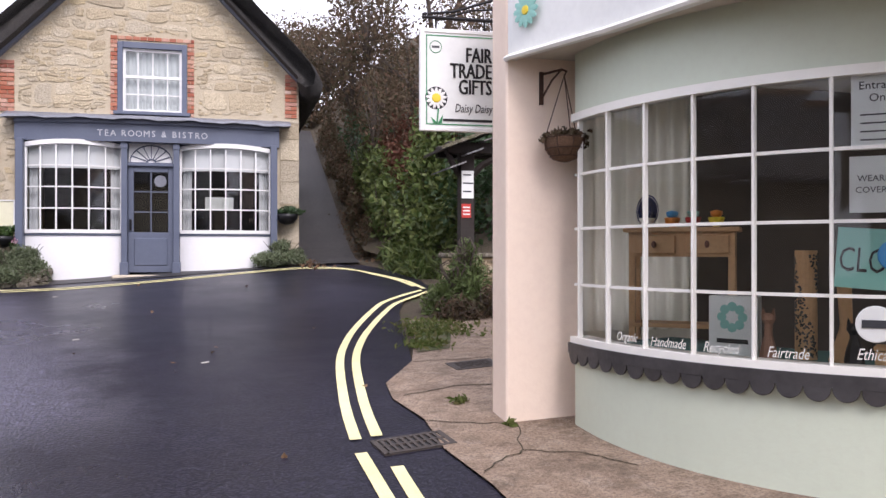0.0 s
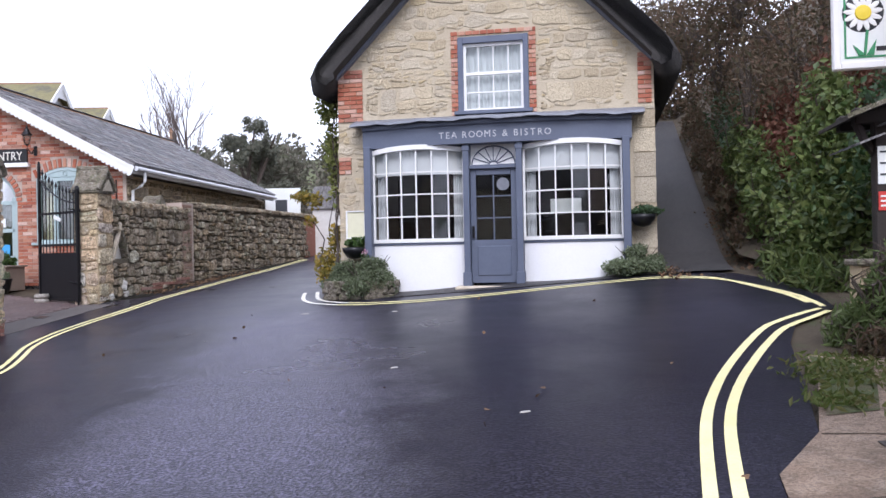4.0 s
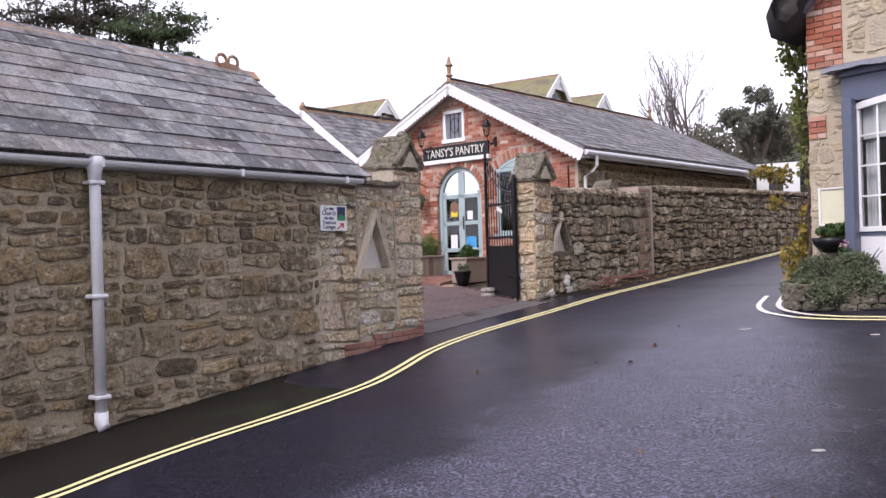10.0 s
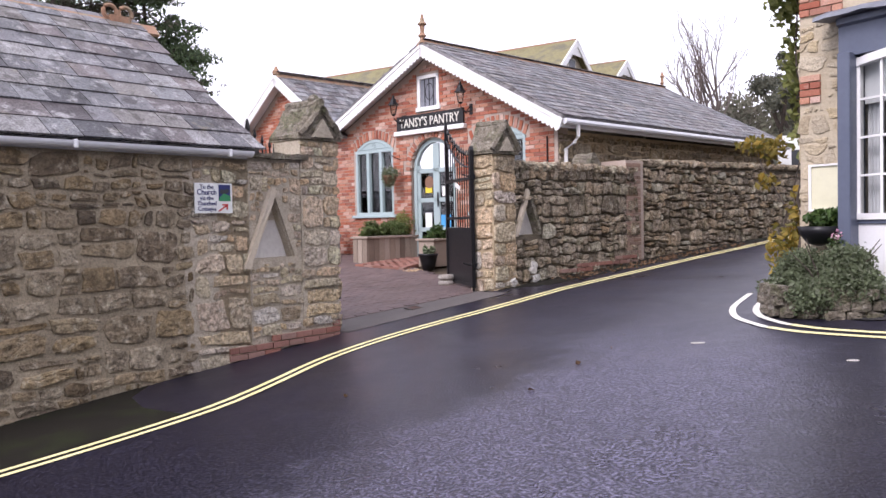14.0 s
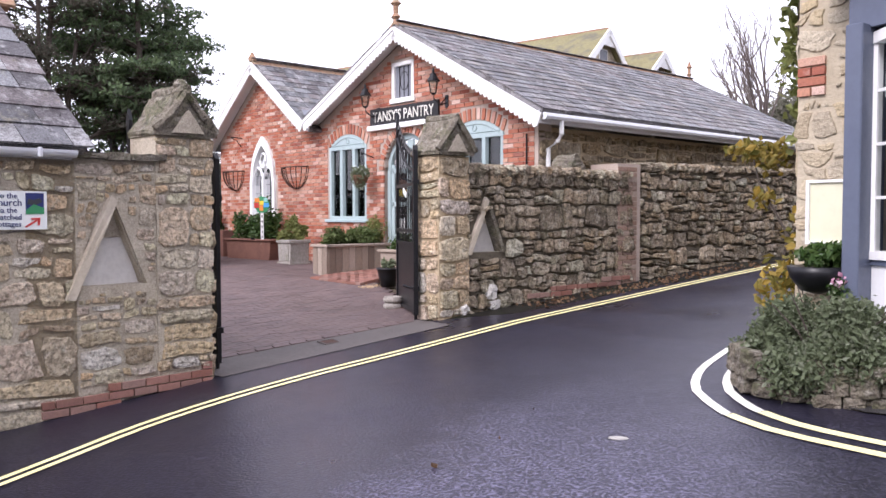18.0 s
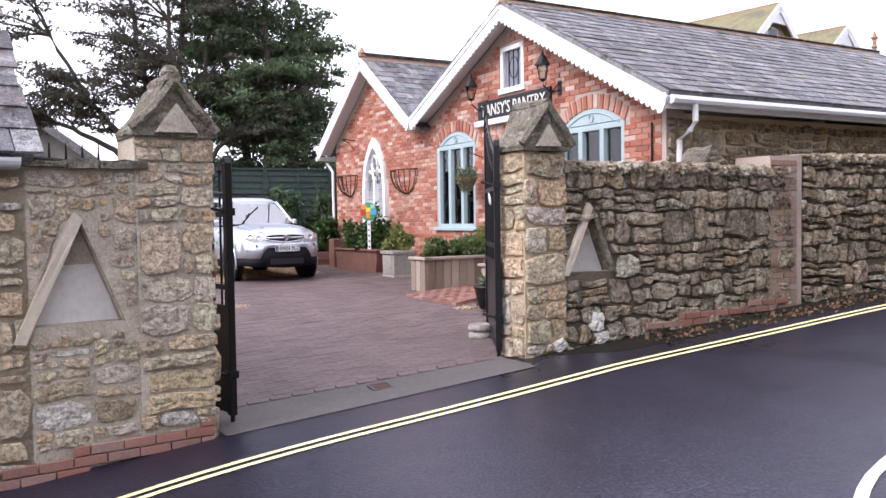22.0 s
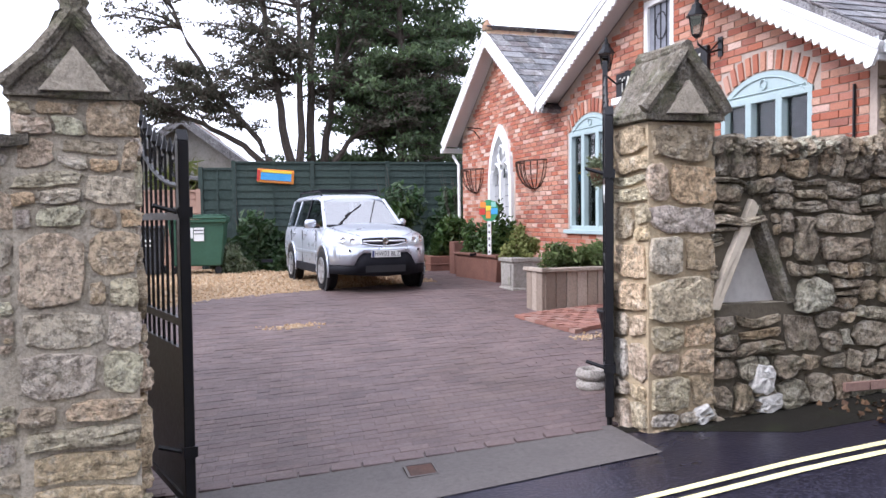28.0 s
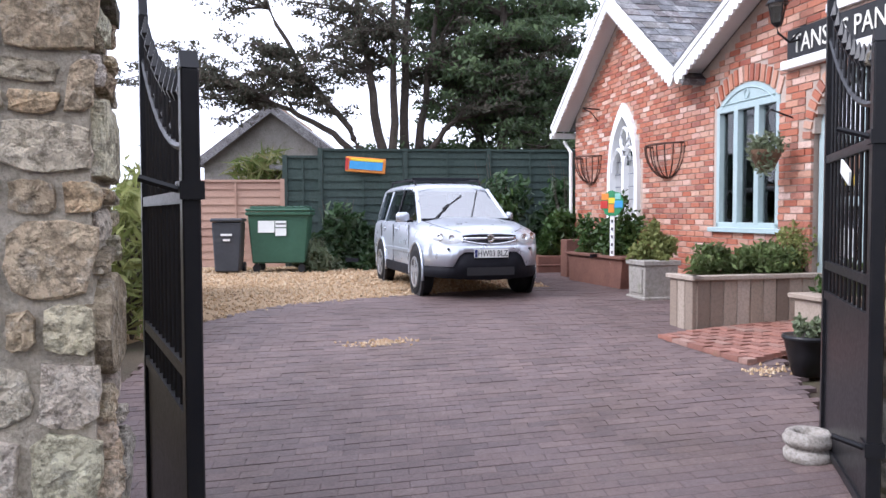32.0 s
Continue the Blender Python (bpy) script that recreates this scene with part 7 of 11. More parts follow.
# name board
nb = thing("name_board", PM @ pose(0.03, -0.06, 4.08), "black name board with white letters on a white ledge", "sign")
part("board", Geo().box(-0.99, 0.99, 0.0, 0.04, -0.14, 0.17), "ink", nb)
part("ledge", Geo().box(-1.04, 1.04, -0.05, 0.06, -0.24, -0.145), "white_paint", nb, bevel=0.008)
lettering("TANSY'S PANTRY", 0.27, "white_line", nb, pose(0, -0.006, -0.08), align="CENTER", xs=0.84)


def lantern(x, z, label):
    ob = thing("wall_lantern", PM @ pose(x, -0.32, z + 0.03) @ Matrix.Diagonal((0.76, 0.76, 0.76, 1)), label, "lamp", "lanterns by the sign")
    part("bracket", Geo().tube([(0, 0.42, -0.35), (0, 0.2, -0.42), (0, 0.02, -0.30), (0, 0, -0.2)], 0.016, 6).tube([(0, 0.4, -0.22), (0, 0.3, -0.32), (0, 0.22, -0.4)], 0.012, 5).box(-0.05, 0.05, 0.39, 0.425, -0.46, -0.18), "black_iron", ob)
    part("base", Geo().lathe([(0.03, -0.22), (0.075, -0.19), (0.085, -0.17)], 4), "black_iron", ob)
    part("lamp_glass", Geo().lathe([(0.075, -0.17), (0.125, 0.08)], 4), "lantern_glass", ob, shadow=False)
    g = Geo()
    for k in range(4):
        t = math.pi / 2 * k
        g.tube([(0.08 * math.cos(t), 0.08 * math.sin(t), -0.17), (0.13 * math.cos(t), 0.13 * math.sin(t), 0.08)], 0.009, 4)
    part("cage", g, "black_iron", ob)
    part("hood", Geo().lathe([(0.15, 0.08), (0.15, 0.10), (0.08, 0.2), (0.07, 0.25), (0.03, 0.28), (0.03, 0.32), (0.012, 0.38)], 8), "black_iron", ob)


lantern(-0.76, 4.38, "black iron lantern on a scrolled bracket")
lantern(1.20, 4.41, "black iron lantern on a scrolled bracket")


def hayrack(x, z, w):
    ob = thing("wall_basket", PM @ pose(x, 0, z), "empty rusty half-round iron hay basket on the brick wall", "basket", "wall baskets")
    g = Geo()
    pts = [(w / 2 * math.cos(t), -0.28 * math.sin(t), 0) for t in (math.pi * j / 12 for j in range(13))]
    g.tube(pts, 0.014, 5)
    part("rim", g, "rusty_iron", ob)
    for i in range(9):
        t = math.pi * (i + 0.5) / 9
        p = [(w / 2 * math.cos(t) * math.cos(u), -0.28 * math.sin(t) * math.cos(u) - 0.01, -0.46 * math.sin(u)) for u in (math.pi / 2 * j / 6 for j in range(7))]
        part("rib", Geo().tube(p, 0.010, 4), "rusty_iron", ob)
    g = Geo().tube([(-w / 2, 0, 0), (w / 2, 0, 0)], 0.012, 4)
    g.tube([(w / 2 * math.cos(t), -0.01, -0.46 * math.sin(t)) for t in (math.pi * j / 12 for j in range(13))], 0.012, 4)
    part("back_frame", g, "rusty_iron", ob)


hayrack(-3.72, 3.28, 0.95)
hayrack(-6.55, 3.30, 0.85)
hk = thing("bracket", PM @ pose(-6.2, -0.02, 4.08), "black scrolled iron bracket on the brick gable", "bracket")
part("arm", Geo().tube([(0, 0, 0), (0.0, -0.3, 0.02)], 0.012, 5).tube([(0, -0.02, -0.2), (0, -0.15, -0.05), (0, -0.28, 0.0)], 0.010, 5), "black_iron", hk)
hb = thing("hanging_basket", PM @ pose(-0.92, -0.32, 2.98) @ Matrix.Diagonal((0.75, 1, 0.85, 1)), "hanging basket of trailing grey-green leaves", "basket")
part("bracket", Geo().tube([(0, 0.32, 0.42), (0, 0.05, 0.52), (0, 0, 0.45)], 0.012, 5), "black_iron", hb)
part("chain", Geo().tube([(0, 0, 0.45), (0.12, 0.05, 0.05)], 0.005, 4).tube([(0, 0, 0.45), (-0.12, 0.05, 0.05)], 0.005, 4), "black_iron", hb)
part("bowl", Geo().lathe([(0.02, -0.24), (0.1, -0.2), (0.16, -0.05), (0.17, 0.02), (0.02, 0.0)], 12), "coconut_fibre", hb, smooth=True)
part("foliage", leaves_mesh("foliage", blob_points(650, [(0, 0, 0.08, 0.22, 0.2, 0.16), (-0.15, 0, -0.05, 0.12, 0.12, 0.2), (0.1, -0.05, -0.1, 0.12, 0.1, 0.2)], 9), 0.04, "grey_shrub", 9), "grey_shrub", hb)
part("flowers", leaves_mesh("flowers", blob_points(9, [(-0.1, -0.05, 0.2, 0.1, 0.1, 0.05)], 3), 0.035, "petal_white", 3, 1.0), "petal_white", hb)


# ---- forecourt ----
COURT = [(-9.18, 12.5), (-9.12, 14), (-9.04, 15.55), (-9.6, 15.9), (-12.6, 17.0), (-13.2, 17.9), (-20, 17.4), (-20, 16.0), (-17.3, 16.2), (-16.5, 14.3), (-15.8, 12.6), (-14.9, 11.7), (-12.5, 11.3), (-10, 11.6)]
court = structure("pavement_court", patch(COURT, 0.002, 0.6), "paver_bed", label="dark worn brick paving of the forecourt")
structure("pavement_apron", patch([(-8.17, 12.6), (-8.23, 14), (-8.31, 15.5), (-9.04, 15.5), (-9.12, 14), (-9.18, 12.55)], 0.006, 0.5), "kerb_strip", label="concrete strip between road and forecourt")
tap = thing("inspection_cover", pose(-8.76, 14.1, ground_z(-8.76, 14.1) + 0.012, 4.1, -3.3, 90), "small square iron stop-tap cover in the concrete strip", "cover")
part("plate", Geo().box(-0.08, 0.08, -0.08, 0.08, -0.01, 0.006), "rusty_iron", tap, bevel=0.003)
part("frame", Geo().box(-0.10, -0.083, -0.10, 0.10, -0.01, 0.008).box(0.083, 0.10, -0.10, 0.10, -0.01, 0.008).box(-0.083, 0.083, -0.10, -0.083, -0.01, 0.008).box(-0.083, 0.083, 0.083, 0.10, -0.01, 0.008), "kerb_strip", tap)
structure("gravel_bed", patch([(-14.9, 11.7), (-15.8, 12.6), (-16.5, 14.3), (-17.3, 16.2), (-20, 16.0), (-20, 17.4), (-22.5, 17.8), (-22.5, 10.2), (-15, 10.2), (-14, 11.0)], -0.004, 0.8), "gravel_bed", label="bed of golden pea gravel")
r = np.random.RandomState(3)
g = Geo()
bed_poly = [(-14.8, 11.6), (-15.7, 12.6), (-16.4, 14.3), (-17.2, 16.2), (-20, 16.0), (-22.2, 17.4), (-22.2, 10.4), (-15, 10.4), (-14.2, 11.2)]
n = 0
while n < 9000:
    x, y = r.uniform(-22.2, -14), r.uniform(10.3, 17.4)
    if n > 8920:
        x, y = -11.86 + r.normal() * 0.07, 16.58 + r.normal() * 0.10
    elif n > 8740:
        x, y = -13.7 + r.normal() * 0.06, 13.60 + r.normal() * 0.17
    elif not in_poly(x + r.normal() * 0.05, y + r.normal() * 0.05, bed_poly):
        continue
    s = r.uniform(0.010, 0.022) * (1.0 if x > -18 else 1.25)
    m = Matrix.Translation((x, y, ground_z(x, y) + s * 0.3)) @ pose(0, 0, 0, r.uniform(0, 180), r.uniform(0, 180), r.uniform(0, 180)) @ Matrix.Diagonal((s * 1.3, s, s * 0.8, 1))
    g.add([m @ Vector(p) for p in ((1, 0, 0), (-1, 0, 0), (0, 1, 0), (0, -1, 0), (0, 0, 1), (0, 0, -1))], [(0, 2, 4), (2, 1, 4), (1, 3, 4), (3, 0, 4), (2, 0, 5), (1, 2, 5), (3, 1, 5), (0, 3, 5)])
    n += 1
tagged(new("gravel", g.mesh("gravel", "gravel")), "loose golden pea gravel", "gravel", "", "stuff")
# raised brick path to the door
PATH = [(-13.25, 16.2), (-12.05, 16.5), (-12.35, 17.1), (-12.5, 18.05), (-13.75, 17.95)]
structure("pavement_path", patch(PATH, 0.012, 0.5), "path_brick", label="raised red brick path to the shop door")

# planters
tr = thing("planter", pose(-13.58, 17.42, ground_z(-13.58, 17.42) - 0.02, 0, 0, 98.5), "long trough of weathered upright sleepers with herbs", "planter")
rr = random.Random(2)
part("box", Geo().box(-0.74, 0.74, 0.02, 0.36, 0.0, 0.46), "soil", tr)
for i in range(10):
    x = -0.76 + i * 0.152
    part("sleeper", Geo().box(0, 0.145, -0.04, 0.03 + rr.uniform(-0.008, 0.008), 0, 0.50), "sleeper", tr, m=pose(x, 0, 0), bevel=0.006)
for i in range(3):
    part("sleeper", Geo().box(-0.03, 0.04, 0, 0.13, 0, 0.5), "sleeper", tr, m=pose(-0.78, -0.03 + i * 0.14, 0), bevel=0.006)
part("rim", Geo().box(-0.82, 0.78, -0.08, 0.06, 0.50, 0.545).box(-0.84, -0.72, -0.08, 0.42, 0.50, 0.545), "sleeper", tr, bevel=0.006)
part("foliage", leaves_mesh("foliage", blob_points(4200, clumps(-0.1, 0.2, 0.48, 1.5, 0.55, 0.52, 16, 4, 0.34), 4, 0.3), 0.03, "herb", 4, 2.6, 0.8), "herb", tr)
part("foliage", leaves_mesh("foliage", blob_points(900, [(0.58, 0.2, 0.84, 0.26, 0.22, 0.2), (0.5, 0.18, 0.66, 0.2, 0.2, 0.16)], 6, 0.3), 0.036, "yellow_green", 6), "yellow_green", tr)
bx = thing("planter", pose(-12.05, 17.35, ground_z(-12.05, 17.35), 0, 0, 98), "weathered timber box planter beside the door", "planter")
part("box", Geo().box(-0.36, 0.36, -0.2, 0.2, 0, 0.50), "sleeper", bx, bevel=0.006)
part("rim", Geo().box(-0.40, 0.40, -0.24, 0.24, 0.50, 0.54), "sleeper", bx, bevel=0.006)
part("foliage", leaves_mesh("foliage", blob_points(900, clumps(0, 0, 0.52, 0.7, 0.4, 0.32, 9, 5, 0.4), 5, 0.3), 0.04, "laurel", 5, 2.0, 0.6), "laurel", bx)
pt = thing("plant_pot", pose(-11.68, 16.78, ground_z(-11.68, 16.78)), "black glazed pot with a small shrub", "pot")
part("pot", Geo().lathe([(0.11, 0), (0.15, 0.16), (0.175, 0.27), (0.19, 0.28), (0.19, 0.31), (0.16, 0.31), (0.02, 0.27)], 18), "black_iron", pt, smooth=True)
part("foliage", leaves_mesh("foliage", blob_points(420, clumps(0, 0, 0.3, 0.26, 0.26, 0.28, 7, 6, 0.45), 6, 0.2), 0.03, "grey_shrub", 6), "grey_shrub", pt)
st = thing("column_drum", pose(-10.05, 15.81, ground_z(-10.05, 15.81) - 0.01) @ Matrix.Diagonal((0.66, 0.66, 0.80, 1)), "turned pale stone column base lying by the gate", "stone")
part("drum", Geo().lathe([(0.19, 0), (0.205, 0.03), (0.205, 0.07), (0.185, 0.088), (0.165, 0.095), (0.165, 0.108), (0.19, 0.115), (0.212, 0.14), (0.212, 0.165), (0.19, 0.19), (0.19, 0.20), (0.17, 0.212), (0.13, 0.21), (0.105, 0.19), (0.095, 0.12), (0.02, 0.11)], 26), "drum_stone", st, smooth=True)
sq = thing("planter", pose(-15.72, 17.12, 1.25, 0, 0, 6) @ Matrix.Diagonal((0.82, 0.82, 0.92, 1)), "square pale stone planter with a bushy evergreen", "planter")
part("box", Geo().prism([(-0.26, 0), (0.26, 0), (0.29, 0.5), (-0.29, 0.5)], -0.27, 0.27).box(-0.31, 0.31, -0.31, 0.31, 0.47, 0.54).box(-0.30, 0.30, -0.30, 0.30, 0.0, 0.05), "grey_stone", sq, bevel=0.01)
part("panel", Geo().box(-0.2, 0.2, -0.29, -0.26, 0.1, 0.42), "grey_stone", sq)
part("shrub", leaves_mesh("shrub", blob_points(1500, clumps(0, 0, 0.5, 0.85, 0.7, 0.75, 12, 7, 0.4), 7, 0.3), 0.05, "yellow_green", 7), "yellow_green", sq)
rd = thing("planter", pose(-17.55, 17.12, 1.27, 0, 0, 9), "long red-brown timber trough with tall shrubs", "planter")
part("box", Geo().prism([(-0.82, 0), (0.82, 0), (0.88, 0.42), (-0.88, 0.42)], -0.22, 0.22), "red_timber", rd, bevel=0.008)
part("rim", Geo().box(-0.92, 0.92, -0.26, 0.26, 0.42, 0.46), "red_timber", rd, bevel=0.006)
part("shrub", leaves_mesh("shrub", blob_points(3400, clumps(-0.1, 0.05, 0.42, 1.6, 0.8, 1.25, 18, 8, 0.36), 8, 0.3), 0.06, "laurel", 8), "laurel", rd)
lp = thing("planter", pose(-19.0, 17.0, 1.28, 0, 0, 5), "upright dark timber planter at the corner", "planter")
part("box", Geo().box(-0.14, 0.14, -0.14, 0.14, 0, 0.62), "red_timber", lp, bevel=0.01)
lp2 = thing("planter", pose(-20.3, 16.9, 1.28), "low timber box with green plants", "planter")
part("box", Geo().box(-0.4, 0.4, -0.25, 0.25, 0, 0.3).box(-0.42, 0.42, -0.27, 0.27, 0.12, 0.15), "red_timber", lp2, bevel=0.01)
part("foliage", leaves_mesh("foliage", blob_points(500, clumps(0, 0, 0.3, 0.8, 0.5, 0.3, 8, 9, 0.4), 9), 0.05, "dark_evergreen", 9), "dark_evergreen", lp2)
# rainbow sign on a post
rs = thing("signpost", pose(-17.0, 17.02, 1.66, 0, 0, 60), "many-coloured painted panel on a white patterned post", "sign")
part("post", Geo().box(-0.03, 0.03, -0.02, 0.02, -0.06, 0.68), "white_paint", rs)
for i in range(5):
    part("mark", Geo().box(-0.012, 0.012, -0.026, -0.018, 0.1 + i * 0.11, 0.14 + i * 0.11), "bin_grey", rs)
part("panel", Geo().prism([(0.16 * math.cos(q * math.pi / 10) * (1 + 0.10 * math.sin(3 * q)), 0.81 + 0.18 * math.sin(q * math.pi / 10) * (1 + 0.05 * math.cos(4 * q))) for q in range(20)], -0.03, 0.0), "sign_green", rs)
for xa, xb, za, zb, mt in ((-0.15, -0.05, 0.86, 0.95, "orange"), (-0.165, -0.06, 0.74, 0.85, "signal_red"), (-0.05, 0.03, 0.68, 0.80, "orange"), (-0.05, 0.04, 0.81, 0.89, "sun_yellow"), (0.035, 0.15, 0.75, 0.85, "sky_blue"), (0.04, 0.12, 0.87, 0.95, "mint"), (-0.03, 0.03, 0.90, 0.97, "sign_green")):
    part("patch", Geo().box(xa, xb, -0.036, -0.028, za, zb), mt, rs, bevel=0.003)

# ---- silver off-road car ----
CAR = pose(-17.78, 14.75, 1.265, 0, 0, 8.5) @ Matrix.Diagonal((0.885, 0.85, 0.90, 1))
car = thing("car", CAR, "silver compact off-road car parked nose to the gate", "car")


def loft(sections):
    """A skin through sections of equal point count (x, [(y, z)...])."""
    g = Geo()
    n = len(sections[0][1])
    for x, ring in sections:
        g.v += [(x, y, z) for y, z in ring]
    for i in range(len(sections) - 1):
        for j in range(n):
            g.f.append((i * n + j, (i + 1) * n + j, (i + 1) * n + (j + 1) % n, i * n + (j + 1) % n))
    g.f += [tuple(range(n)), tuple((len(sections) - 1) * n + n - 1 - j for j in range(n))]
    return g


def tub(w, zb, zs, ze, tw, zt):
    """Half widths and heights of a body section: sill, waist, shoulder, deck."""
    half = [(w * 0.97, zb), (w, zb + 0.12), (w + 0.008, zs), (w - 0.015, ze - 0.07), (tw, ze), (tw * 0.62, (ze + zt) / 2 + 0.012), (tw * 0.28, zt)]
    return [(-y, z) for y, z in half] + [(y, z) for y, z in half[::-1]]


SECS = [(-2.26, (0.74, 0.52, 0.74, 0.98, 0.66, 1.0)), (-2.22, (0.82, 0.42, 0.72, 1.04, 0.74, 1.06)), (-1.9, (0.87, 0.36, 0.7, 1.07, 0.80, 1.08)), (-1.0, (0.885, 0.34, 0.7, 1.06, 0.83, 1.07)), (0.2, (0.885, 0.34, 0.7, 1.06, 0.83, 1.07)), (0.95, (0.885, 0.34, 0.7, 1.07, 0.80, 1.13)), (1.3, (0.88, 0.36, 0.7, 1.06, 0.76, 1.13)), (1.7, (0.865, 0.40, 0.7, 1.02, 0.70, 1.09)), (2.0, (0.83, 0.44, 0.68, 0.96, 0.62, 1.03)), (2.14, (0.70, 0.46, 0.66, 0.92, 0.52, 0.98)), (2.22, (0.58, 0.47, 0.64, 0.86, 0.44, 0.91)), (2.27, (0.48, 0.48, 0.62, 0.76, 0.38, 0.80))]
body = part("body", loft([(x, tub(*v)) for x, v in SECS]), "car_silver", car, "silver metallic bodywork", smooth=True)
SKIN = BVHTree.FromPolygons([v.co for v in body.data.vertices], [tuple(p.vertices) for p in body.data.polygons])


def cabin_ring(y0, y1, zb, zt):
    return [(-y0, zb), (-y1, zt - 0.05), (-y1 + 0.07, zt - 0.005), (-y1 * 0.5, zt + 0.02), (y1 * 0.5, zt + 0.02), (y1 - 0.07, zt - 0.005), (y1, zt - 0.05), (y0, zb)]


part("roof", loft([(-2.0, cabin_ring(0.64, 0.62, 1.53, 1.58)), (-1.85, cabin_ring(0.66, 0.64, 1.56, 1.65)), (-0.8, cabin_ring(0.675, 0.655, 1.58, 1.67)), (0.1, cabin_ring(0.665, 0.645, 1.57, 1.65)), (0.38, cabin_ring(0.65, 0.63, 1.53, 1.585))]), "car_silver", car, smooth=True)
BELT, HEAD = 1.05, 1.585


def pillar(x0, y0, x1, y1, wa, wb):
    for s in (-1, 1):
        part("pillar", Geo().add([(x0 - wa, s * y0, BELT - 0.03), (x0 + wa, s * y0, BELT - 0.03), (x1 + wb, s * y1, HEAD), (x1 - wb, s * y1, HEAD), (x0 - wa, s * (y0 - 0.06), BELT - 0.03), (x0 + wa, s * (y0 - 0.06), BELT - 0.03), (x1 + wb, s * (y1 - 0.06), HEAD), (x1 - wb, s * (y1 - 0.06), HEAD)], [(0, 1, 2, 3), (7, 6, 5, 4), (0, 4, 5, 1), (3, 2, 6, 7), (1, 5, 6, 2), (0, 3, 7, 4)]), "car_silver", car, bevel=0.012)


pillar(1.12, 0.79, 0.34, 0.645, 0.045, 0.032)
pillar(-1.22, 0.83, -1.16, 0.66, 0.045, 0.035)
pillar(-2.08, 0.78, -1.93, 0.645, 0.13, 0.09)
for s in (-1, 1):
    part("door_post", Geo().add([(-0.27, s * 0.836, BELT), (-0.17, s * 0.836, BELT), (-0.22, s * 0.664, HEAD), (-0.30, s * 0.664, HEAD), (-0.27, s * 0.80, BELT), (-0.17, s * 0.80, BELT), (-0.22, s * 0.63, HEAD), (-0.30, s * 0.63, HEAD)], [(0, 1, 2, 3), (7, 6, 5, 4), (0, 4, 5, 1), (1, 5, 6, 2), (0, 3, 7, 4)]), "car_black", car)
part("windscreen", Geo().add([(1.10, -0.74, 1.07), (1.20, -0.3, 1.115), (1.20, 0.3, 1.115), (1.10, 0.74, 1.07), (0.34, 0.61, 1.56), (0.42, 0.2, 1.595), (0.42, -0.2, 1.595), (0.34, -0.61, 1.56)], [(0, 1, 6, 7), (1, 2, 5, 6), (2, 3, 4, 5)]), "windscreen_glass", car, "windscreen mirroring the white sky", shadow=False)
for s in (-1, 1):
    for xa, xb, ta, tb in ((-0.20, 1.06, -0.26, 0.30), (-1.18, -0.27, -1.13, -0.32), (-1.96, -1.26, -1.84, -1.20)):
        part("side_window", Geo().add([(xa, s * 0.825, BELT), (xb, s * 0.80, BELT), (tb, s * 0.65, HEAD - 0.01), (ta, s * 0.65, HEAD - 0.01)], [(0, 1, 2, 3)]), "car_glass", car, shadow=False)
part("rear_window", Geo().add([(-2.2, -0.66, 1.06), (-2.2, 0.66, 1.06), (-2.0, 0.58, 1.54), (-2.0, -0.58, 1.54)], [(0, 1, 2, 3)]), "car_glass", car, shadow=False)
part("cabin", Geo().box(-2.0, 0.9, -0.74, 0.74, 0.6, 1.055), "car_black", car)
for s in (-0.36, 0.36):
    part("front_seat", Geo().box(-0.45, -0.28, s - 0.24, s + 0.24, 1.0, 1.3).box(-0.42, -0.32, s - 0.13, s + 0.13, 1.3, 1.48), "bin_grey", car, bevel=0.03)
part("rear_seat", Geo().box(-1.5, -1.3, -0.65, 0.65, 1.0, 1.35), "bin_grey", car, bevel=0.03)
part("steering_wheel", Geo().tube([(0.42 + 0.05 * math.sin(t), 0.36 + 0.17 * math.cos(t), 1.14 + 0.14 * math.sin(t)) for t in (2 * math.pi * j / 14 for j in range(15))], 0.014, 5), "car_black", car)


def nose(y, back=0.0):
    """How far forward the nose reaches at half width y."""
    return 2.31 - 0.45 * (abs(y) / 0.88) ** 5 - back


def band(hw, z_lo, z_hi, out_, thick, n=22):
    """A strip wrapped round the nose between two height functions of y."""
    g = Geo()
    for k in range(n + 1):
        y = -hw + 2 * hw * k / n
        xo = nose(y) + out_
        g.v += [(xo, y, z_lo(y)), (xo, y, z_hi(y)), (xo - thick, y, z_hi(y)), (xo - thick, y, z_lo(y))]
    for k in range(n):
        for q in range(4):
            g.f.append((k * 4 + q, (k + 1) * 4 + q, (k + 1) * 4 + (q + 1) % 4, k * 4 + (q + 1) % 4))
    g.f += [(0, 1, 2, 3), (n * 4 + 3, n * 4 + 2, n * 4 + 1, n * 4)]
    return g


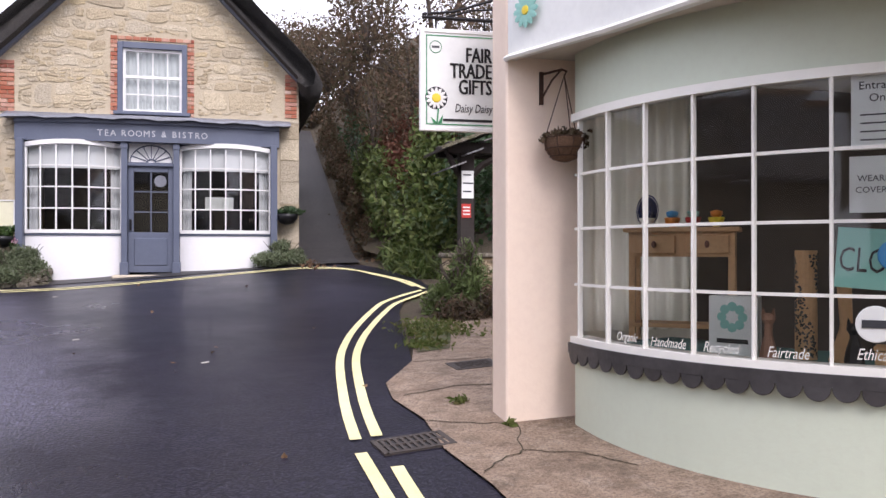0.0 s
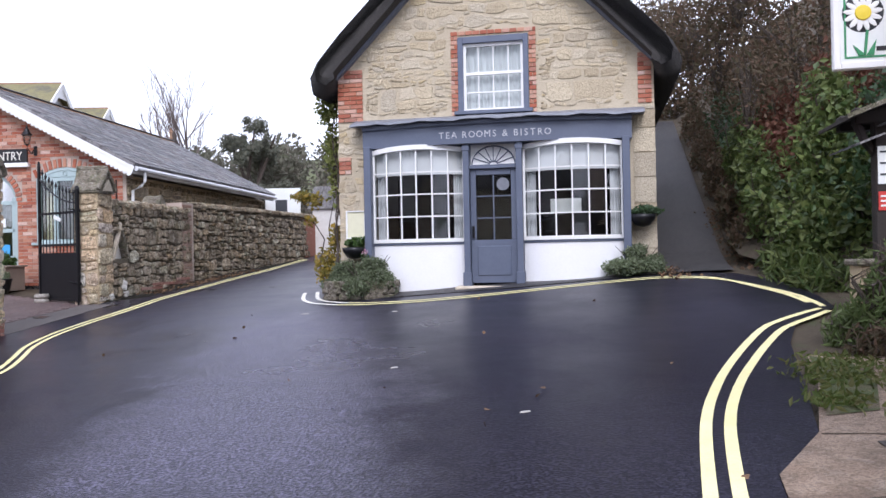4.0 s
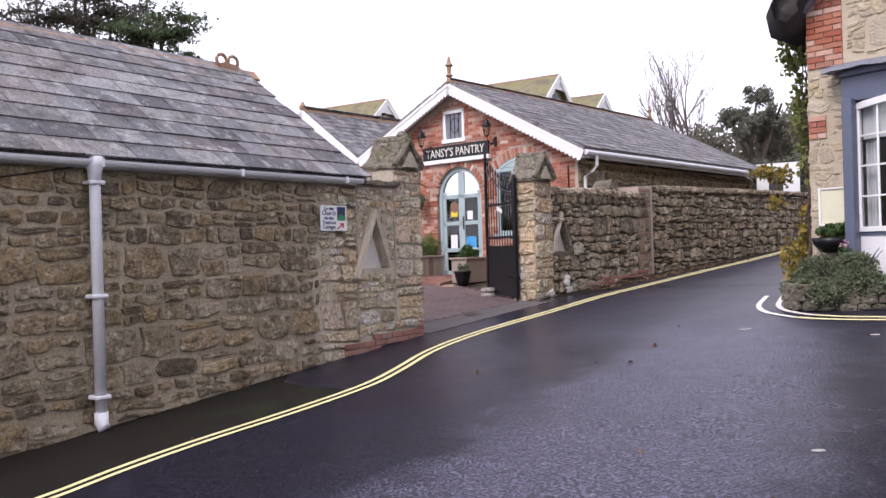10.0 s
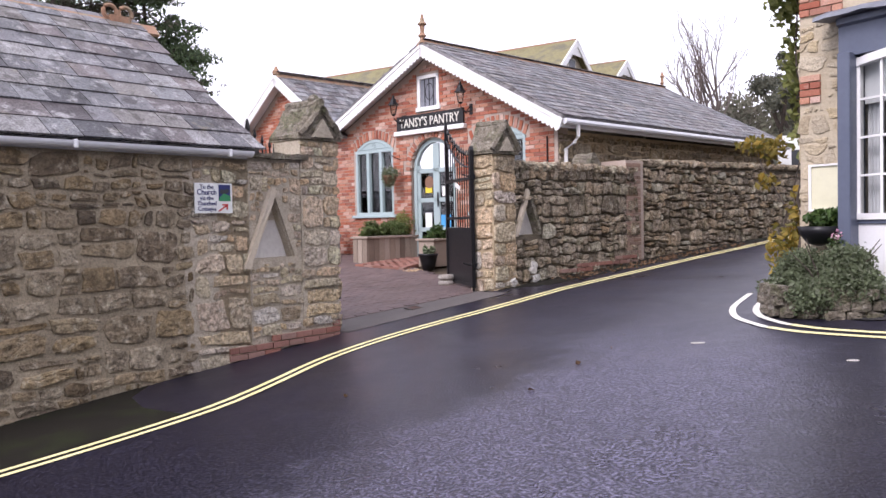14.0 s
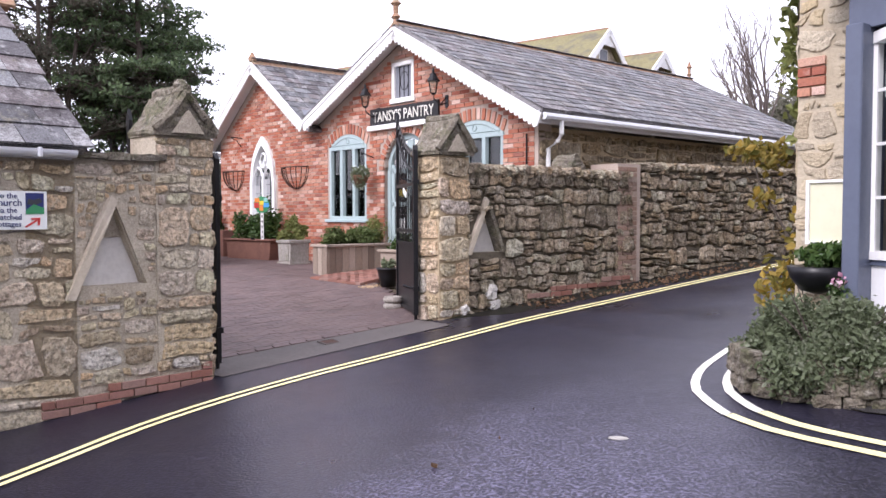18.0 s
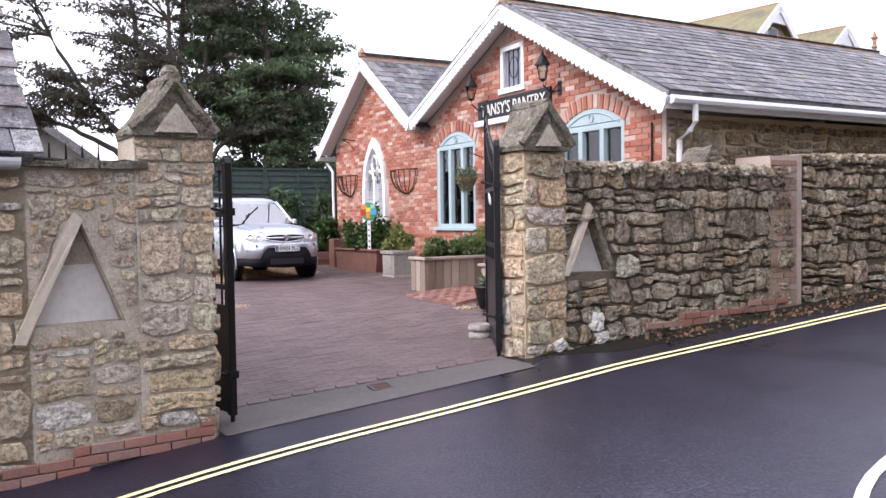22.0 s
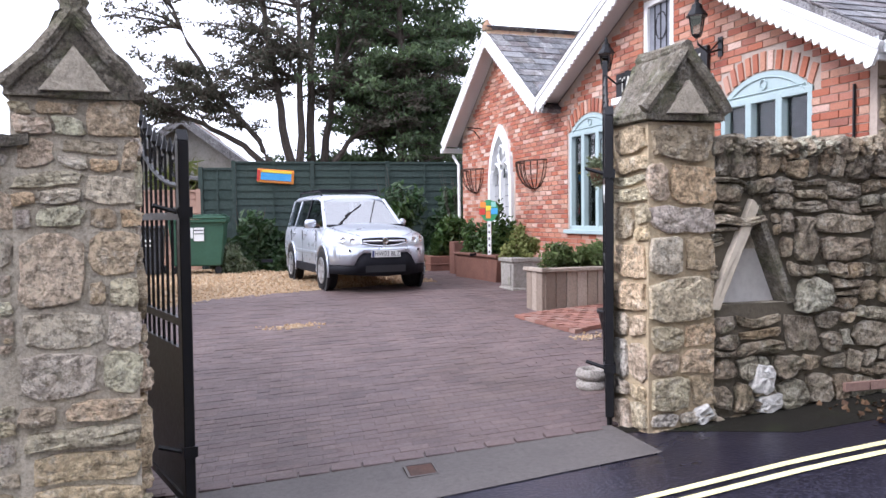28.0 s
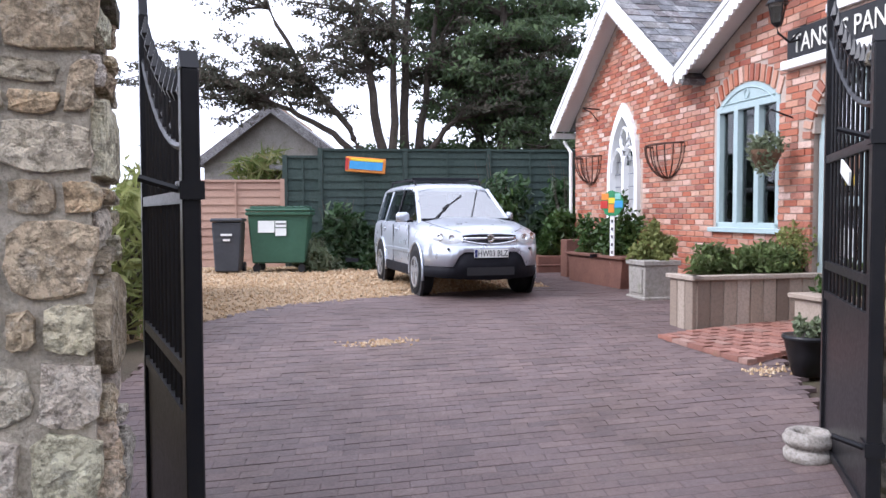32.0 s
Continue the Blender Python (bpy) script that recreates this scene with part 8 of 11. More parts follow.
part("bumper", band(0.88, lambda y: 0.46 if abs(y) > 0.55 else 0.46 + 0.20 * smooth_step((0.62 - abs(y)) / 0.22), lambda y: 0.745, 0.012, 0.18), "car_silver", car, "silver bumper skin", smooth=True)
part("lower_bumper", band(0.885, lambda y: 0.27 + 0.05 * abs(y), lambda y: 0.47 if abs(y) > 0.62 else 0.46 + 0.20 * smooth_step((0.62 - abs(y)) / 0.22), 0.0, 0.3), "car_black", car, "black plastic lower bumper", smooth=True)
part("air_intake", Geo().box(2.18, 2.316, -0.36, 0.36, 0.34, 0.45), "ink", car)
for s in (-1, 1):
    part("fog_recess", band(0.10, lambda y: 0.525, lambda y: 0.575, 0.0, 0.02, 4), "car_black", car, m=Matrix.Translation((-0.19, s * 0.65, 0)) @ pose(0, 0, 0, 0, 0, s * 34) @ Matrix.Translation((-0.05 + 0.045, 0, 0)))
    g = Geo()
    for k in range(13):
        u = k / 12
        y = 0.43 + 0.435 * u
        lo = 0.80 - 0.045 * math.sin(math.pi * min(1, u * 1.15)) + 0.03 * u
        hi = 0.825 + 0.17 * math.sin(math.pi / 2 * min(1, u * 1.35)) - 0.10 * max(0, u - 0.74) / 0.26
        for q in range(6):
            z = lo + (hi - lo) * q / 5
            hit = SKIN.ray_cast(Vector((3, y, z)), Vector((-1, 0, 0)))[0]
            edge_in = 0.008 * (1 - abs(2 * q / 5 - 1) ** 3)
            g.v.append(((hit.x if hit else 1.9) + 0.004 + edge_in, s * y, z))
    g.f = [(k * 6 + q, k * 6 + 6 + q, k * 6 + 7 + q, k * 6 + q + 1) if s > 0 else (k * 6 + q + 1, k * 6 + 7 + q, k * 6 + 6 + q, k * 6 + q) for k in range(12) for q in range(5)]
    hl = part("headlight", g, "clear_lens", car, "clear wrap-round headlight", smooth=True)
    for k, (y, z) in enumerate(((0.56, 0.85), (0.70, 0.87))):
        part("lamp_bowl", Geo().lathe([(0.052, 0), (0.055, 0.02), (0.045, 0.022), (0.02, 0.008)], 14, Matrix.Translation((SKIN.ray_cast(Vector((3, y, z)), Vector((-1, 0, 0)))[0].x + 0.004, s * y, z)) @ pose(0, 0, 0, 0, 78, s * 24 * (k + 0.4))), "chrome", hl)
    part("bumper_plug", Geo().lathe([(0.022, 0), (0.022, 0.02), (0.015, 0.022)], 8, Matrix.Translation((nose(0.62) + 0.005, s * 0.62, 0.70)) @ pose(0, 0, 0, 0, 90, s * 30)), "ink", car)
    fold = 0.10 if s > 0 else 0.0
    part("door_mirror", Geo().box(-0.055, 0.06, -0.105, 0.105, -0.075, 0.075, Matrix.Translation((0.86 - fold, s * (0.975 - fold * 1.1), 1.135)) @ pose(0, 0, 0, 0, 0, s * (-8 + 700 * fold))), "car_silver", car, bevel=0.035, smooth=True)
    part("mirror_arm", Geo().box(0.84, 0.90, s * 0.86 - 0.05, s * 0.86 + 0.05, 1.06, 1.09), "car_black", car)
    part("roof_rail", Geo().tube([(-1.75, s * 0.57, 1.65), (-1.65, s * 0.57, 1.73), (0.0, s * 0.57, 1.73), (0.12, s * 0.57, 1.65)], 0.018, 6), "car_black", car)
    for dx in (-0.95, 0.0):
        part("door_handle", Geo().box(dx - 0.09, dx + 0.09, s * 0.892 - 0.018, s * 0.892 + 0.018, 0.93, 0.96), "car_silver", car, bevel=0.008)
    for dx, zt in ((-1.22, 1.05), (-0.22, 1.05), (0.92, 1.05)):
        part("door_gap", Geo().box(dx - 0.004, dx + 0.004, s * 0.888 - 0.008, s * 0.888 + 0.008, 0.42, zt - 0.03), "ink", car)
    part("side_moulding", Geo().box(-0.85, 0.98, s * 0.895 - 0.012, s * 0.895 + 0.012, 0.60, 0.66), "car_silver", car, bevel=0.008)
    part("sill_cladding", Geo().box(-0.9, 1.05, s * 0.88 - 0.02, s * 0.88 + 0.02, 0.27, 0.42), "car_black", car, bevel=0.01)
for k, x in enumerate((-1.35, -0.55, 0.0)):
    part("roof_bar", Geo().tube([(x, -0.6, 1.755), (x, 0.6, 1.755)], 0.014, 5), "car_black", car)
for x in (1.40, -1.22):
    for s in (-1, 1):
        hub = Matrix.Translation((x, s * 0.80, 0.345)) @ pose(0, 0, 0, -90 * s)
        # black disc laid on the uncut body, for the shade inside the arch
        part("wheel_arch", Geo().lathe([(0.05, 0.06), (0.405, 0.06), (0.405, 0.102), (0.05, 0.102)], 28, hub @ Matrix.Translation((0, 0.0, 0))), "ink", car)
        lip = [(x + 0.42 * math.cos(t), s * 0.895, 0.355 + 0.42 * math.sin(t)) for t in (math.pi * (q / 16 * 1.16 - 0.08) for q in range(17))]
        part("arch_lip", Geo().tube(lip, 0.022, 6), "car_silver", car, smooth=True)
        wh = part("wheel", Geo().lathe([(0.22, -0.10), (0.31, -0.11), (0.34, -0.08), (0.345, 0.0), (0.34, 0.085), (0.31, 0.118), (0.225, 0.112)], 28, hub), "tyre", car, "black tyre on an alloy rim", smooth=True)
        rim = Geo().lathe([(0.225, 0.112), (0.225, 0.124), (0.20, 0.124), (0.195, 0.10)], 24, hub)
        for k in range(5):
            rim.box(-0.035, 0.035, 0.02, 0.205, 0.102, 0.122, hub @ pose(0, 0, 0, 0, 0, 72 * k))
        rim.lathe([(0.055, 0.10), (0.055, 0.128), (0.01, 0.13)], 10, hub)
        part("rim", rim, "alloy", wh)
gr = part("grille", band(0.40, lambda y: 0.775 + 0.05 * (abs(y) / 0.4) ** 2, lambda y: 0.905 - 0.02 * (abs(y) / 0.4) ** 3, -0.035, 0.06), "ink", car, "black grille with a bright bar")
part("grille_bar", band(0.39, lambda y: 0.832, lambda y: 0.862, -0.02, 0.03), "chrome", gr, smooth=True)
part("grille_rim", band(0.42, lambda y: 0.757 + 0.05 * (abs(y) / 0.4) ** 2, lambda y: 0.777 + 0.05 * (abs(y) / 0.4) ** 2, -0.02, 0.04), "chrome", gr, smooth=True)
part("badge", Geo().lathe([(0.06, 0), (0.055, 0.012), (0.035, 0.014), (0.03, 0.004)], 14, Matrix.Translation((2.295, 0, 0.847)) @ pose(0, 0, 0, 0, 90, 0)), "chrome", gr)
pl = part("number_plate", Geo().box(2.325, 2.338, -0.26, 0.26, 0.585, 0.70), "plate_white", car, "white front number plate")
lettering("HW03 BLZ", 0.115, "ink", pl, Matrix.Translation((2.341, 0.02, 0.605)) @ pose(0, 0, 0, 0, 0, 90), align="CENTER", depth=0.002, xs=0.84)
part("plate_band", Geo().box(2.338, 2.341, -0.255, -0.215, 0.59, 0.695), "navy", pl)
part("bonnet_gap", Geo().tube([(1.18, -0.74, 1.085), (1.7, -0.69, 1.03), (2.0, -0.60, 0.985), (2.17, -0.42, 0.935)], 0.003, 4).tube([(1.18, 0.74, 1.085), (1.7, 0.69, 1.03), (2.0, 0.60, 0.985), (2.17, 0.42, 0.935)], 0.003, 4), "ink", car)
part("wiper", Geo().tube([(1.17, -0.53, 1.11), (0.92, -0.26, 1.285), (0.64, 0.07, 1.47)], 0.013, 4).tube([(0.98, -0.33, 1.26), (0.88, -0.22, 1.32)], 0.024, 5), "ink", car)
part("wiper", Geo().tube([(1.20, 0.07, 1.14), (0.84, 0.24, 1.36), (0.48, 0.40, 1.55)], 0.010, 4), "ink", car)
part("cowl", Geo().box(1.08, 1.2, -0.72, 0.72, 1.07, 1.115), "car_black", car)

# ---- bins ----
bn = thing("bin", pose(-21.0, 12.12, 1.28, 0, 0, 86) @ Matrix.Diagonal((0.80, 0.85, 0.95, 1)), "big green wheeled refuse bin with a flat lid", "bin")
part("tub", Geo().prism([(-0.58, 0.18), (0.58, 0.18), (0.68, 1.12), (-0.68, 1.12)], -0.42, 0.42), "bin_green", bn, bevel=0.025)
part("rim", Geo().box(-0.72, 0.72, -0.48, 0.48, 1.08, 1.15), "bin_green", bn, bevel=0.015)
part("lid", Geo().box(-0.72, 0.72, -0.49, 0.49, 1.155, 1.21).box(-0.66, 0.66, -0.3, 0.42, 1.21, 1.25), "bin_green", bn, bevel=0.02)
for x, w, za, zb in ((-0.26, 0.36, 0.76, 0.98), (0.06, 0.24, 0.70, 0.84), (0.06, 0.24, 0.86, 0.98)):
    part("label", Geo().box(x - w / 2, x + w / 2, -0.452, -0.446, za, zb), "sign_white", bn)
part("text_bar", Geo().box(-0.05, 0.17, -0.456, -0.452, 0.91, 0.935), "bin_grey", bn)
for i in range(9):
    part("lid_rib", Geo().box(-0.60 + i * 0.15 - 0.012, -0.60 + i * 0.15 + 0.012, -0.3, 0.42, 1.25, 1.262), "bin_green", bn)
for x in (-0.5, 0.5):
    for y in (-0.32, 0.32):
        part("castor", Geo().lathe([(0.02, -0.03), (0.085, -0.03), (0.085, 0.03), (0.02, 0.03)], 14, Matrix.Translation((x, y, 0.085)) @ pose(0, 0, 0, 90)).box(x - 0.03, x + 0.03, y - 0.045, y + 0.045, 0.13, 0.2), "ink", bn)
wb = thing("bin", pose(-20.75, 11.22, 1.28, 0, 0, 88) @ Matrix.Diagonal((0.95, 0.95, 0.93, 1)), "dark grey wheeled bin", "bin")
part("tub", Geo().prism([(-0.22, 0.04), (0.22, 0.04), (0.27, 0.98), (-0.27, 0.98)], -0.26, 0.26), "bin_grey", wb, bevel=0.02)
part("lid", Geo().box(-0.29, 0.29, -0.31, 0.30, 0.985, 1.05), "bin_grey", wb, bevel=0.02)
part("handle", Geo().tube([(-0.2, 0.32, 0.98), (0.2, 0.32, 0.98)], 0.018, 6), "bin_grey", wb)
for s in (-1, 1):
    part("wheel", Geo().lathe([(0.03, -0.03), (0.1, -0.03), (0.1, 0.03), (0.03, 0.03)], 14, Matrix.Translation((s * 0.24, 0.24, 0.1)) @ pose(0, 0, 0, 0, 90)), "ink", wb)
part("number", Geo().box(-0.1, 0.1, -0.29, -0.262, 0.72, 0.76).box(-0.06, 0.06, -0.29, -0.262, 0.62, 0.66), "plate_white", wb)

# ---- fences ----
def panel_fence(p0, p1, z0, z1, material, label, rows, name="fence"):
    d = Vector((p1[0] - p0[0], p1[1] - p0[1], 0))
    n = max(1, round(d.length / 1.83))
    m = pose(p0[0], p0[1], z0, 0, 0, math.degrees(math.atan2(d.y, d.x)))
    ob = thing(name, m, label, "fence")
    w, h = d.length / n, z1 - z0
    slat = Geo().add([(0.05, -0.012, 0), (w - 0.05, -0.012, 0), (w - 0.05, 0.012, h / rows * 1.1), (0.05, 0.012, h / rows * 1.1), (0.05, 0.0, 0), (w - 0.05, 0.0, 0), (w - 0.05, 0.02, h / rows * 1.1), (0.05, 0.02, h / rows * 1.1)], [(0, 1, 2, 3), (7, 6, 5, 4), (0, 4, 5, 1), (3, 2, 6, 7)]).mesh("slat", material)
    for i in range(n):
        for j in range(rows):
            part("slat", slat, material, ob, m=pose(i * w, rng.uniform(-0.004, 0.004), j * h / rows))
        part("batten", Geo().box(i * w + w / 2 - 0.02, i * w + w / 2 + 0.02, -0.035, -0.012, 0, h), material, ob)
        part("top_rail", Geo().box(i * w, i * w + w, -0.035, 0.035, h - 0.01, h + 0.035), material, ob)
    for i in range(n + 1):
        part("post", Geo().box(i * w - 0.045, i * w + 0.045, -0.045, 0.045, 0, h + 0.05), material, ob)
    return ob


panel_fence((-22.4, 12.8), (-22.2, 19.6), 1.28, 3.60, "fence_green", "tall dark green overlap panel fence", 15)
panel_fence((-22.45, 12.1), (-22.4, 12.8), 1.28, 3.46, "fence_green", "dark green boarded side panel of the fence", 10)
panel_fence((-22.6, 10.2), (-22.45, 12.05), 1.28, 2.98, "fence_pink", "pinkish new overlap panel fence", 11)
panel_fence((-20.6, 17.9), (-20.3, 19.6), 1.9, 3.2, "fence_green", "green trellis panel beside the building", 9)
bn2 = thing("banner", pose(-22.3, 13.7, 3.3, 0, 4, 90), "hand-painted bright sign on the fence", "sign")
part("board", Geo().box(-0.40, 0.40, -0.03, 0.0, -0.15, 0.15), "orange", bn2, bevel=0.02)
part("painted_panel", Geo().box(-0.32, 0.34, -0.045, -0.03, -0.09, 0.07), "sky_blue", bn2)
part("painted_band", Geo().box(-0.3, 0.34, -0.05, -0.03, 0.075, 0.125), "sun_yellow", bn2)
part("painted_corner", Geo().box(-0.40, -0.34, -0.045, -0.03, -0.12, 0.12), "signal_red", bn2)
# shrubs behind the car and along the fence
k = 0
for x, y, w, d, h, mt in ((-21.7, 13.2, 0.9, 1.4, 1.6, "dark_evergreen"), (-21.5, 14.3, 1.0, 1.6, 1.5, "dark_evergreen"), (-21.2, 12.75, 0.8, 0.9, 0.8, "grey_shrub"), (-21.3, 17.6, 1.4, 1.6, 2.5, "dark_evergreen"), (-20.4, 17.3, 1.1, 1.2, 1.5, "laurel"), (-21.4, 16.3, 1.2, 1.8, 2.6, "dark_evergreen"), (-20.9, 15.9, 0.9, 1.2, 1.9, "laurel")):
    shrub("shrub", x, y, w, d, h, "dark leafy evergreen shrub against the fence" if mt != "laurel" else "bright green leafy shrub near the fence", mt, 3800, 0.085, 30 + k, 1.27, "shrubs along the fence", 2.2)
    k += 1
for i in range(2):
    shrub("bamboo", -14.6 - i * 2.2, 10.6 - 0.1 * i, 1.5, 0.9, 2.0, "feathery pale bamboo clump inside the gate", "yellow_green", 3200, 0.06, 50 + i, None, "bamboo", 4.5)


# ---- gift shop with a bowed window ----
CX, CY, CR = 4.4, 4.9, 2.2
shop = thing("shop", pose(2.3, 5.0, 0.4), "small shop with pink pier and sage bowed front", "shop")
IS = pose(-2.3, -5.0, -0.4)


def arc(a, rad=CR):
    return CX + rad * math.cos(radians(a)), CY + rad * math.sin(radians(a))


A0, A1 = -181.0, -92.0
MULL = [-178.6, -169.9, -161.6, -153.2, -144.6, -135.2, -126.2, -117.4, -108.6, -99.8]


def bent(ra, rb, z0, z1, a0=A0, a1=A1, n=36):
    g = Geo()
    for i in range(n + 1):
        a = a0 + (a1 - a0) * i / n
        for rad, z in ((rb, z0), (rb, z1), (ra, z1), (ra, z0)):
            x, y = arc(a, rad)
            g.v.append((x, y, z))
    for i in range(n):
        for j in range(4):
            g.f.append((i * 4 + j, (i + 1) * 4 + j, (i + 1) * 4 + (j + 1) % 4, i * 4 + (j + 1) % 4))
    g.f += [(0, 1, 2, 3), (n * 4 + 3, n * 4 + 2, n * 4 + 1, n * 4)]
    return g


part("pier", Geo().box(1.79, 2.32, 5.12, 5.42, 0.2, 3.7), "pink_render", shop, "pale pink rendered pier", m=IS, bevel=0.012)
part("stall_riser", bent(CR - 0.2, CR, 0.1, 1.02), "sage_render", shop, "sage green rendered stall riser", m=IS, smooth=False)
part("head_wall", bent(CR - 0.2, CR, 2.50, 3.05), "sage_render", shop, "sage green rendered wall over the window", m=IS)
part("window_sill", bent(CR - 0.1, CR + 0.035, 1.025, 1.065), "cream_paint", shop, m=IS)
part("window_head", bent(CR - 0.04, CR + 0.03, 2.455, 2.505), "cream_paint", shop, m=IS)
part("lead_apron", bent(CR, CR + 0.05, 0.96, 1.025), "grey_lead_trim", shop, "dark scalloped lead apron under the sill", m=IS)
rr = random.Random(9)
scal = Geo()
n = 10
pts = [(-0.062, 0.0)] + [(-0.062 * math.cos(math.pi * i / n), -0.065 * math.sin(math.pi * i / n) - 0.01) for i in range(n + 1)] + [(0.062, 0.0)]
scal.prism(pts[::-1], -0.008, 0.008)
sm = scal.mesh("scallop", "grey_lead_trim", 0.003)
for i in range(27):
    a = A0 + 2 + i * 3.25
    x, y = arc(a, CR + 0.04)
    part("scallop", sm, "grey_lead_trim", shop, m=IS @ Matrix.Translation((x, y, 0.965 + rr.uniform(-0.006, 0.006))) @ pose(0, 0, 0, rr.uniform(-4, 8), rr.uniform(-3, 3), a + 90))
win_ = part("bow_window", bent(CR - 0.022, CR + 0.005, 1.40 - 0.0085, 1.40 + 0.0085), "cream_paint", shop, "white painted bowed window of square panes", m=IS)
for z in (1.76, 2.11):
    part("glazing_bar", bent(CR - 0.022, CR + 0.005, z - 0.0085, z + 0.0085), "cream_paint", win_)
mb = Geo().box(-0.0085, 0.0085, -0.022, 0.012, 1.04, 2.5).mesh("mullion", "cream_paint", 0.003)
for a in MULL:
    x, y = arc(a, CR)
    part("mullion", mb, "cream_paint", win_, m=Matrix.Translation((x, y, 0)) @ pose(0, 0, 0, 0, 0, a + 90))
rr = random.Random(3)
for a, b in zip(MULL, MULL[1:]):
    for za, zb in ((1.06, 1.40), (1.40, 1.76), (1.76, 2.11), (2.11, 2.48)):
        (xa, ya), (xb, yb) = arc(a, CR - 0.01), arc(b, CR - 0.01)
        e = rr.uniform(-0.003, 0.003)
        part("pane", Geo().add([(xa, ya + e, za), (xb, yb - e, za), (xb, yb + e, zb), (xa, ya - e, zb)], [(0, 1, 2, 3)]), "shop_glass", win_, shadow=False)
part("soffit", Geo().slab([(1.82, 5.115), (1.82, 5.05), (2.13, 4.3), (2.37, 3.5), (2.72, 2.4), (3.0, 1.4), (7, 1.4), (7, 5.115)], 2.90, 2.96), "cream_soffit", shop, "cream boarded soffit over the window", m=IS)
# fascia sign along the soffit edge
edge = [(1.80, 5.115), (1.81, 5.05), (2.12, 4.3), (2.36, 3.5), (2.71, 2.4), (2.99, 1.4)]
g = Geo()
for (xa, ya), (xb, yb) in zip(edge, edge[1:]):
    g.add([(xa, ya, 2.88), (xb, yb, 2.88), (xb, yb, 3.55), (xa, ya, 3.55), (xa + 0.06, ya, 2.88), (xb + 0.06, yb, 2.88), (xb + 0.06, yb, 3.55), (xa + 0.06, ya, 3.55)], [(1, 0, 3, 2), (4, 5, 6, 7), (0, 1, 5, 4), (3, 7, 6, 2)])
fas = part("fascia", g.weld(), "sign_white", shop, "white shop fascia with a flower device", m=IS)
fm = Matrix.Translation((1.855, 4.90, 3.15)) @ pose(0, 0, 0, 0, 0, -67) @ Matrix.Diagonal((0.62, 1, 0.62, 1))
g = Geo()
for k in range(12):
    g.lathe([(0.001, 0), (0.035, 0.0), (0.035, 0.006), (0.001, 0.008)], 8, fm @ pose(0, -0.012, 0, 0, 30 * k, 0) @ Matrix.Translation((0, 0, 0.11)) @ pose(0, 0, 0, 90) @ Matrix.Diagonal((1, 2.0, 1, 1)))
part("flower", g, "mint", fas)
part("flower_eye", Geo().lathe([(0.05, 0), (0.045, 0.012), (0.001, 0.014)], 12, fm @ pose(0, -0.012, 0, 90)), "sun_yellow", fas)
part("rail", Geo().tube([(x - 0.015, y, 2.885) for x, y in edge], 0.02, 6), "cream_paint", fas)
part("upper_wall", Geo().box(2.33, 7, 5.12, 5.4, 2.965, 5.0).box(2.9, 7, 1.4, 4.9, 3.4, 5.0), "pink_render", shop, m=IS)
part("back_wall", Geo().box(2.32, 3.35, 5.42, 5.6, 0.2, 1.15).box(2.32, 3.35, 5.42, 5.6, 2.7, 2.88).box(2.32, 2.43, 5.42, 5.6, 1.15, 2.7).box(3.29, 3.35, 5.42, 5.6, 1.15, 2.7), "room_wall", shop, m=IS)
side = part("side_window", Geo().box(2.43, 2.48, 5.48, 5.54, 1.15, 2.7).box(3.24, 3.29, 5.48, 5.54, 1.15, 2.7).box(2.48, 3.24, 5.48, 5.54, 1.15, 1.20).box(2.48, 3.24, 5.48, 5.54, 2.65, 2.7).box(2.845, 2.875, 5.49, 5.53, 1.20, 2.65), "white_paint", shop, "white side window behind pale curtains", m=IS)
for a, b in ((2.48, 2.845), (2.875, 3.24)):
    part("pane", Geo().add([(a, 5.51, 1.20), (b, 5.51, 1.20), (b, 5.51, 2.65), (a, 5.51, 2.65)], [(0, 1, 2, 3)]), "shop_glass", side, shadow=False)
# rest of the back wall takes the dark copy, for shade deeper inside
part("back_wall", Geo().box(3.35, 7, 5.42, 5.6, 0.2, 2.88), "shaded_room_wall", shop, m=IS)
part("front_wall", Geo().box(4.25, 4.5, -4, 2.75, 0.0, 3.4), "sage_render", shop, m=IS)
ROOM = [arc(a, CR - 0.15) for a in range(-180, -91, 8)] + [(7, 2.75), (7, 5.4), (2.4, 5.4)]
part("shop_floor", Geo().slab(ROOM, 0.3, 0.5), "display_floor", shop, m=IS)
part("inner_wall", Geo().box(5.6, 5.7, 2.6, 5.5, 0.4, 2.95), "shaded_room_wall", shop, m=IS)
part("shop_ceiling", Geo().slab(ROOM, 2.86, 2.895), "room_wall", shop, m=IS)
# window display
part("window_shelf", Geo().slab([arc(a, CR - 0.1) for a in range(-178, -94, 6)] + [(4.4, 3.5), (3.4, 4.2), (3.0, 5.1)], 0.98, 1.02), "teal_cloth", shop, "green cloth on the window bed", m=IS)
ct = thing("side_table", pose(2.90, 4.80, 1.02, 0, 0, -37) @ Matrix.Diagonal((0.66, 0.9, 1, 1)), "pine side table with two drawers and turned knobs", "table")
part("tabletop", Geo().box(-0.55, 0.55, -0.16, 0.2, 0.72, 0.75), "pine", ct, bevel=0.006)
part("apron", Geo().box(-0.5, 0.5, -0.12, 0.16, 0.56, 0.72), "pine", ct)
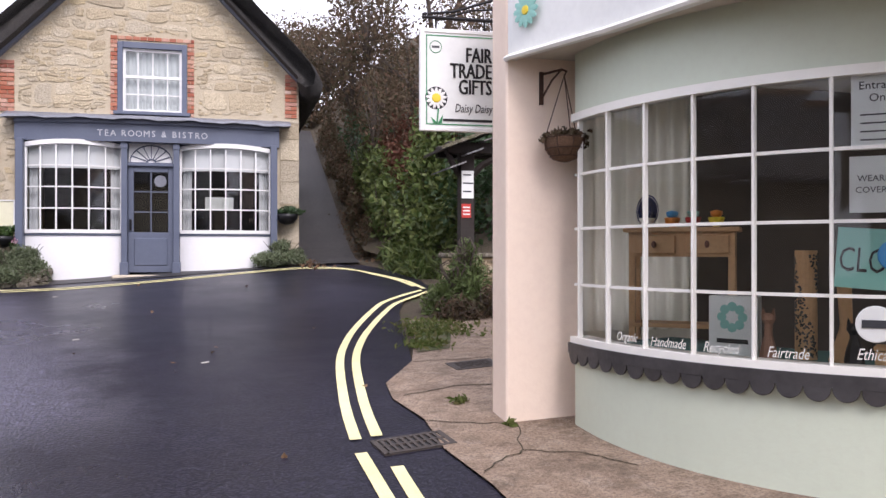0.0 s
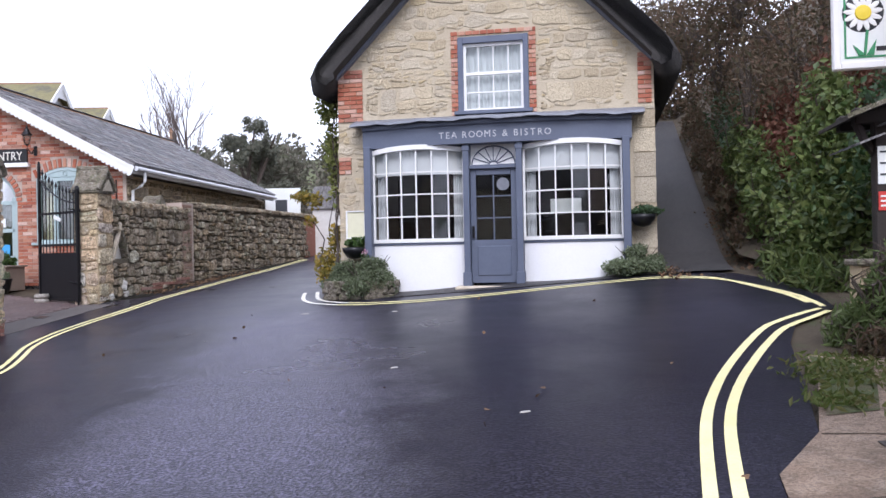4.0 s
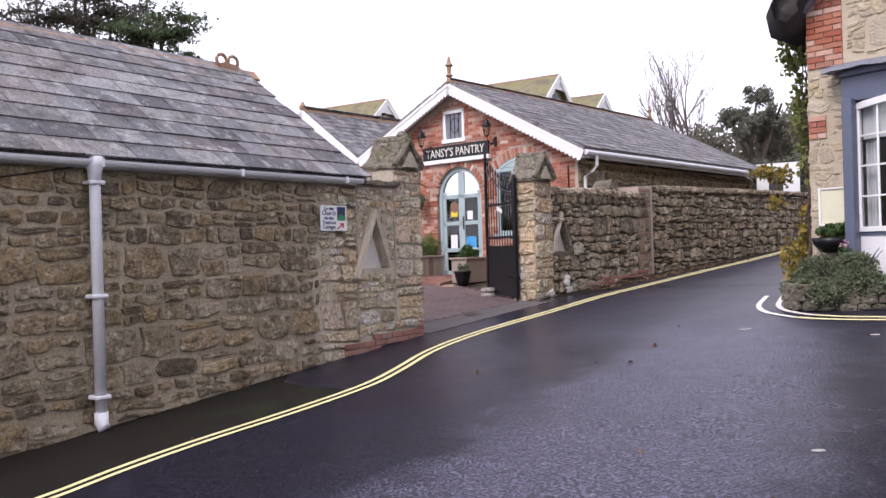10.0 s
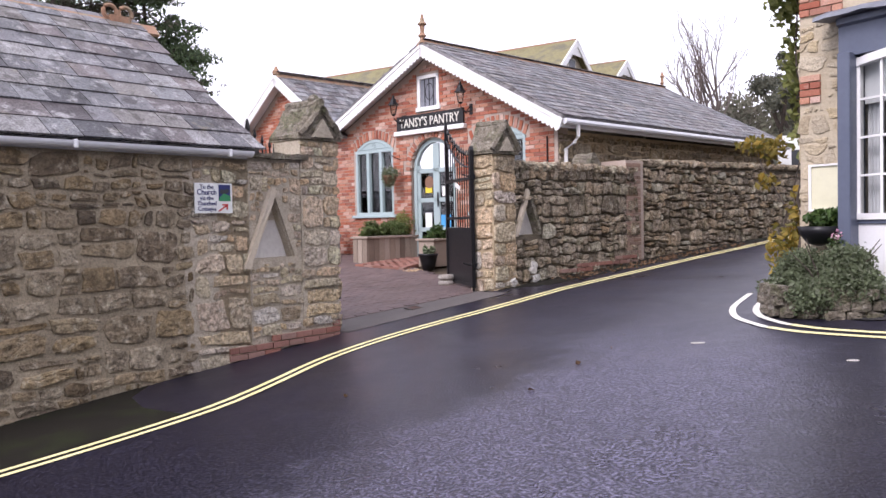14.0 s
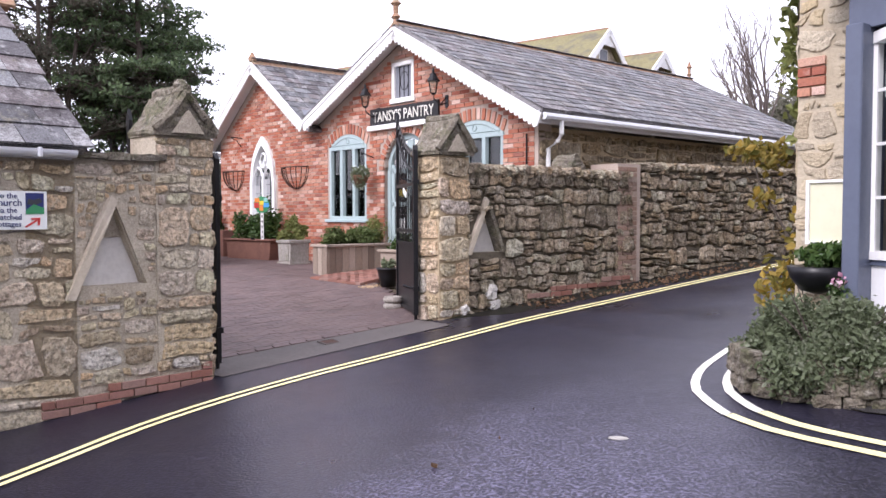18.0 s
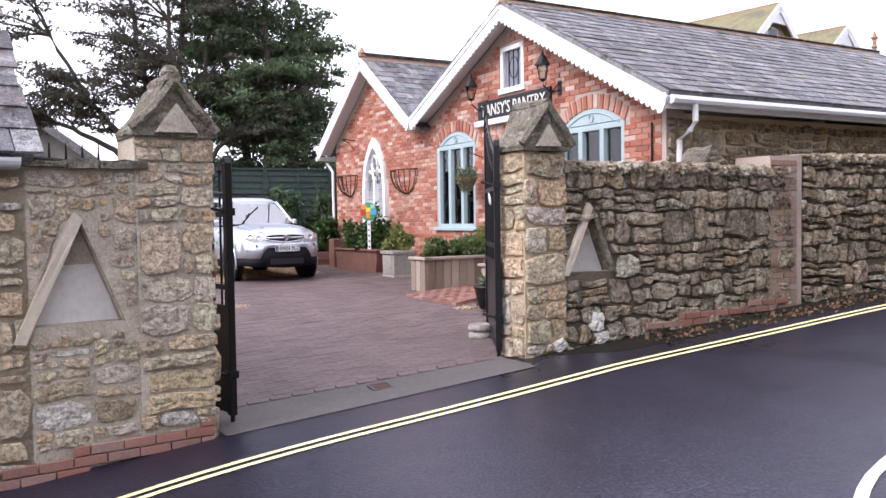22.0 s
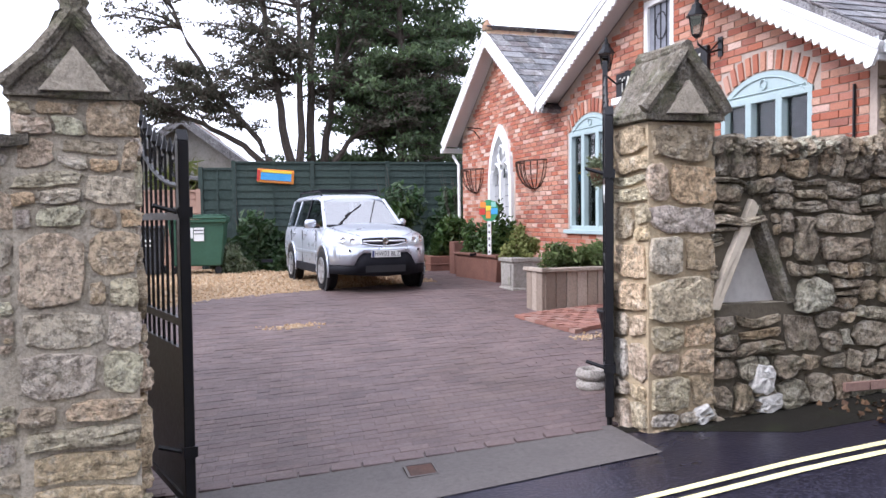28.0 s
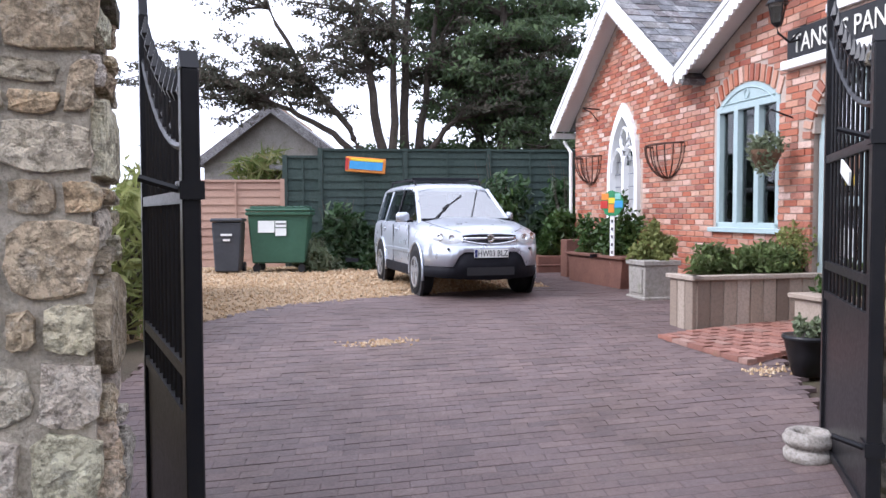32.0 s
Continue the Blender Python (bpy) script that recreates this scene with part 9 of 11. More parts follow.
for x in (-0.25, 0.25):
    dr = part("drawer", Geo().box(x - 0.2, x + 0.2, -0.14, -0.11, 0.58, 0.70), "pine", ct, bevel=0.006)
    part("knob", Geo().lathe([(0.012, 0), (0.024, 0.015), (0.02, 0.03), (0.005, 0.034)], 10, pose(x, -0.14, 0.64, 90)), "red_timber", dr)
for x in (-0.47, 0.47):
    for y in (-0.09, 0.13):
        part("table_leg", Geo().box(x - 0.03, x + 0.03, y - 0.03, y + 0.03, 0, 0.56), "pine", ct)
part("lower_shelf", Geo().box(-0.5, 0.5, -0.12, 0.16, 0.10, 0.125), "pine", ct)
for k, (u, cols) in enumerate(((-0.35, ("cream_paint", "navy")), (-0.1, ("orange", "sky_blue")), (0.1, ("signal_red", "mint")), (0.32, ("sun_yellow", "orange")))):
    b = thing("ornament", ct.matrix_basis @ pose(u, 0.02, 0.755), "bright painted pottery bowl on the pine table", "ornament", "pottery on the table")
    part("bowl", Geo().lathe([(0.03, 0), (0.065, 0.025), (0.08, 0.06), (0.07, 0.062), (0.01, 0.03)], 14), cols[0], b, smooth=True)
    part("inner", Geo().lathe([(0.03, 0.06), (0.055, 0.075), (0.06, 0.10), (0.01, 0.11)], 12), cols[1], b, smooth=True)
pt_ = thing("plate", ct.matrix_basis @ pose(-0.36, 0.12, 0.755), "white plate with a dark blue rim standing on edge", "plate")
part("dish", Geo().lathe([(0.001, 0), (0.06, 0.0), (0.11, 0.02), (0.11, 0.024), (0.06, 0.008), (0.001, 0.006)], 20, pose(0, 0, 0.11, 78)), "cream_paint", pt_)
part("rim", Geo().lathe([(0.10, 0.018), (0.112, 0.026), (0.112, 0.018)], 20, pose(0, -0.002, 0.11, 78)), "navy", pt_)
bag = thing("paper_bag", pose(2.83, 4.12, 1.02, 0, 0, -55), "white carrier with a green flower device", "bag")
part("bag", Geo().box(-0.14, 0.14, -0.04, 0.04, 0, 0.34), "sign_white", bag, bevel=0.006)
g = Geo()
for k in range(8):
    g.lathe([(0.001, 0), (0.028, 0), (0.028, 0.004), (0.001, 0.005)], 8, pose(0.0, -0.042, 0.22, 0, 45 * k, 0) @ Matrix.Translation((0, 0, 0.06)) @ pose(0, 0, 0, 90))
part("device", g, "mint", bag)
part("name_bar", Geo().box(-0.09, 0.09, -0.044, -0.04, 0.07, 0.095), "ink", bag)
for x, y, h, mt in ((2.78, 3.75, 0.26, "terracotta"), (3.35, 3.18, 0.24, "terracotta"), (3.1, 3.5, 0.22, "ink")):
    ob = thing("figurine", pose(x, y, 1.02, 0, 0, -50), "carved long-necked cat figure in the window", "ornament", "figures in the window")
    part("body", Geo().lathe([(0.035, 0), (0.05, 0.03), (0.04, 0.09), (0.022, 0.15), (0.022, h - 0.05), (0.038, h - 0.025), (0.03, h), (0.005, h + 0.01)], 10).prism([(-0.035, h - 0.01), (-0.012, h), (-0.028, h + 0.035)], -0.01, 0.01).prism([(0.012, h), (0.035, h - 0.01), (0.028, h + 0.035)], -0.01, 0.01), mt, ob, smooth=False)
# carved column, mosaic tube and boxes at the back of the window bed
col = thing("carved_column", pose(3.10, 3.86, 1.02, 0, 0, -55), "pale wooden column wrapped in dark mosaic", "ornament")
part("shaft", Geo().lathe([(0.058, 0), (0.058, 0.60), (0.052, 0.60), (0.046, 0.56)], 18), "pine", col, "pale bare wood", smooth=False)
rr = random.Random(8)
g = Geo()
for k in range(900):
    z, a = rr.uniform(0.01, 0.58), rr.uniform(0, 360)
    if math.sin(radians(a * 2) + z * 9) > -0.35 + 0.5 * z:
        g.box(-0.005, 0.005, -0.002, 0.003, -0.005, 0.005, pose(0, 0, 0, 0, 0, a) @ Matrix.Translation((0, -0.059, z)) @ pose(0, 0, 0, 0, rr.uniform(0, 90), 0))
tagged(part("mosaic", g, "mosaic", col, "dark glinting mosaic chips"), kind="stuff")
ob = thing("wood_slab", pose(3.14, 3.68, 1.02, 6, 4, -55), "upright curved piece of carved wood in the window", "ornament")
part("slab", Geo().prism([(-0.04, 0), (0.05, 0), (0.075, 0.2), (0.06, 0.42), (0.09, 0.55), (0.03, 0.57), (-0.01, 0.42), (0.015, 0.2)], -0.02, 0.02), "pine", ob, bevel=0.012)
ob = thing("driftwood_figure", pose(3.5, 3.28, 1.02, 0, 0, -50), "grey weathered driftwood figure in the window", "ornament")
part("body", rough(Geo().lathe([(0.06, 0), (0.085, 0.08), (0.05, 0.2), (0.07, 0.3), (0.035, 0.42), (0.02, 0.5), (0.005, 0.52)], 12), "old_timber", 0.02, 2, 5), "old_timber", ob)
ob = thing("box", pose(3.28, 3.42, 1.02, 0, 0, -48), "small plain pine box in the window", "box")
part("base", Geo().box(-0.09, 0.09, -0.06, 0.06, 0, 0.09), "pine", ob, bevel=0.004)
part("lid", Geo().box(-0.095, 0.095, -0.065, 0.065, 0.092, 0.115), "pine", ob, bevel=0.004)
# pale curtain drawn across the side window
cu = thing("curtain", pose(2.86, 5.36, 1.05), "pale plain curtain drawn across the side window", "curtain")
g = Geo()
for q in range(61):
    u = q / 60
    for z in (0.0, 1.72):
        g.v.append((-0.46 + 0.92 * u, 0.022 * math.sin(u * 48) - 0.02, z))
for q in range(60):
    g.f.append((2 * q, 2 * q + 2, 2 * q + 3, 2 * q + 1))
part("cloth", g, "net_curtain", cu, smooth=True)
part("rail", Geo().tube([(-0.5, -0.02, 1.73), (0.48, -0.02, 1.73)], 0.012, 6), "white_paint", cu)


def on_glass(a, z, off=0.006):
    x, y = arc(a, CR + off)
    return IS @ Matrix.Translation((x, y, z)) @ pose(0, 0, 0, 0, 0, a + 90)


for txt, a, z in (("Organic", -167.5, 1.09), ("Handmade", -159.5, 1.085), ("Recycled", -151.2, 1.085), ("Fairtrade", -142.4, 1.085), ("Ethical", -132.6, 1.10)):
    a += 2.0
    lettering(txt, 0.078, "pale_text", shop, on_glass(a, z), name="window_lettering", align="CENTER", depth=0.001, xs=0.70, slant=0.35)
nt = part("notice", Geo().box(-0.13, 0.13, -0.002, 0.002, -0.19, 0.17), "sign_white", shop, m=on_glass(-129.6, 2.29, -0.03))
lettering("Entrance", 0.055, "ink", nt, pose(0, -0.004, 0.10), align="CENTER", depth=0.001)
lettering("Only", 0.055, "ink", nt, pose(0, -0.004, 0.04), align="CENTER", depth=0.001)
for i in range(4):
    part("text_bar", Geo().box(-0.09, 0.09 - 0.02 * (i % 2), -0.004, -0.002, -0.026 - i * 0.04, -0.019 - i * 0.04), "bin_grey", nt)
nt = part("notice", Geo().box(-0.13, 0.13, -0.002, 0.002, -0.13, 0.14), "sign_white", shop, m=on_glass(-129.8, 1.93, -0.03))
lettering("WEARING", 0.042, "bin_grey", nt, pose(0, -0.004, 0.02), align="CENTER", depth=0.001)
lettering("COVERING", 0.042, "bin_grey", nt, pose(0, -0.004, -0.035), align="CENTER", depth=0.001)
cs = part("closed_sign", Geo().box(-0.20, 0.20, -0.004, 0.004, -0.14, 0.15), "mint", shop, "mint green closed sign", m=on_glass(-129.5, 1.57, -0.03) @ pose(0, 0, 0, 0, 4, 0))
lettering("CLOSED", 0.17, "ink", cs, pose(-0.19, -0.006, -0.06), depth=0.001, xs=0.62)
part("round_sticker", Geo().lathe([(0.075, 0), (0.07, 0.004), (0.001, 0.005)], 18, pose(0.05, -0.008, 0.03, 90)), "sky_blue", cs)
part("round_sticker", Geo().lathe([(0.088, 0), (0.084, 0.004), (0.001, 0.005)], 22, Matrix()), "sign_white", shop, m=on_glass(-130.3, 1.27, 0.004) @ pose(0, 0, 0, 90))
part("sticker_band", Geo().box(-0.06, 0.06, -0.01, -0.004, -0.018, 0.02), "bin_grey", shop, m=on_glass(-130.3, 1.27, 0.004))
# hanging sign on the pier
hs = thing("hanging_sign", pose(1.695, 5.9, 2.51, 0, 0, -2) @ Matrix.Diagonal((1.04, 1, 1.045, 1)), "white framed gift shop sign hanging from an iron bracket", "sign")
part("board", Geo().box(-0.27, 0.27, -0.012, 0.012, 0.03, 0.70), "sign_white", hs)
part("frame", Geo().box(-0.30, -0.27, -0.02, 0.02, 0, 0.73).box(0.27, 0.30, -0.02, 0.02, 0, 0.73).box(-0.27, 0.27, -0.02, 0.02, 0, 0.03).box(-0.27, 0.27, -0.02, 0.02, 0.70, 0.73), "white_paint", hs, bevel=0.004)
part("inner_line", Geo().box(-0.255, -0.247, -0.015, -0.012, 0.045, 0.685).box(0.247, 0.255, -0.015, -0.012, 0.045, 0.685).box(-0.25, 0.25, -0.015, -0.012, 0.045, 0.053).box(-0.25, 0.25, -0.015, -0.012, 0.677, 0.685), "sign_green", hs)
for k, (txt, z) in enumerate((("FAIR", 0.50), ("TRADE", 0.385), ("GIFTS", 0.27))):
    lettering(txt, 0.15, "ink", hs, pose(0.235, -0.016, z), align="RIGHT", depth=0.004, xs=0.66)
    lettering(txt, 0.15, "ink", hs, pose(0.229, -0.016, z), align="RIGHT", depth=0.004, xs=0.66)
lettering("Daisy Daisy", 0.085, "ink", hs, pose(0.235, -0.014, 0.14), align="RIGHT", depth=0.002, xs=0.70, slant=0.2)
part("text_bar", Geo().box(-0.13, 0.235, -0.015, -0.012, 0.072, 0.09), "ink", hs)
g = Geo()
for k in range(13):
    g.lathe([(0.001, 0), (0.02, 0), (0.018, 0.003), (0.001, 0.004)], 7, pose(-0.18, -0.014, 0.235, 0, 360 / 13 * k, 0) @ Matrix.Translation((0, 0, 0.05)) @ pose(0, 0, 0, 90) @ Matrix.Diagonal((0.6, 1.5, 1, 1)))
part("daisy_petals", g, "petal_white", hs)
part("daisy_outline", Geo().lathe([(0.078, 0), (0.080, 0.002), (0.082, 0)], 26, pose(-0.18, -0.0125, 0.235, 90)), "bin_grey", hs)
part("daisy_eye", Geo().lathe([(0.034, 0), (0.03, 0.008), (0.001, 0.01)], 14, pose(-0.18, -0.016, 0.235, 90)), "sun_yellow", hs)
part("daisy_stem", Geo().tube([(-0.165, -0.016, 0.16), (-0.175, -0.016, 0.06)], 0.007, 4).prism([(-0.17, 0.055), (-0.22, 0.10), (-0.2, 0.055)], -0.018, -0.012).prism([(-0.17, 0.055), (-0.13, 0.12), (-0.14, 0.055)], -0.018, -0.012), "sign_green", hs)
part("round_badge", Geo().tube([(-0.185 + 0.043 * math.cos(q * math.pi / 12), -0.014, 0.60 + 0.043 * math.sin(q * math.pi / 12)) for q in range(25)], 0.003, 4), "sign_green", hs)
part("badge_bar", Geo().box(-0.212, -0.158, -0.016, -0.012, 0.593, 0.607), "bin_grey", hs)
part("bracket", Geo().tube([(-0.28, 0, 0.81), (0.36, 0, 0.81)], 0.014, 6).tube([(-0.28, 0, 0.83), (-0.05, 0, 0.86), (0.36, 0, 1.0)], 0.010, 5).tube([(-0.1, 0, 0.82), (0.1, 0, 0.88), (0.36, 0, 0.9)], 0.008, 5), "black_iron", hs)
for x in (-0.18, 0.18):
    part("hook", Geo().tube([(x, 0, 0.73), (x, 0, 0.81)], 0.008, 5), "black_iron", hs)
part("wall_plate", Geo().box(0.30, 0.345, -0.02, 0.02, -0.15, 1.1), "black_iron", hs)
part("stay_post", Geo().box(0.345, 0.40, -0.6, 0.02, 0.78, 0.84), "black_iron", hs)
# wall bracket with hanging basket
hb = thing("hanging_basket", pose(2.13, 4.95, 2.24) @ Matrix.Diagonal((0.84, 0.95, 0.84, 1)), "wire hanging basket of dry brown moss, bare for winter", "basket")
part("wall_bar", Geo().box(-0.13, -0.10, 0.16, 0.19, 0.42, 0.68), "rusty_iron", hb)
part("arm", Geo().tube([(-0.115, 0.17, 0.66), (-0.06, 0.09, 0.665), (-0.01, 0.02, 0.67), (0.015, -0.01, 0.65), (0, 0, 0.62)], 0.010, 6).tube([(-0.115, 0.17, 0.46), (-0.06, 0.09, 0.6), (-0.02, 0.03, 0.66)], 0.008, 5), "rusty_iron", hb)
for k in range(3):
    t = 2 * math.pi * k / 3 + 0.4
    part("chain", Geo().tube([(0, 0, 0.62), (0.15 * math.cos(t), 0.15 * math.sin(t), 0.14)], 0.004, 4), "rusty_iron", hb)
part("liner", Geo().lathe([(0.03, -0.05), (0.09, -0.03), (0.14, 0.04), (0.16, 0.12), (0.13, 0.14), (0.02, 0.12)], 16), "coconut_fibre", hb, smooth=True)
for k in range(8):
    t = 2 * math.pi * k / 8
    part("wire", Geo().tube([(0.163 * math.cos(t) * math.cos(u), 0.163 * math.sin(t) * math.cos(u), 0.13 - 0.18 * math.sin(u)) for u in (math.pi / 2 * j / 5 for j in range(6))], 0.004, 4), "rusty_iron", hb)
for zz, rad in ((0.13, 0.165), (0.05, 0.148), (-0.01, 0.11)):
    part("wire_hoop", Geo().tube([(rad * math.cos(t), rad * math.sin(t), zz) for t in (2 * math.pi * j / 16 for j in range(17))], 0.004, 4), "rusty_iron", hb)
part("dry_plants", leaves_mesh("dry_plants", blob_points(420, [(0, 0, 0.15, 0.17, 0.17, 0.05), (-0.15, 0, 0.12, 0.05, 0.05, 0.04), (0.16, 0, 0.1, 0.04, 0.05, 0.05)], 9, 0.2), 0.03, "dry_scrub", 9), "dry_scrub", hb)


# ---- bank, shelter and hedge beside the lane ----
lw = thing("low_wall", pose(3.9, 11.3, 0.9), "low stone wall under the timber shelter", "wall")
part("core", Geo().box(-0.9, 1.6, -0.2, 0.2, -0.3, 0.62), "mortar", lw)
part("coping", Geo().box(-0.95, 1.65, -0.25, 0.25, 0.62, 0.69), "mossy_stone", lw, bevel=0.02)
rubble(lw, Matrix.Translation((0, -0.2, 0)), -0.9, 1.6, -0.25, 0.62, lambda x, z: True, 0.3, "stone", 61, 60)
sh = thing("shelter", pose(3.9, 11.45, 1.58), "dark timber shelter with a tiled lean-to roof", "shelter")
for x, y in ((-0.55, 0), (0.75, 0), (1.25, 0.55)):
    part("post", Geo().box(x - 0.11, x + 0.11, y - 0.08, y + 0.08, 0 if y < 0.3 else -0.7, 1.55), "dark_timber", sh, bevel=0.012)
for y in (0.0, 0.55):
    part("beam", Geo().box(-0.85, 1.4, y - 0.09, y + 0.09, 1.45, 1.62), "dark_timber", sh, bevel=0.01)
part("brace", Geo().tube([(-0.5, 0, 1.1), (-0.3, 0, 1.3), (0.0, 0, 1.46)], 0.05, 5), "dark_timber", sh)
part("brace", Geo().tube([(-0.6, 0, 1.1), (-0.72, 0, 1.25), (-0.82, 0, 1.46)], 0.05, 5), "dark_timber", sh)
g = Geo()
rr = random.Random(6)
for i in range(9):
    for j in range(6):
        a = -0.95 + i * 0.27
        g.box(a, a + 0.26, 0, 0.2, 0, 0.02, Matrix.Translation((0, -0.38 + j * 0.19, 1.535 + 0.004 * (j % 2) + 0.1026 * i)) @ pose(0, 0, 0, 0, -20.8, 0))
part("tiling", g, "slate_rest", sh, "dark mossy roof tiles")
part("barge_board", Geo().add([(-1.02, -0.43, 1.46), (1.5, -0.43, 2.42), (1.5, -0.43, 2.47), (-1.02, -0.43, 1.51), (-1.02, -0.40, 1.46), (1.5, -0.40, 2.42), (1.5, -0.40, 2.47), (-1.02, -0.40, 1.51)], [(0, 1, 2, 3), (7, 6, 5, 4), (3, 2, 6, 7), (0, 4, 5, 1), (0, 3, 7, 4), (1, 5, 6, 2)]), "mossy_stone", sh)
part("roof_deck", Geo().add([(-1.0, -0.4, 1.5), (1.5, -0.4, 2.45), (1.5, 0.78, 2.45), (-1.0, 0.78, 1.5), (-1.0, -0.4, 1.46), (1.5, -0.4, 2.41), (1.5, 0.78, 2.41), (-1.0, 0.78, 1.46)], [(0, 1, 2, 3), (7, 6, 5, 4), (0, 4, 5, 1), (1, 5, 6, 2), (2, 6, 7, 3), (3, 7, 4, 0)]), "dark_timber", sh)
part("notice", Geo().box(-0.64, -0.46, -0.095, -0.085, 0.80, 1.20), "sign_white", sh, "white notice with plain dark marks")
for i in range(3):
    part("notice_mark", Geo().box(-0.62, -0.50 + 0.03 * (i % 2), -0.1, -0.094, 1.13 - i * 0.12, 1.15 - i * 0.12), "bin_grey", sh)
part("notice", Geo().box(-0.64, -0.5, -0.095, -0.085, 0.52, 0.72), "signal_red", sh, "small red notice")
for i in range(3):
    part("notice_mark", Geo().box(-0.62, -0.52, -0.1, -0.094, 0.66 - i * 0.05, 0.68 - i * 0.05), "sign_white", sh)
# bank behind
g = Geo()
for i in range(13):
    y = 9 + i * 2.2
    for j in range(8):
        x = (2.5 + 0.04 * max(0, y - 15) if y > 14.5 else 2.9 + (14.5 - y) * 0.25) + j * 0.9
        z = land_z(min(x, 3.3), y) + min(4.2, 0.05 + 0.75 * j) + 0.25 * noise.noise((x, y, 2)) - 0.05
        g.v.append((x, y, z))
g.f = [(i * 8 + j, i * 8 + j + 1, (i + 1) * 8 + j + 1, (i + 1) * 8 + j) for i in range(12) for j in range(7)]
structure("bank", g, "soil", label="steep earth bank behind the hedge")


def hedge(name, centres, n, leaf, material, label, seed, long=1.7, twigs=0):
    x, y, z = centres[0][:3]
    ob = thing(name, pose(x, y, centres[0][2] - centres[0][5]), label, "hedge")
    off = Vector((x, y, centres[0][2] - centres[0][5]))
    pts = blob_points(n, centres, seed, 0.45) - np.array(off)
    part("foliage", leaves_mesh("foliage", pts, leaf, material, seed, long), material, ob)
    g = Geo()
    r = random.Random(seed)
    for _ in range(max(8, twigs)):
        c = r.choice(centres)
        a = Vector(c[:3]) - off
        b = a + Vector((r.uniform(-1, 1) * c[3], r.uniform(-1, 1) * c[4], r.uniform(0.1, 1.1) * c[5]))
        g.tube([a - Vector((0, 0, c[5])), (a + b) / 2 + Vector((r.uniform(-0.15, 0.15), r.uniform(-0.15, 0.15), 0)), b], 0.02, 4, 0.004)
    part("stem", g, "bark", ob)
    return ob


hedge("hedge", [(3.45, 14.2, 1.9, 0.65, 0.65, 0.9), (3.5, 14.25, 2.9, 0.55, 0.55, 0.8), (3.55, 14.3, 3.7, 0.4, 0.4, 0.6), (3.9, 13.7, 1.8, 0.7, 0.6, 0.8), (3.25, 14.6, 1.6, 0.4, 0.5, 0.5)], 7500, 0.075, "ivy", "tall pointed evergreen thick with ivy", 71)
hedge("hedge", [(4.6, 13.6, 2.4, 1.2, 0.9, 1.1), (4.4, 15.2, 2.4, 1.0, 1.2, 1.2), (5.6, 13.2, 2.6, 1.0, 0.9, 1.3), (5.0, 14.6, 3.6, 1.1, 1.0, 0.9), (4.4, 12.9, 1.9, 0.6, 0.5, 0.6)], 8000, 0.085, "dark_evergreen", "mixed dark evergreen hedge on the bank", 72)
hedge("scrub", [(2.75, 19.0, 5.6, 0.5, 1.2, 0.8), (2.5, 21.5, 6.6, 0.7, 1.5, 0.9), (2.2, 24.5, 7.4, 0.9, 1.8, 1.0), (3.0, 17.2, 4.6, 0.35, 0.9, 0.9), (1.6, 28.0, 8.0, 1.2, 1.5, 1.4), (3.0, 18.2, 6.8, 0.9, 1.5, 0.9)], 11000, 0.055, "dry_scrub", "bare brown scrub arching over the lane", 86, 2.4, 110)
hedge("hedge", [(2.95, 15.6, 2.4, 0.3, 0.7, 0.7), (3.0, 16.8, 3.0, 0.3, 0.8, 0.8), (3.1, 18.6, 3.4, 0.3, 1.2, 0.8)], 3600, 0.075, "ivy", "ragged ivy hanging over the lane edge", 87, 1.8, 20)
hedge("scrub", [(2.0, 33.6, 7.6, 1.0, 0.8, 1.5), (3.2, 32.8, 7.9, 1.0, 0.8, 1.7), (2.6, 33.4, 9.2, 1.2, 0.8, 1.0), (1.2, 34.0, 8.4, 0.9, 0.8, 1.6)], 9000, 0.09, "dry_scrub", "tangled scrub where the lane bends away", 88, 2.0, 40)
hedge("hedge", [(2.75, 16.4, 1.9, 0.25, 0.8, 0.45), (2.85, 18.4, 2.5, 0.25, 1.1, 0.6), (2.95, 21.0, 3.2, 0.25, 1.4, 0.7), (3.05, 24.0, 4.0, 0.3, 1.6, 0.8), (3.2, 27.5, 5.2, 0.3, 1.8, 0.9)], 6500, 0.06, "dry_scrub", "dry brown growth along the foot of the bank", 89, 2.4, 60)
hedge("grass_clump", [(3.2, 13.3, 1.25, 0.5, 0.5, 0.32), (3.0, 14.0, 1.35, 0.35, 0.5, 0.35), (3.8, 12.9, 1.3, 0.5, 0.4, 0.35), (3.0, 14.8, 1.5, 0.3, 0.5, 0.35)], 2200, 0.045, "ivy", "strappy dark leaves at the foot of the hedge", 73, 7.0)
hedge("bush", [(2.80, 9.9, 1.05, 0.30, 0.38, 0.38), (2.98, 10.0, 1.2, 0.26, 0.32, 0.42), (2.58, 10.1, 0.95, 0.2, 0.28, 0.22), (2.9, 9.9, 1.5, 0.12, 0.15, 0.28), (2.72, 9.8, 1.35, 0.1, 0.12, 0.22)], 2800, 0.026, "herb", "low spiky bush beside the kerb", 74, 5.0, 90)
hedge("bush", [(2.75, 9.5, 0.82, 0.32, 0.3, 0.24), (3.15, 9.6, 0.9, 0.2, 0.3, 0.3)], 1300, 0.03, "dry_scrub", "dry brown stems beside the bush", 75, 4.0, 60)
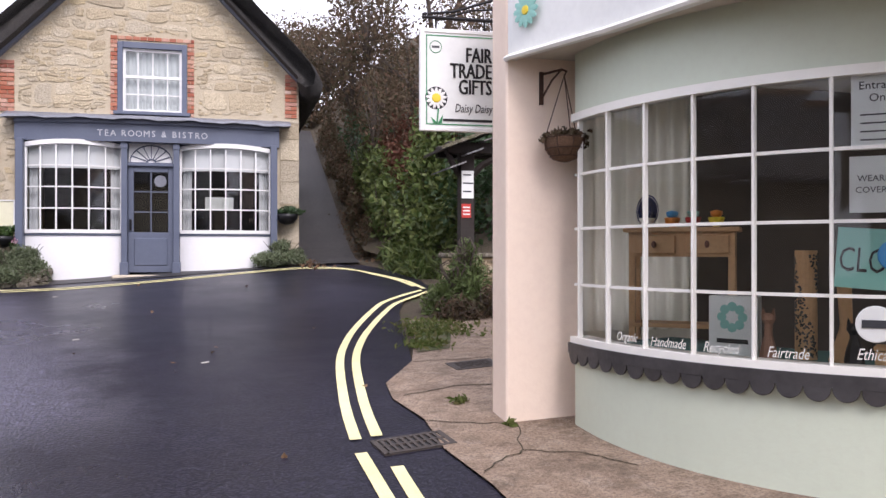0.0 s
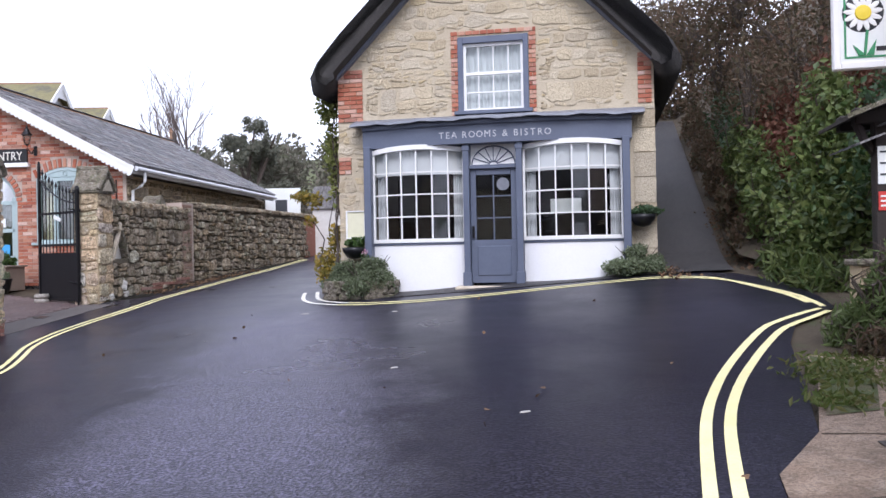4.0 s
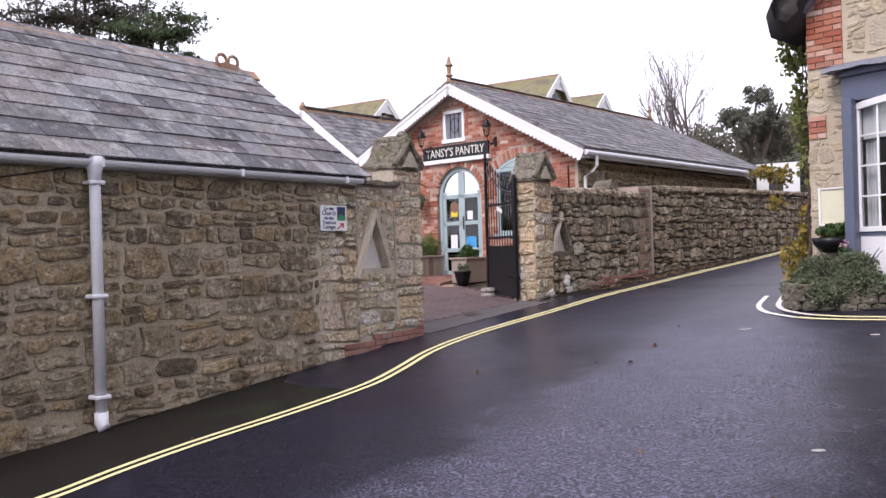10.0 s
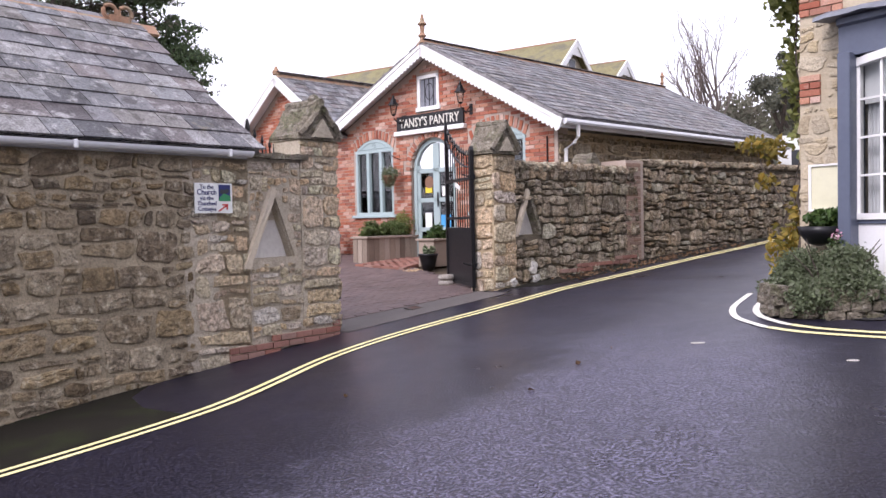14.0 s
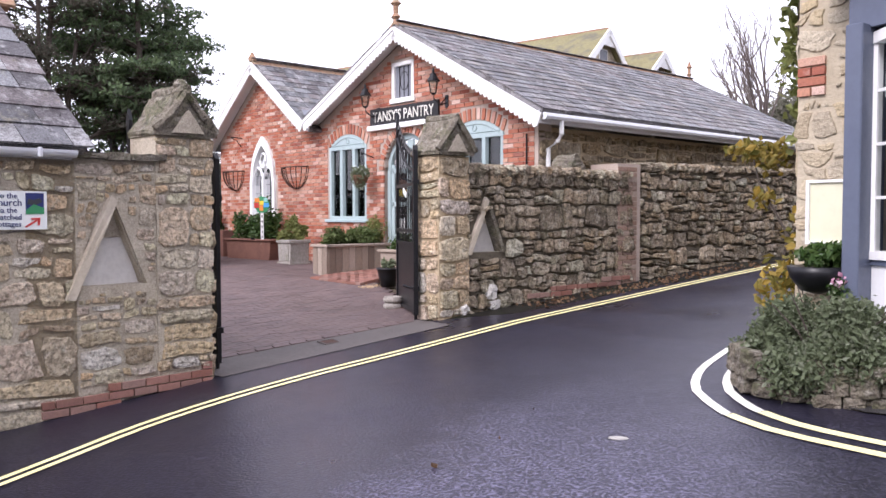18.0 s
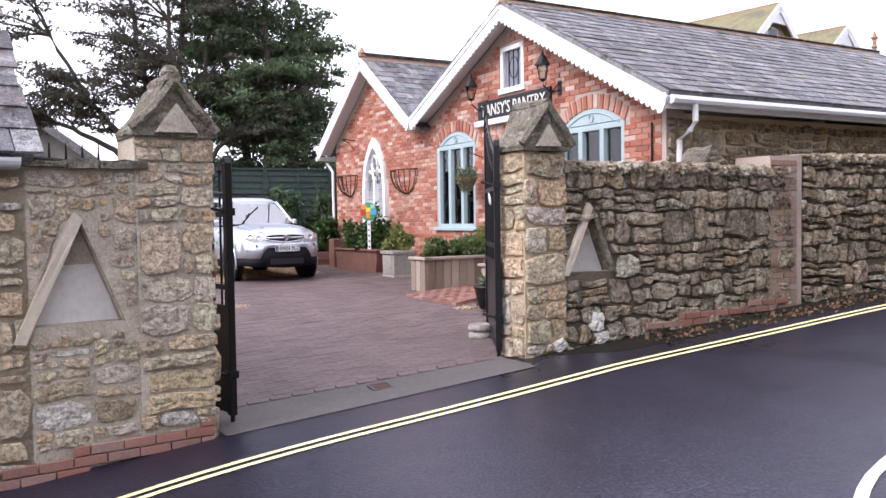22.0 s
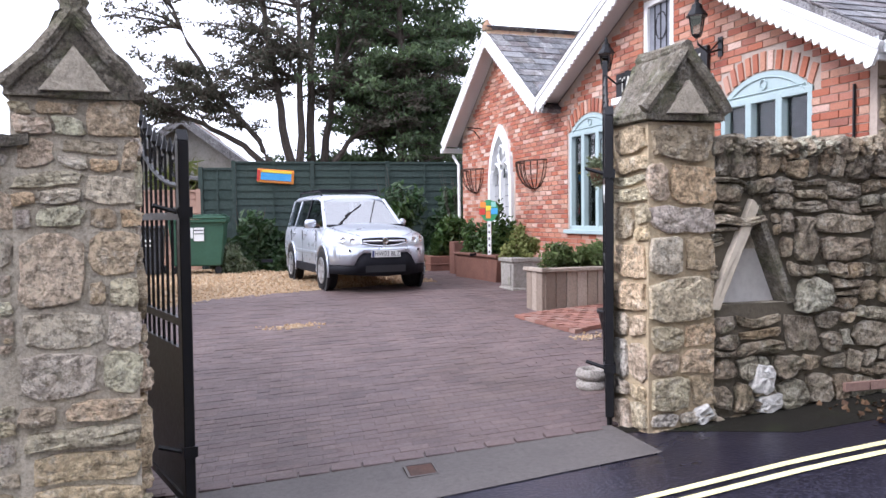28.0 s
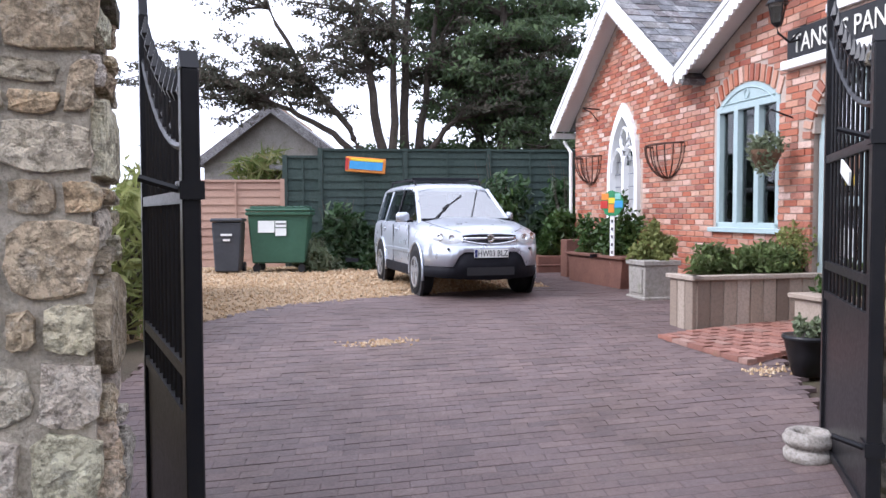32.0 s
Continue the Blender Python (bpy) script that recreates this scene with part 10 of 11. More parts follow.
hedge("russet_bush", [(3.4, 16.6, 3.3, 0.4, 0.6, 0.6), (3.6, 17.5, 3.7, 0.5, 0.8, 0.9), (4.2, 15.8, 4.4, 0.6, 0.7, 0.6)], 4200, 0.06, "russet", "rust-red dying shrub on the bank", 76)
hedge("scrub", [(4.2, 17.5, 4.6, 1.1, 1.6, 1.6), (4.6, 20, 5.4, 1.3, 1.8, 1.9), (5.2, 16.2, 5.2, 1.3, 1.5, 1.7), (4.0, 23, 6.2, 1.2, 2.0, 2.0), (6.0, 18.5, 6.8, 1.6, 2.0, 2.0), (4.4, 26, 7.2, 1.4, 2.4, 2.4)], 20000, 0.06, "dry_scrub", "dense grey-brown scrub over the lane", 77, 1.8, 90)
hedge("scrub", [(3.5, 18.5, 3.2, 0.5, 1.6, 1.2), (3.6, 21.5, 4.0, 0.5, 1.8, 1.3), (3.9, 25, 5.0, 0.6, 2.0, 1.4), (6.5, 15, 5.8, 1.2, 1.4, 1.5), (7.5, 14.0, 5.0, 1.2, 1.2, 1.8)], 7000, 0.09, "dark_evergreen", "ivy-hung scrub along the lane", 78, 1.6, 40)
hedge("grass_clump", [(3.15, 20.5, 3.0, 0.2, 1.6, 0.3), (3.4, 25.0, 4.2, 0.25, 1.8, 0.35)], 1200, 0.04, "grass", "strip of rough grass beside the lane", 79, 5.0)
hedge("bamboo", [(-14.2, 11.15, 1.9, 0.5, 0.3, 0.8), (-15.4, 11.05, 2.0, 0.6, 0.3, 0.9), (-16.6, 11.0, 2.05, 0.6, 0.3, 0.95)], 2600, 0.05, "yellow_green", "tall yellow-green bamboo along the gravel", 85, 5.0, 40)
# weeds in the pavement
for x, y, w in ((2.2, 8.7, 0.5), (1.95, 8.0, 0.3), (2.35, 9.2, 0.5), (1.66, 5.75, 0.08), (1.80, 5.06, 0.04)):
    rw = np.random.RandomState(int(x * 100))
    pts = np.column_stack((rw.normal(0, w * 0.42, int(700 * w)), rw.normal(0, w * 0.55, int(700 * w)), np.abs(rw.normal(0.012, 0.012, int(700 * w)))))
    ob = thing("weeds", pose(x, y, ground_z(x, y)), "moss and weeds growing over the pavement edge", "weeds", "weeds")
    part("foliage", leaves_mesh("foliage", pts, 0.035, "grass", 5, 2.5), "grass", ob)
structure("pavement_inner", patch([(1.62, 7.25), (2.2, 7.6), (3.2, 7.6), (5.0, 7.4), (5.0, 9.6), (3.0, 9.5), (2.3, 9.4), (2.1, 9.6), (1.95, 8.6)], 0.008, 0.4), "pavement", label="broken brown concrete strewn with grit")
structure("verge_grass", patch([(1.75, 7.6), (2.1, 7.7), (2.3, 8.4), (2.35, 9.2), (2.1, 9.5), (1.95, 8.6)], 0.014, 0.3), "grass_ground", label="thin turf and moss by the kerb")
cover = thing("inspection_cover", pose(2.1, 6.9, ground_z(2.1, 6.9) + 0.014, 4.1, -3.3, 6) @ Matrix.Diagonal((0.85, 0.85, 1, 1)), "dark iron inspection cover set in the pavement", "cover")
part("plate", Geo().box(-0.22, 0.22, -0.14, 0.14, -0.01, 0.008), "old_iron", cover, bevel=0.004)
part("frame", Geo().box(-0.25, -0.222, -0.17, 0.17, -0.01, 0.006).box(0.222, 0.25, -0.17, 0.17, -0.01, 0.006).box(-0.222, 0.222, -0.17, -0.142, -0.01, 0.006).box(-0.222, 0.222, 0.142, 0.17, -0.01, 0.006), "old_iron", cover)
for i in range(7):
    part("rib", Geo().box(-0.19, 0.19, -0.118 + i * 0.036, -0.104 + i * 0.036, 0.008, 0.012), "old_iron", cover)


def crack(pts, wide, seed):
    """A thin dark crack wandering over the pavement."""
    r = random.Random(seed)
    line_ = []
    for (xa, ya), (xb, yb) in zip(pts, pts[1:]):
        for q in range(6):
            line_.append((xa + (xb - xa) * q / 6 + r.uniform(-0.018, 0.018), ya + (yb - ya) * q / 6 + r.uniform(-0.018, 0.018)))
    line_.append(pts[-1])
    return ribbon(line_, wide, 0.0165, 0.05)


CRACKS = [([(1.30, 6.05), (1.75, 6.2), (2.4, 6.1), (3.1, 6.3)], 0.016), ([(1.30, 5.35), (1.55, 5.2), (1.79, 5.1)], 0.012), ([(1.36, 4.3), (1.7, 4.55), (2.0, 4.4), (2.2, 4.1)], 0.010), ([(1.40, 3.3), (1.9, 3.2), (2.4, 3.3), (2.75, 3.1)], 0.010), ([(1.7, 4.55), (1.85, 5.1)], 0.008), ([(1.62, 7.2), (2.2, 7.15), (2.9, 7.3)], 0.014)]
for k, (pts_, wide_) in enumerate(CRACKS):
    structure("pavement_crack", crack(pts_, wide_, 60 + k), "soil", label="dark earthy crack across the pavement")
# bare tree limbs over the lane
bt = thing("bare_tree", pose(5.0, 19.0, 3.2), "bare twiggy tree leaning over the lane", "tree")
g, tips = Geo(), []
branchy(g, tips, (0, 0, 0), (-0.12, 0, 1), 3.2, 0.14, 4, random.Random(14), 0.8, 0.0, 4)
part("trunk", g, "bark", bt)

# ---- trees beyond the fence ----
def conifer(x, y, z, h, spread, n, material, label, seed, stems, dense, lean=0.0, low=0.25):
    ob = thing("tree", pose(x, y, z), label, "tree")
    r = random.Random(seed)
    g, pts = Geo(), []
    for s in range(stems):
        a = 2 * math.pi * s / stems + r.uniform(-0.4, 0.4)
        off = Vector((math.cos(a), math.sin(a), 0)) * (0.25 * stems / 3)
        p, d = off.copy(), Vector((math.cos(a) * 0.10, math.sin(a) * 0.14 + lean, 1)).normalized()
        line_, steps = [p.copy()], 10
        hh = h * r.uniform(0.75, 1.05)
        for i in range(steps):
            d = (d + Vector((r.uniform(-1, 1), r.uniform(-1, 1), 0)) * 0.05).normalized()
            p = p + d * hh / steps
            line_.append(p.copy())
        g.tube(line_, 0.2, 7, 0.04)
        for i in range(dense):
            k = r.uniform(low, 1.0)
            q = line_[min(steps, int(k * steps))]
            b = r.uniform(0, 2 * math.pi)
            ln = spread * (1.15 - 0.75 * k) * r.uniform(0.55, 1.1)
            e = Vector((math.cos(b), math.sin(b), r.uniform(0.15, 0.75)))
            limb = [q.copy()]
            for j in range(5):
                e = (e + Vector((r.uniform(-1, 1), r.uniform(-1, 1), r.uniform(-0.9, 0.35))) * 0.16).normalized()
                limb.append(limb[-1] + e * ln / 5)
            g.tube(limb, 0.07, 4, 0.014)
            for j in range(2, 6):
                c = limb[j]
                for _ in range(3):
                    o = Vector((r.gauss(0, 0.45), r.gauss(0, 0.45), r.gauss(0.05, 0.14)))
                    g.tube([c, c + o], 0.014, 3, 0.006)
                    pts.append((*(c + o), 0.42, 0.42, 0.15))
    part("trunk", g, "bark", ob, "dark branching trunk")
    part("crown", leaves_mesh("crown", blob_points(n, pts, seed, 0.1), 0.075, material, seed, 2.6), material, ob)
    return ob




def cypress(x, y, z, label, seed, n):
    """An old open cypress: stems that fan out from one base, each with drooping layered boughs."""
    ob = thing("tree", pose(x, y, z), label, "tree")
    r = random.Random(seed)
    stems = [[(-0.1, 0), (-0.3, 2.6), (-0.9, 3.6), (-2.0, 5.0), (-2.9, 6.6), (-3.6, 8.6)], [(0, 0), (0, 3), (-0.4, 5), (-0.8, 8), (-1.1, 11)], [(0.25, 0), (0.25, 3), (0.3, 6), (0.2, 11)], [(0.5, 0), (0.55, 4), (0.7, 8), (0.9, 11.5)], [(0.8, 0), (0.9, 3.2), (1.3, 5.5), (1.7, 10)], [(0.6, 0), (0.8, 2.6), (1.6, 3.6), (2.6, 4.5), (3.8, 5.4)], [(-0.3, 0), (-0.5, 2.8), (-1.3, 3.5), (-2.4, 4.1), (-3.6, 4.6), (-4.8, 4.9)]]
    g, pads = Geo(), []
    for k, way in enumerate(stems):
        off = r.uniform(-0.5, 0.5)
        line_ = []
        for (ya, za), (yb, zb) in zip(way, way[1:]):
            for j in range(4):
                t = j / 4
                line_.append(Vector((off + r.uniform(-0.05, 0.05), ya + (yb - ya) * t + r.uniform(-0.05, 0.05), za + (zb - za) * t)))
        g.tube(line_, 0.17 if 0 < k < 5 else 0.12, 7, 0.03)
        high = [q for q in line_ if q.z > (4.6 if 0 < k < 5 else 3.7)]
        for i in range(26 if 0 < k < 5 else 20):
            q = r.choice(high)
            side = (-1 if q.y < 0.6 else 1) if r.random() < 0.75 else r.choice((-1, 1))
            e = Vector((r.uniform(-0.9, 0.9), side * r.uniform(0.4, 1.0), r.uniform(0.1, 0.9))).normalized()
            ln = r.uniform(0.9, 2.5) * (1.0 if q.z < 8 else 0.7)
            limb = [q.copy()]
            for j in range(6):
                e = (e + Vector((r.uniform(-1, 1), r.uniform(-1, 1), r.uniform(-1.1, 0.2))) * 0.17).normalized()
                limb.append(limb[-1] + e * ln / 6)
            g.tube(limb, 0.045, 4, 0.010)
            for j in range(2, 7):
                for _ in range(3):
                    o = Vector((r.gauss(0, 0.30), r.gauss(0, 0.30), r.gauss(-0.02, 0.10)))
                    g.tube([limb[j], limb[j] + o], 0.009, 3, 0.004)
                    w = r.uniform(0.16, 0.36)
                    pads.append((*(limb[j] + o), w, w, w * 0.36))
    part("trunk", g, "bark", ob, "dark forking trunk and boughs")
    part("crown", leaves_mesh("crown", blob_points(n, pads, seed, 0.1), 0.055, "brown_conifer", seed, 2.4), "brown_conifer", ob, "thin olive-brown sprays of foliage")


cypress(-27.0, 14.3, 0.9, "tall open many-stemmed cypress with layered boughs", 81, 40000)
conifer(-27.9, 17.5, 0.9, 10.5, 2.9, 42000, "conifer", "dense dark green cypress behind the fence", 82, 3, 36, 0.0, 0.3)

# ---- houses and hill beyond ----
def house(name, m, w, d, he, hr, label, wall_mat="stone_rest", roof_mat="slate_rest", windows=(), gable_win=False, trim="white_paint"):
    ob = thing(name, m, label, "house", "houses beyond")
    part("wall", Geo().prism([(-w / 2, -3), (w / 2, -3), (w / 2, he), (0, hr - 0.1), (-w / 2, he)], 0, d), wall_mat, ob)
    s = (hr - he) / (w / 2)
    for sg in (-1, 1):
        ln = math.hypot(w / 2 + 0.25, (w / 2 + 0.25) * s)
        mm = Matrix.Translation((0, 0, hr)) @ (pose(0, 0, 0, 0, math.degrees(math.atan(s)), 0) if sg > 0 else Matrix.Diagonal((-1, 1, 1, 1)) @ pose(0, 0, 0, 0, math.degrees(math.atan(s)), 0))
        part("roof", Geo().box(0, ln, -0.3, d + 0.3, -0.02, 0.1), roof_mat, ob, m=mm)
        part("bargeboard", Geo().box(0, ln, -0.36, -0.3, -0.16, 0.1), trim, ob, m=mm)
    if gable_win:
        wn_ = part("window", Geo().box(-0.35, 0.35, -0.05, 0.02, hr - 1.5, hr - 0.7), "white_paint", ob)
        part("pane", Geo().box(-0.28, 0.28, -0.07, -0.04, hr - 1.45, hr - 0.75), "lead", wn_)
        part("gable_trim", Geo().prism([(-0.5, hr - 0.62), (0.5, hr - 0.62), (0, hr - 0.1)], -0.3, -0.25), "white_paint", ob)
    part("ridge", Geo().box(-0.1, 0.1, -0.3, d + 0.3, hr + 0.02, hr + 0.12), "ridge_tile", ob)
    return ob


surf("mossy_roof", [(0.17, 0.15, 0.08), (0.22, 0.20, 0.10), (0.13, 0.12, 0.09)], 0.9, 1.5, 14, "", 0.4, None, 0.5, 0.03, 14)
house("house", pose(-32.5, 11.05, 1.0, 0, 0, 84), 4.4, 8, 3.05, 4.72, "grey stone house gable beyond the fence", "grey_stone", "slate_rest", (), False, "slate_rest")
house("house", pose(-23.5, 34.8, 3.0, 0, 0, 104), 3.4, 4.5, 5.2, 6.65, "house with mossy roof and white-trimmed gable", "cream_stone_rest", "mossy_roof", (), True)
house("house", pose(-23.2, 37.9, 3.0, 0, 0, 104), 3.0, 4.5, 4.9, 6.05, "house with mossy roof and white-trimmed gable", "cream_stone_rest", "mossy_roof", (), True)
house("house", pose(-30.9, 30.6, 2.5, 0, 0, 104), 3.4, 4.5, 5.2, 6.7, "house with mossy roof behind the brick gables", "cream_stone_rest", "mossy_roof", (), True)
sd = thing("shed", pose(-25.5, 12.3, 1.2), "small grey felt-roofed shed behind the fence", "shed")
part("wall", Geo().box(-0.5, 0.5, -0.6, 0.6, 0, 2.2), "old_timber", sd)
part("roof", Geo().box(-0.6, 0.6, -0.7, 0.7, 2.2, 2.3, pose(0, 0, 0, 0, 6, 0)), "slate_rest", sd)
cd = thing("palm", pose(-25.3, 11.4, 1.2), "spiky cabbage palm above the fence", "palm")
part("trunk", Geo().tube([(0, 0, 0), (0.05, 0, 1.9)], 0.08, 6, 0.06), "bark", cd)
part("foliage", leaves_mesh("foliage", blob_points(420, [(0.05, 0, 2.1, 0.75, 0.75, 0.5)], 4, 0.2), 0.06, "grass", 4, 11.0, 0.6), "grass", cd)
bb = thing("billboard", pose(-10.3, 28.6, 2.6, 0, 0, 12), "white sign board on an orange stand by the lane", "sign")
part("board", Geo().box(-0.6, 0.6, -0.03, 0.03, 0.35, 1.5), "sign_white", bb)
part("picture", Geo().box(-0.25, 0.15, -0.04, -0.02, 0.5, 1.1), "bin_grey", bb)
part("stand", Geo().tube([(-0.7, 0, -0.4), (-0.6, 0, 0.5)], 0.04, 5).tube([(0.7, 0, -0.4), (0.6, 0, 0.5)], 0.04, 5).box(-0.7, 0.7, -0.05, 0.05, 0.28, 0.36), "orange", bb)
kiosk = thing("shed", pose(-8.4, 28.5, 2.2), "dark slate-roofed hut at the top of the lane", "shed")
part("wall", Geo().box(-0.8, 0.8, 0, 1.5, -0.6, 1.2), "plaster", kiosk)
part("roof", Geo().prism([(-0.95, 1.15), (0.95, 1.15), (0.7, 1.9), (-0.7, 1.9)], -0.1, 1.6), "slate_rest", kiosk)
ft = thing("bare_tree", pose(-22.7, 45.0, 4.4), "tall bare winter tree on the hill", "tree")
g, tips = Geo(), []
rr = random.Random(4)
for k in range(6):
    branchy(g, tips, (rr.uniform(-0.4, 0.4), 0, 0), (rr.uniform(-0.3, 0.3), rr.uniform(-0.2, 0.2), 1), 3.4, 0.10, 3, rr, 0.55, -0.25, 4)
part("trunk", g, "twig", ft)
rt = thing("tree", pose(-17.1, 41.5, 3.0), "rounded pine on the hill, leaf colour paled for haze", "tree")
g = Geo()
for a in range(5):
    g.tube([(0, 0, 0), (0.3 * math.cos(a), 0.3 * math.sin(a), 2.5), (1.3 * math.cos(a * 1.3), 1.2 * math.sin(a * 1.3), 5.0)], 0.16, 6, 0.05)
part("trunk", g, "bark", rt)
part("crown", leaves_mesh("crown", blob_points(15000, clumps(0, 0, 3.6, 3.4, 3.4, 3.0, 15, 5, 0.26) + clumps(0.6, 0, 0.6, 4.6, 3.0, 3.4, 14, 9, 0.26), 5, 0.15), 0.085, "hazed_pine", 5, 2.2), "hazed_pine", rt)
r = np.random.RandomState(8)
C = []
for i in range(70):
    x, y = r.uniform(-40, 2), r.uniform(42, 75)
    C.append((x, y, land_z(x, y) + r.uniform(0.5, 4.0), r.uniform(1.0, 2.4), r.uniform(1.0, 2.4), r.uniform(1.0, 2.8)))
tagged(new("far_wood", leaves_mesh("far_wood", blob_points(60000, C, 3, 0.2), 0.17, "far_wood", 3, 2.6)), "brown winter woods on the hillside, leaf colour paled for haze", "woods", "", "stuff")
g = Geo()
for i in range(24):
    for j in range(5):
        x = -60 + i * 4
        y = 76 + j * 14
        g.v.append((x, y, 6 + j * 2.6 + 1.5 * math.sin(i * 0.5) + 3 * math.exp(-((x + 12) / 14) ** 2)))
g.f = [(j + i * 5, j + 1 + i * 5, j + 1 + (i + 1) * 5, j + (i + 1) * 5) for i in range(23) for j in range(4)]
structure("backdrop_hill", g, "grass_ground", label="green field on the far hill")
# houses behind the camera, across the street
hb_ = thing("house", pose(-2.5, -9.0, -0.3), "plain stone house across the street", "house", "houses beyond")
part("wall", Geo().box(-5, 5, -6, 0, -1, 5), "cream_stone_rest", hb_)
part("roof", Geo().prism([(-5.3, 5), (5.3, 5), (5.3, 5.2), (0, 8), (-5.3, 5.2)], -6.3, 0.3), "slate_rest", hb_)


# ---- masonry pieces ----
def course_base(s):
    return wall_z(s) - 0.06


rubble(out, IO, -16.5, -5.0, -0.1, 2.70, lambda x, z: z > course_base(x), 0.27, "stone", 41, 300, (-6.2, 1.5), 0.034, 0.026, 0.06, 0.95)
rubble(out, IO, -5.0, -4.30, 0.3, 2.70, lambda x, z: z > course_base(x), 0.34, "worn_stone", 58, 60, None, 0.024, 0.024, 0.06, 0.8)
rubble(wl_, IW, -4.30, -3.58, 0.75, 2.72, lambda x, z: z > course_base(x) + 0.22 and not NICHE_L(x, z), 0.40, "worn_stone", 42, 140, None, 0.024, 0.018, 0.05, 0.70)
rubble(wl_, IW @ Matrix.Translation((0, -0.02, 0)), -3.58, -3.0, 0.8, 2.97, lambda x, z: z > course_base(x) + 0.2, 0.50, "worn_stone", 43, 80, None, 0.034, 0.013, 0.04, 0.66)
rubble(wl_, IW @ Matrix.Translation((-3.03, 0, 0)) @ pose(0, 0, 0, 0, 0, 90), -0.02, 0.48, 0.6, 2.97, lambda x, z: True, 0.46, "worn_stone", 44, 80, None, 0.05, 0.016, 0.05, 0.6)
brickwork(wl_, IW @ Matrix.Translation((0, -0.04, 0)), -4.62, -2.99, 0.55, 0.90, lambda x, z: course_base(x) + 0.02 < z < course_base(x) + 0.24, "path_brick", 45, 60)
rubble(wr_, IB @ Matrix.Translation((0, -0.02, 0)), 0.10, 0.60, 0.8, 2.98, lambda x, z: True, 0.56, "worn_stone", 46, 90, None, 0.035, 0.012, 0.035, 0.62)
rubble(wr_, IB @ Matrix.Translation((0.10, 0.44, 0)) @ pose(0, 0, 0, 0, 0, -90), 0.0, 0.46, 0.8, 2.98, lambda x, z: True, 0.56, "worn_stone", 47, 60, None, 0.035, 0.012, 0.035, 0.62)
rubble(wr_, IB, 0.58, 3.98, 0.8, 2.80, lambda x, z: not NICHE_R(x, z), 0.26, "lichen_stone", 48, 290, (1.5, 1.9), 0.055, 0.014, 0.07, 0.95, 1.45)
def foot_z(x):
    p = WB_M @ Vector((x, -0.1, 0))
    return ground_z(p.x, p.y)


brickwork(wr_, IB @ Matrix.Translation((0, -0.05, 0)), 1.65, 3.9, 0.95, 1.35, lambda x, z: foot_z(x) + 0.0 < z < foot_z(x) + 0.16, "path_brick", 57, 60)
for k, (x, z, w, h) in enumerate(((0.98, 1.24, 0.17, 0.21), (1.03, 1.07, 0.19, 0.13), (0.50, 1.04, 0.13, 0.12))):
    part("stone", shape_mesh(3 + k, "white_stone"), "white_stone", wr_, "pale chalky stone", m=IB @ Matrix.Translation((x, -0.012, z)) @ pose(0, 0, 0, 0, 12 - 20 * k, 0) @ Matrix.Diagonal((w, 0.06, h, 1)))
brickwork(wc_, IC @ Matrix.Translation((0, -0.03, 0)), -0.42, 0.12, 0.8, 3.0, lambda x, z: True, "old_brick", 49, 80)
rubble(wc_, IC @ Matrix.Translation((0, 0.03, 0)), 0.14, 10.5, 0.9, 3.0, lambda x, z: z < 2.96, 0.25, "lichen_stone", 50, 240, (1.5, 2.0), 0.07, 0.020, 0.08, 1.0, 1.45)


def front_hole(x, z):
    return (-3.60 < x < 0.92 and z < 4.08) or (-2.05 < x < -0.61 and 4.0 < z < 5.50)


def quoin(x, z):
    return (x < -3.80 and 3.08 < z < 3.46) or (x < -3.60 and 3.98 < z < 4.98) or (x > 0.92 and 4.08 < z < 4.96)


def surround(x, z):
    return (-2.05 < x < -1.93 and 4.05 < z < 5.48) or (-0.74 < x < -0.61 and 4.05 < z < 5.48) or (-2.05 < x < -0.61 and 5.38 < z < 5.49)


TF = IT @ Matrix.Translation((0, 15.6, 0))
rubble(tea, TF, X0, X1, 0.95, 7.5, lambda x, z: tea_inside(x, z) and not front_hole(x, z) and not quoin(x, z) and not (x > 0.92 and z < 4.08), 0.36, "cream_stone", 51, 300, (-1.4, 5.0), 0.016, 0.02, 0.085, 0.75)
z, rr = 1.0, random.Random(59)
while z < 4.06:
    h = min(rr.uniform(0.30, 0.44), 4.07 - z)
    part("quoin_block", rough(Geo().box(0.935, X1 + 0.004, -0.022, 0.06, z + 0.008, z + h - 0.008), "cream_stone", 0.006, 2, int(z * 9)), "cream_stone", tea, m=TF)
    z += h
brickwork(tea, TF @ Matrix.Translation((0, -0.012, 0)), X0, X1, 3.06, 5.0, quoin, "brick", 52, 220, None, 0.225, 0.075, 0.012, 0.014)
brickwork(tea, TF @ Matrix.Translation((0, -0.012, 0)), -2.05, -0.61, 4.05, 5.50, surround, "brick", 53, 120, None, 0.125, 0.075, 0.012, 0.014)
rubble(tea, IT @ Matrix.Translation((X0, 20.5, 0)) @ pose(0, 0, 0, 0, 0, -90), 0.0, 4.9, 0.95, 4.8, lambda x, z: True, 0.36, "cream_stone", 54, 60, (4.5, 3), 0.018, 0.022, 0.075)


def pan_face(x, z):
    return z < pan_top(x) - 0.16 and not in_open(x, z, 0.0) and not arch_zone(x, z)


def arch_zone(x, z):
    for a, b, c, d in (LW, RW):
        if a - 0.03 < x < b + 0.03 and z > d - 0.02:
            e = seg_arch(min(max(x, a), b), a, b, d, d + 0.25)
            if z < e + 0.21:
                return True
    q = math.hypot(x - 0.06, max(0, z - DR[3]))
    return z > DR[3] and q < 0.82


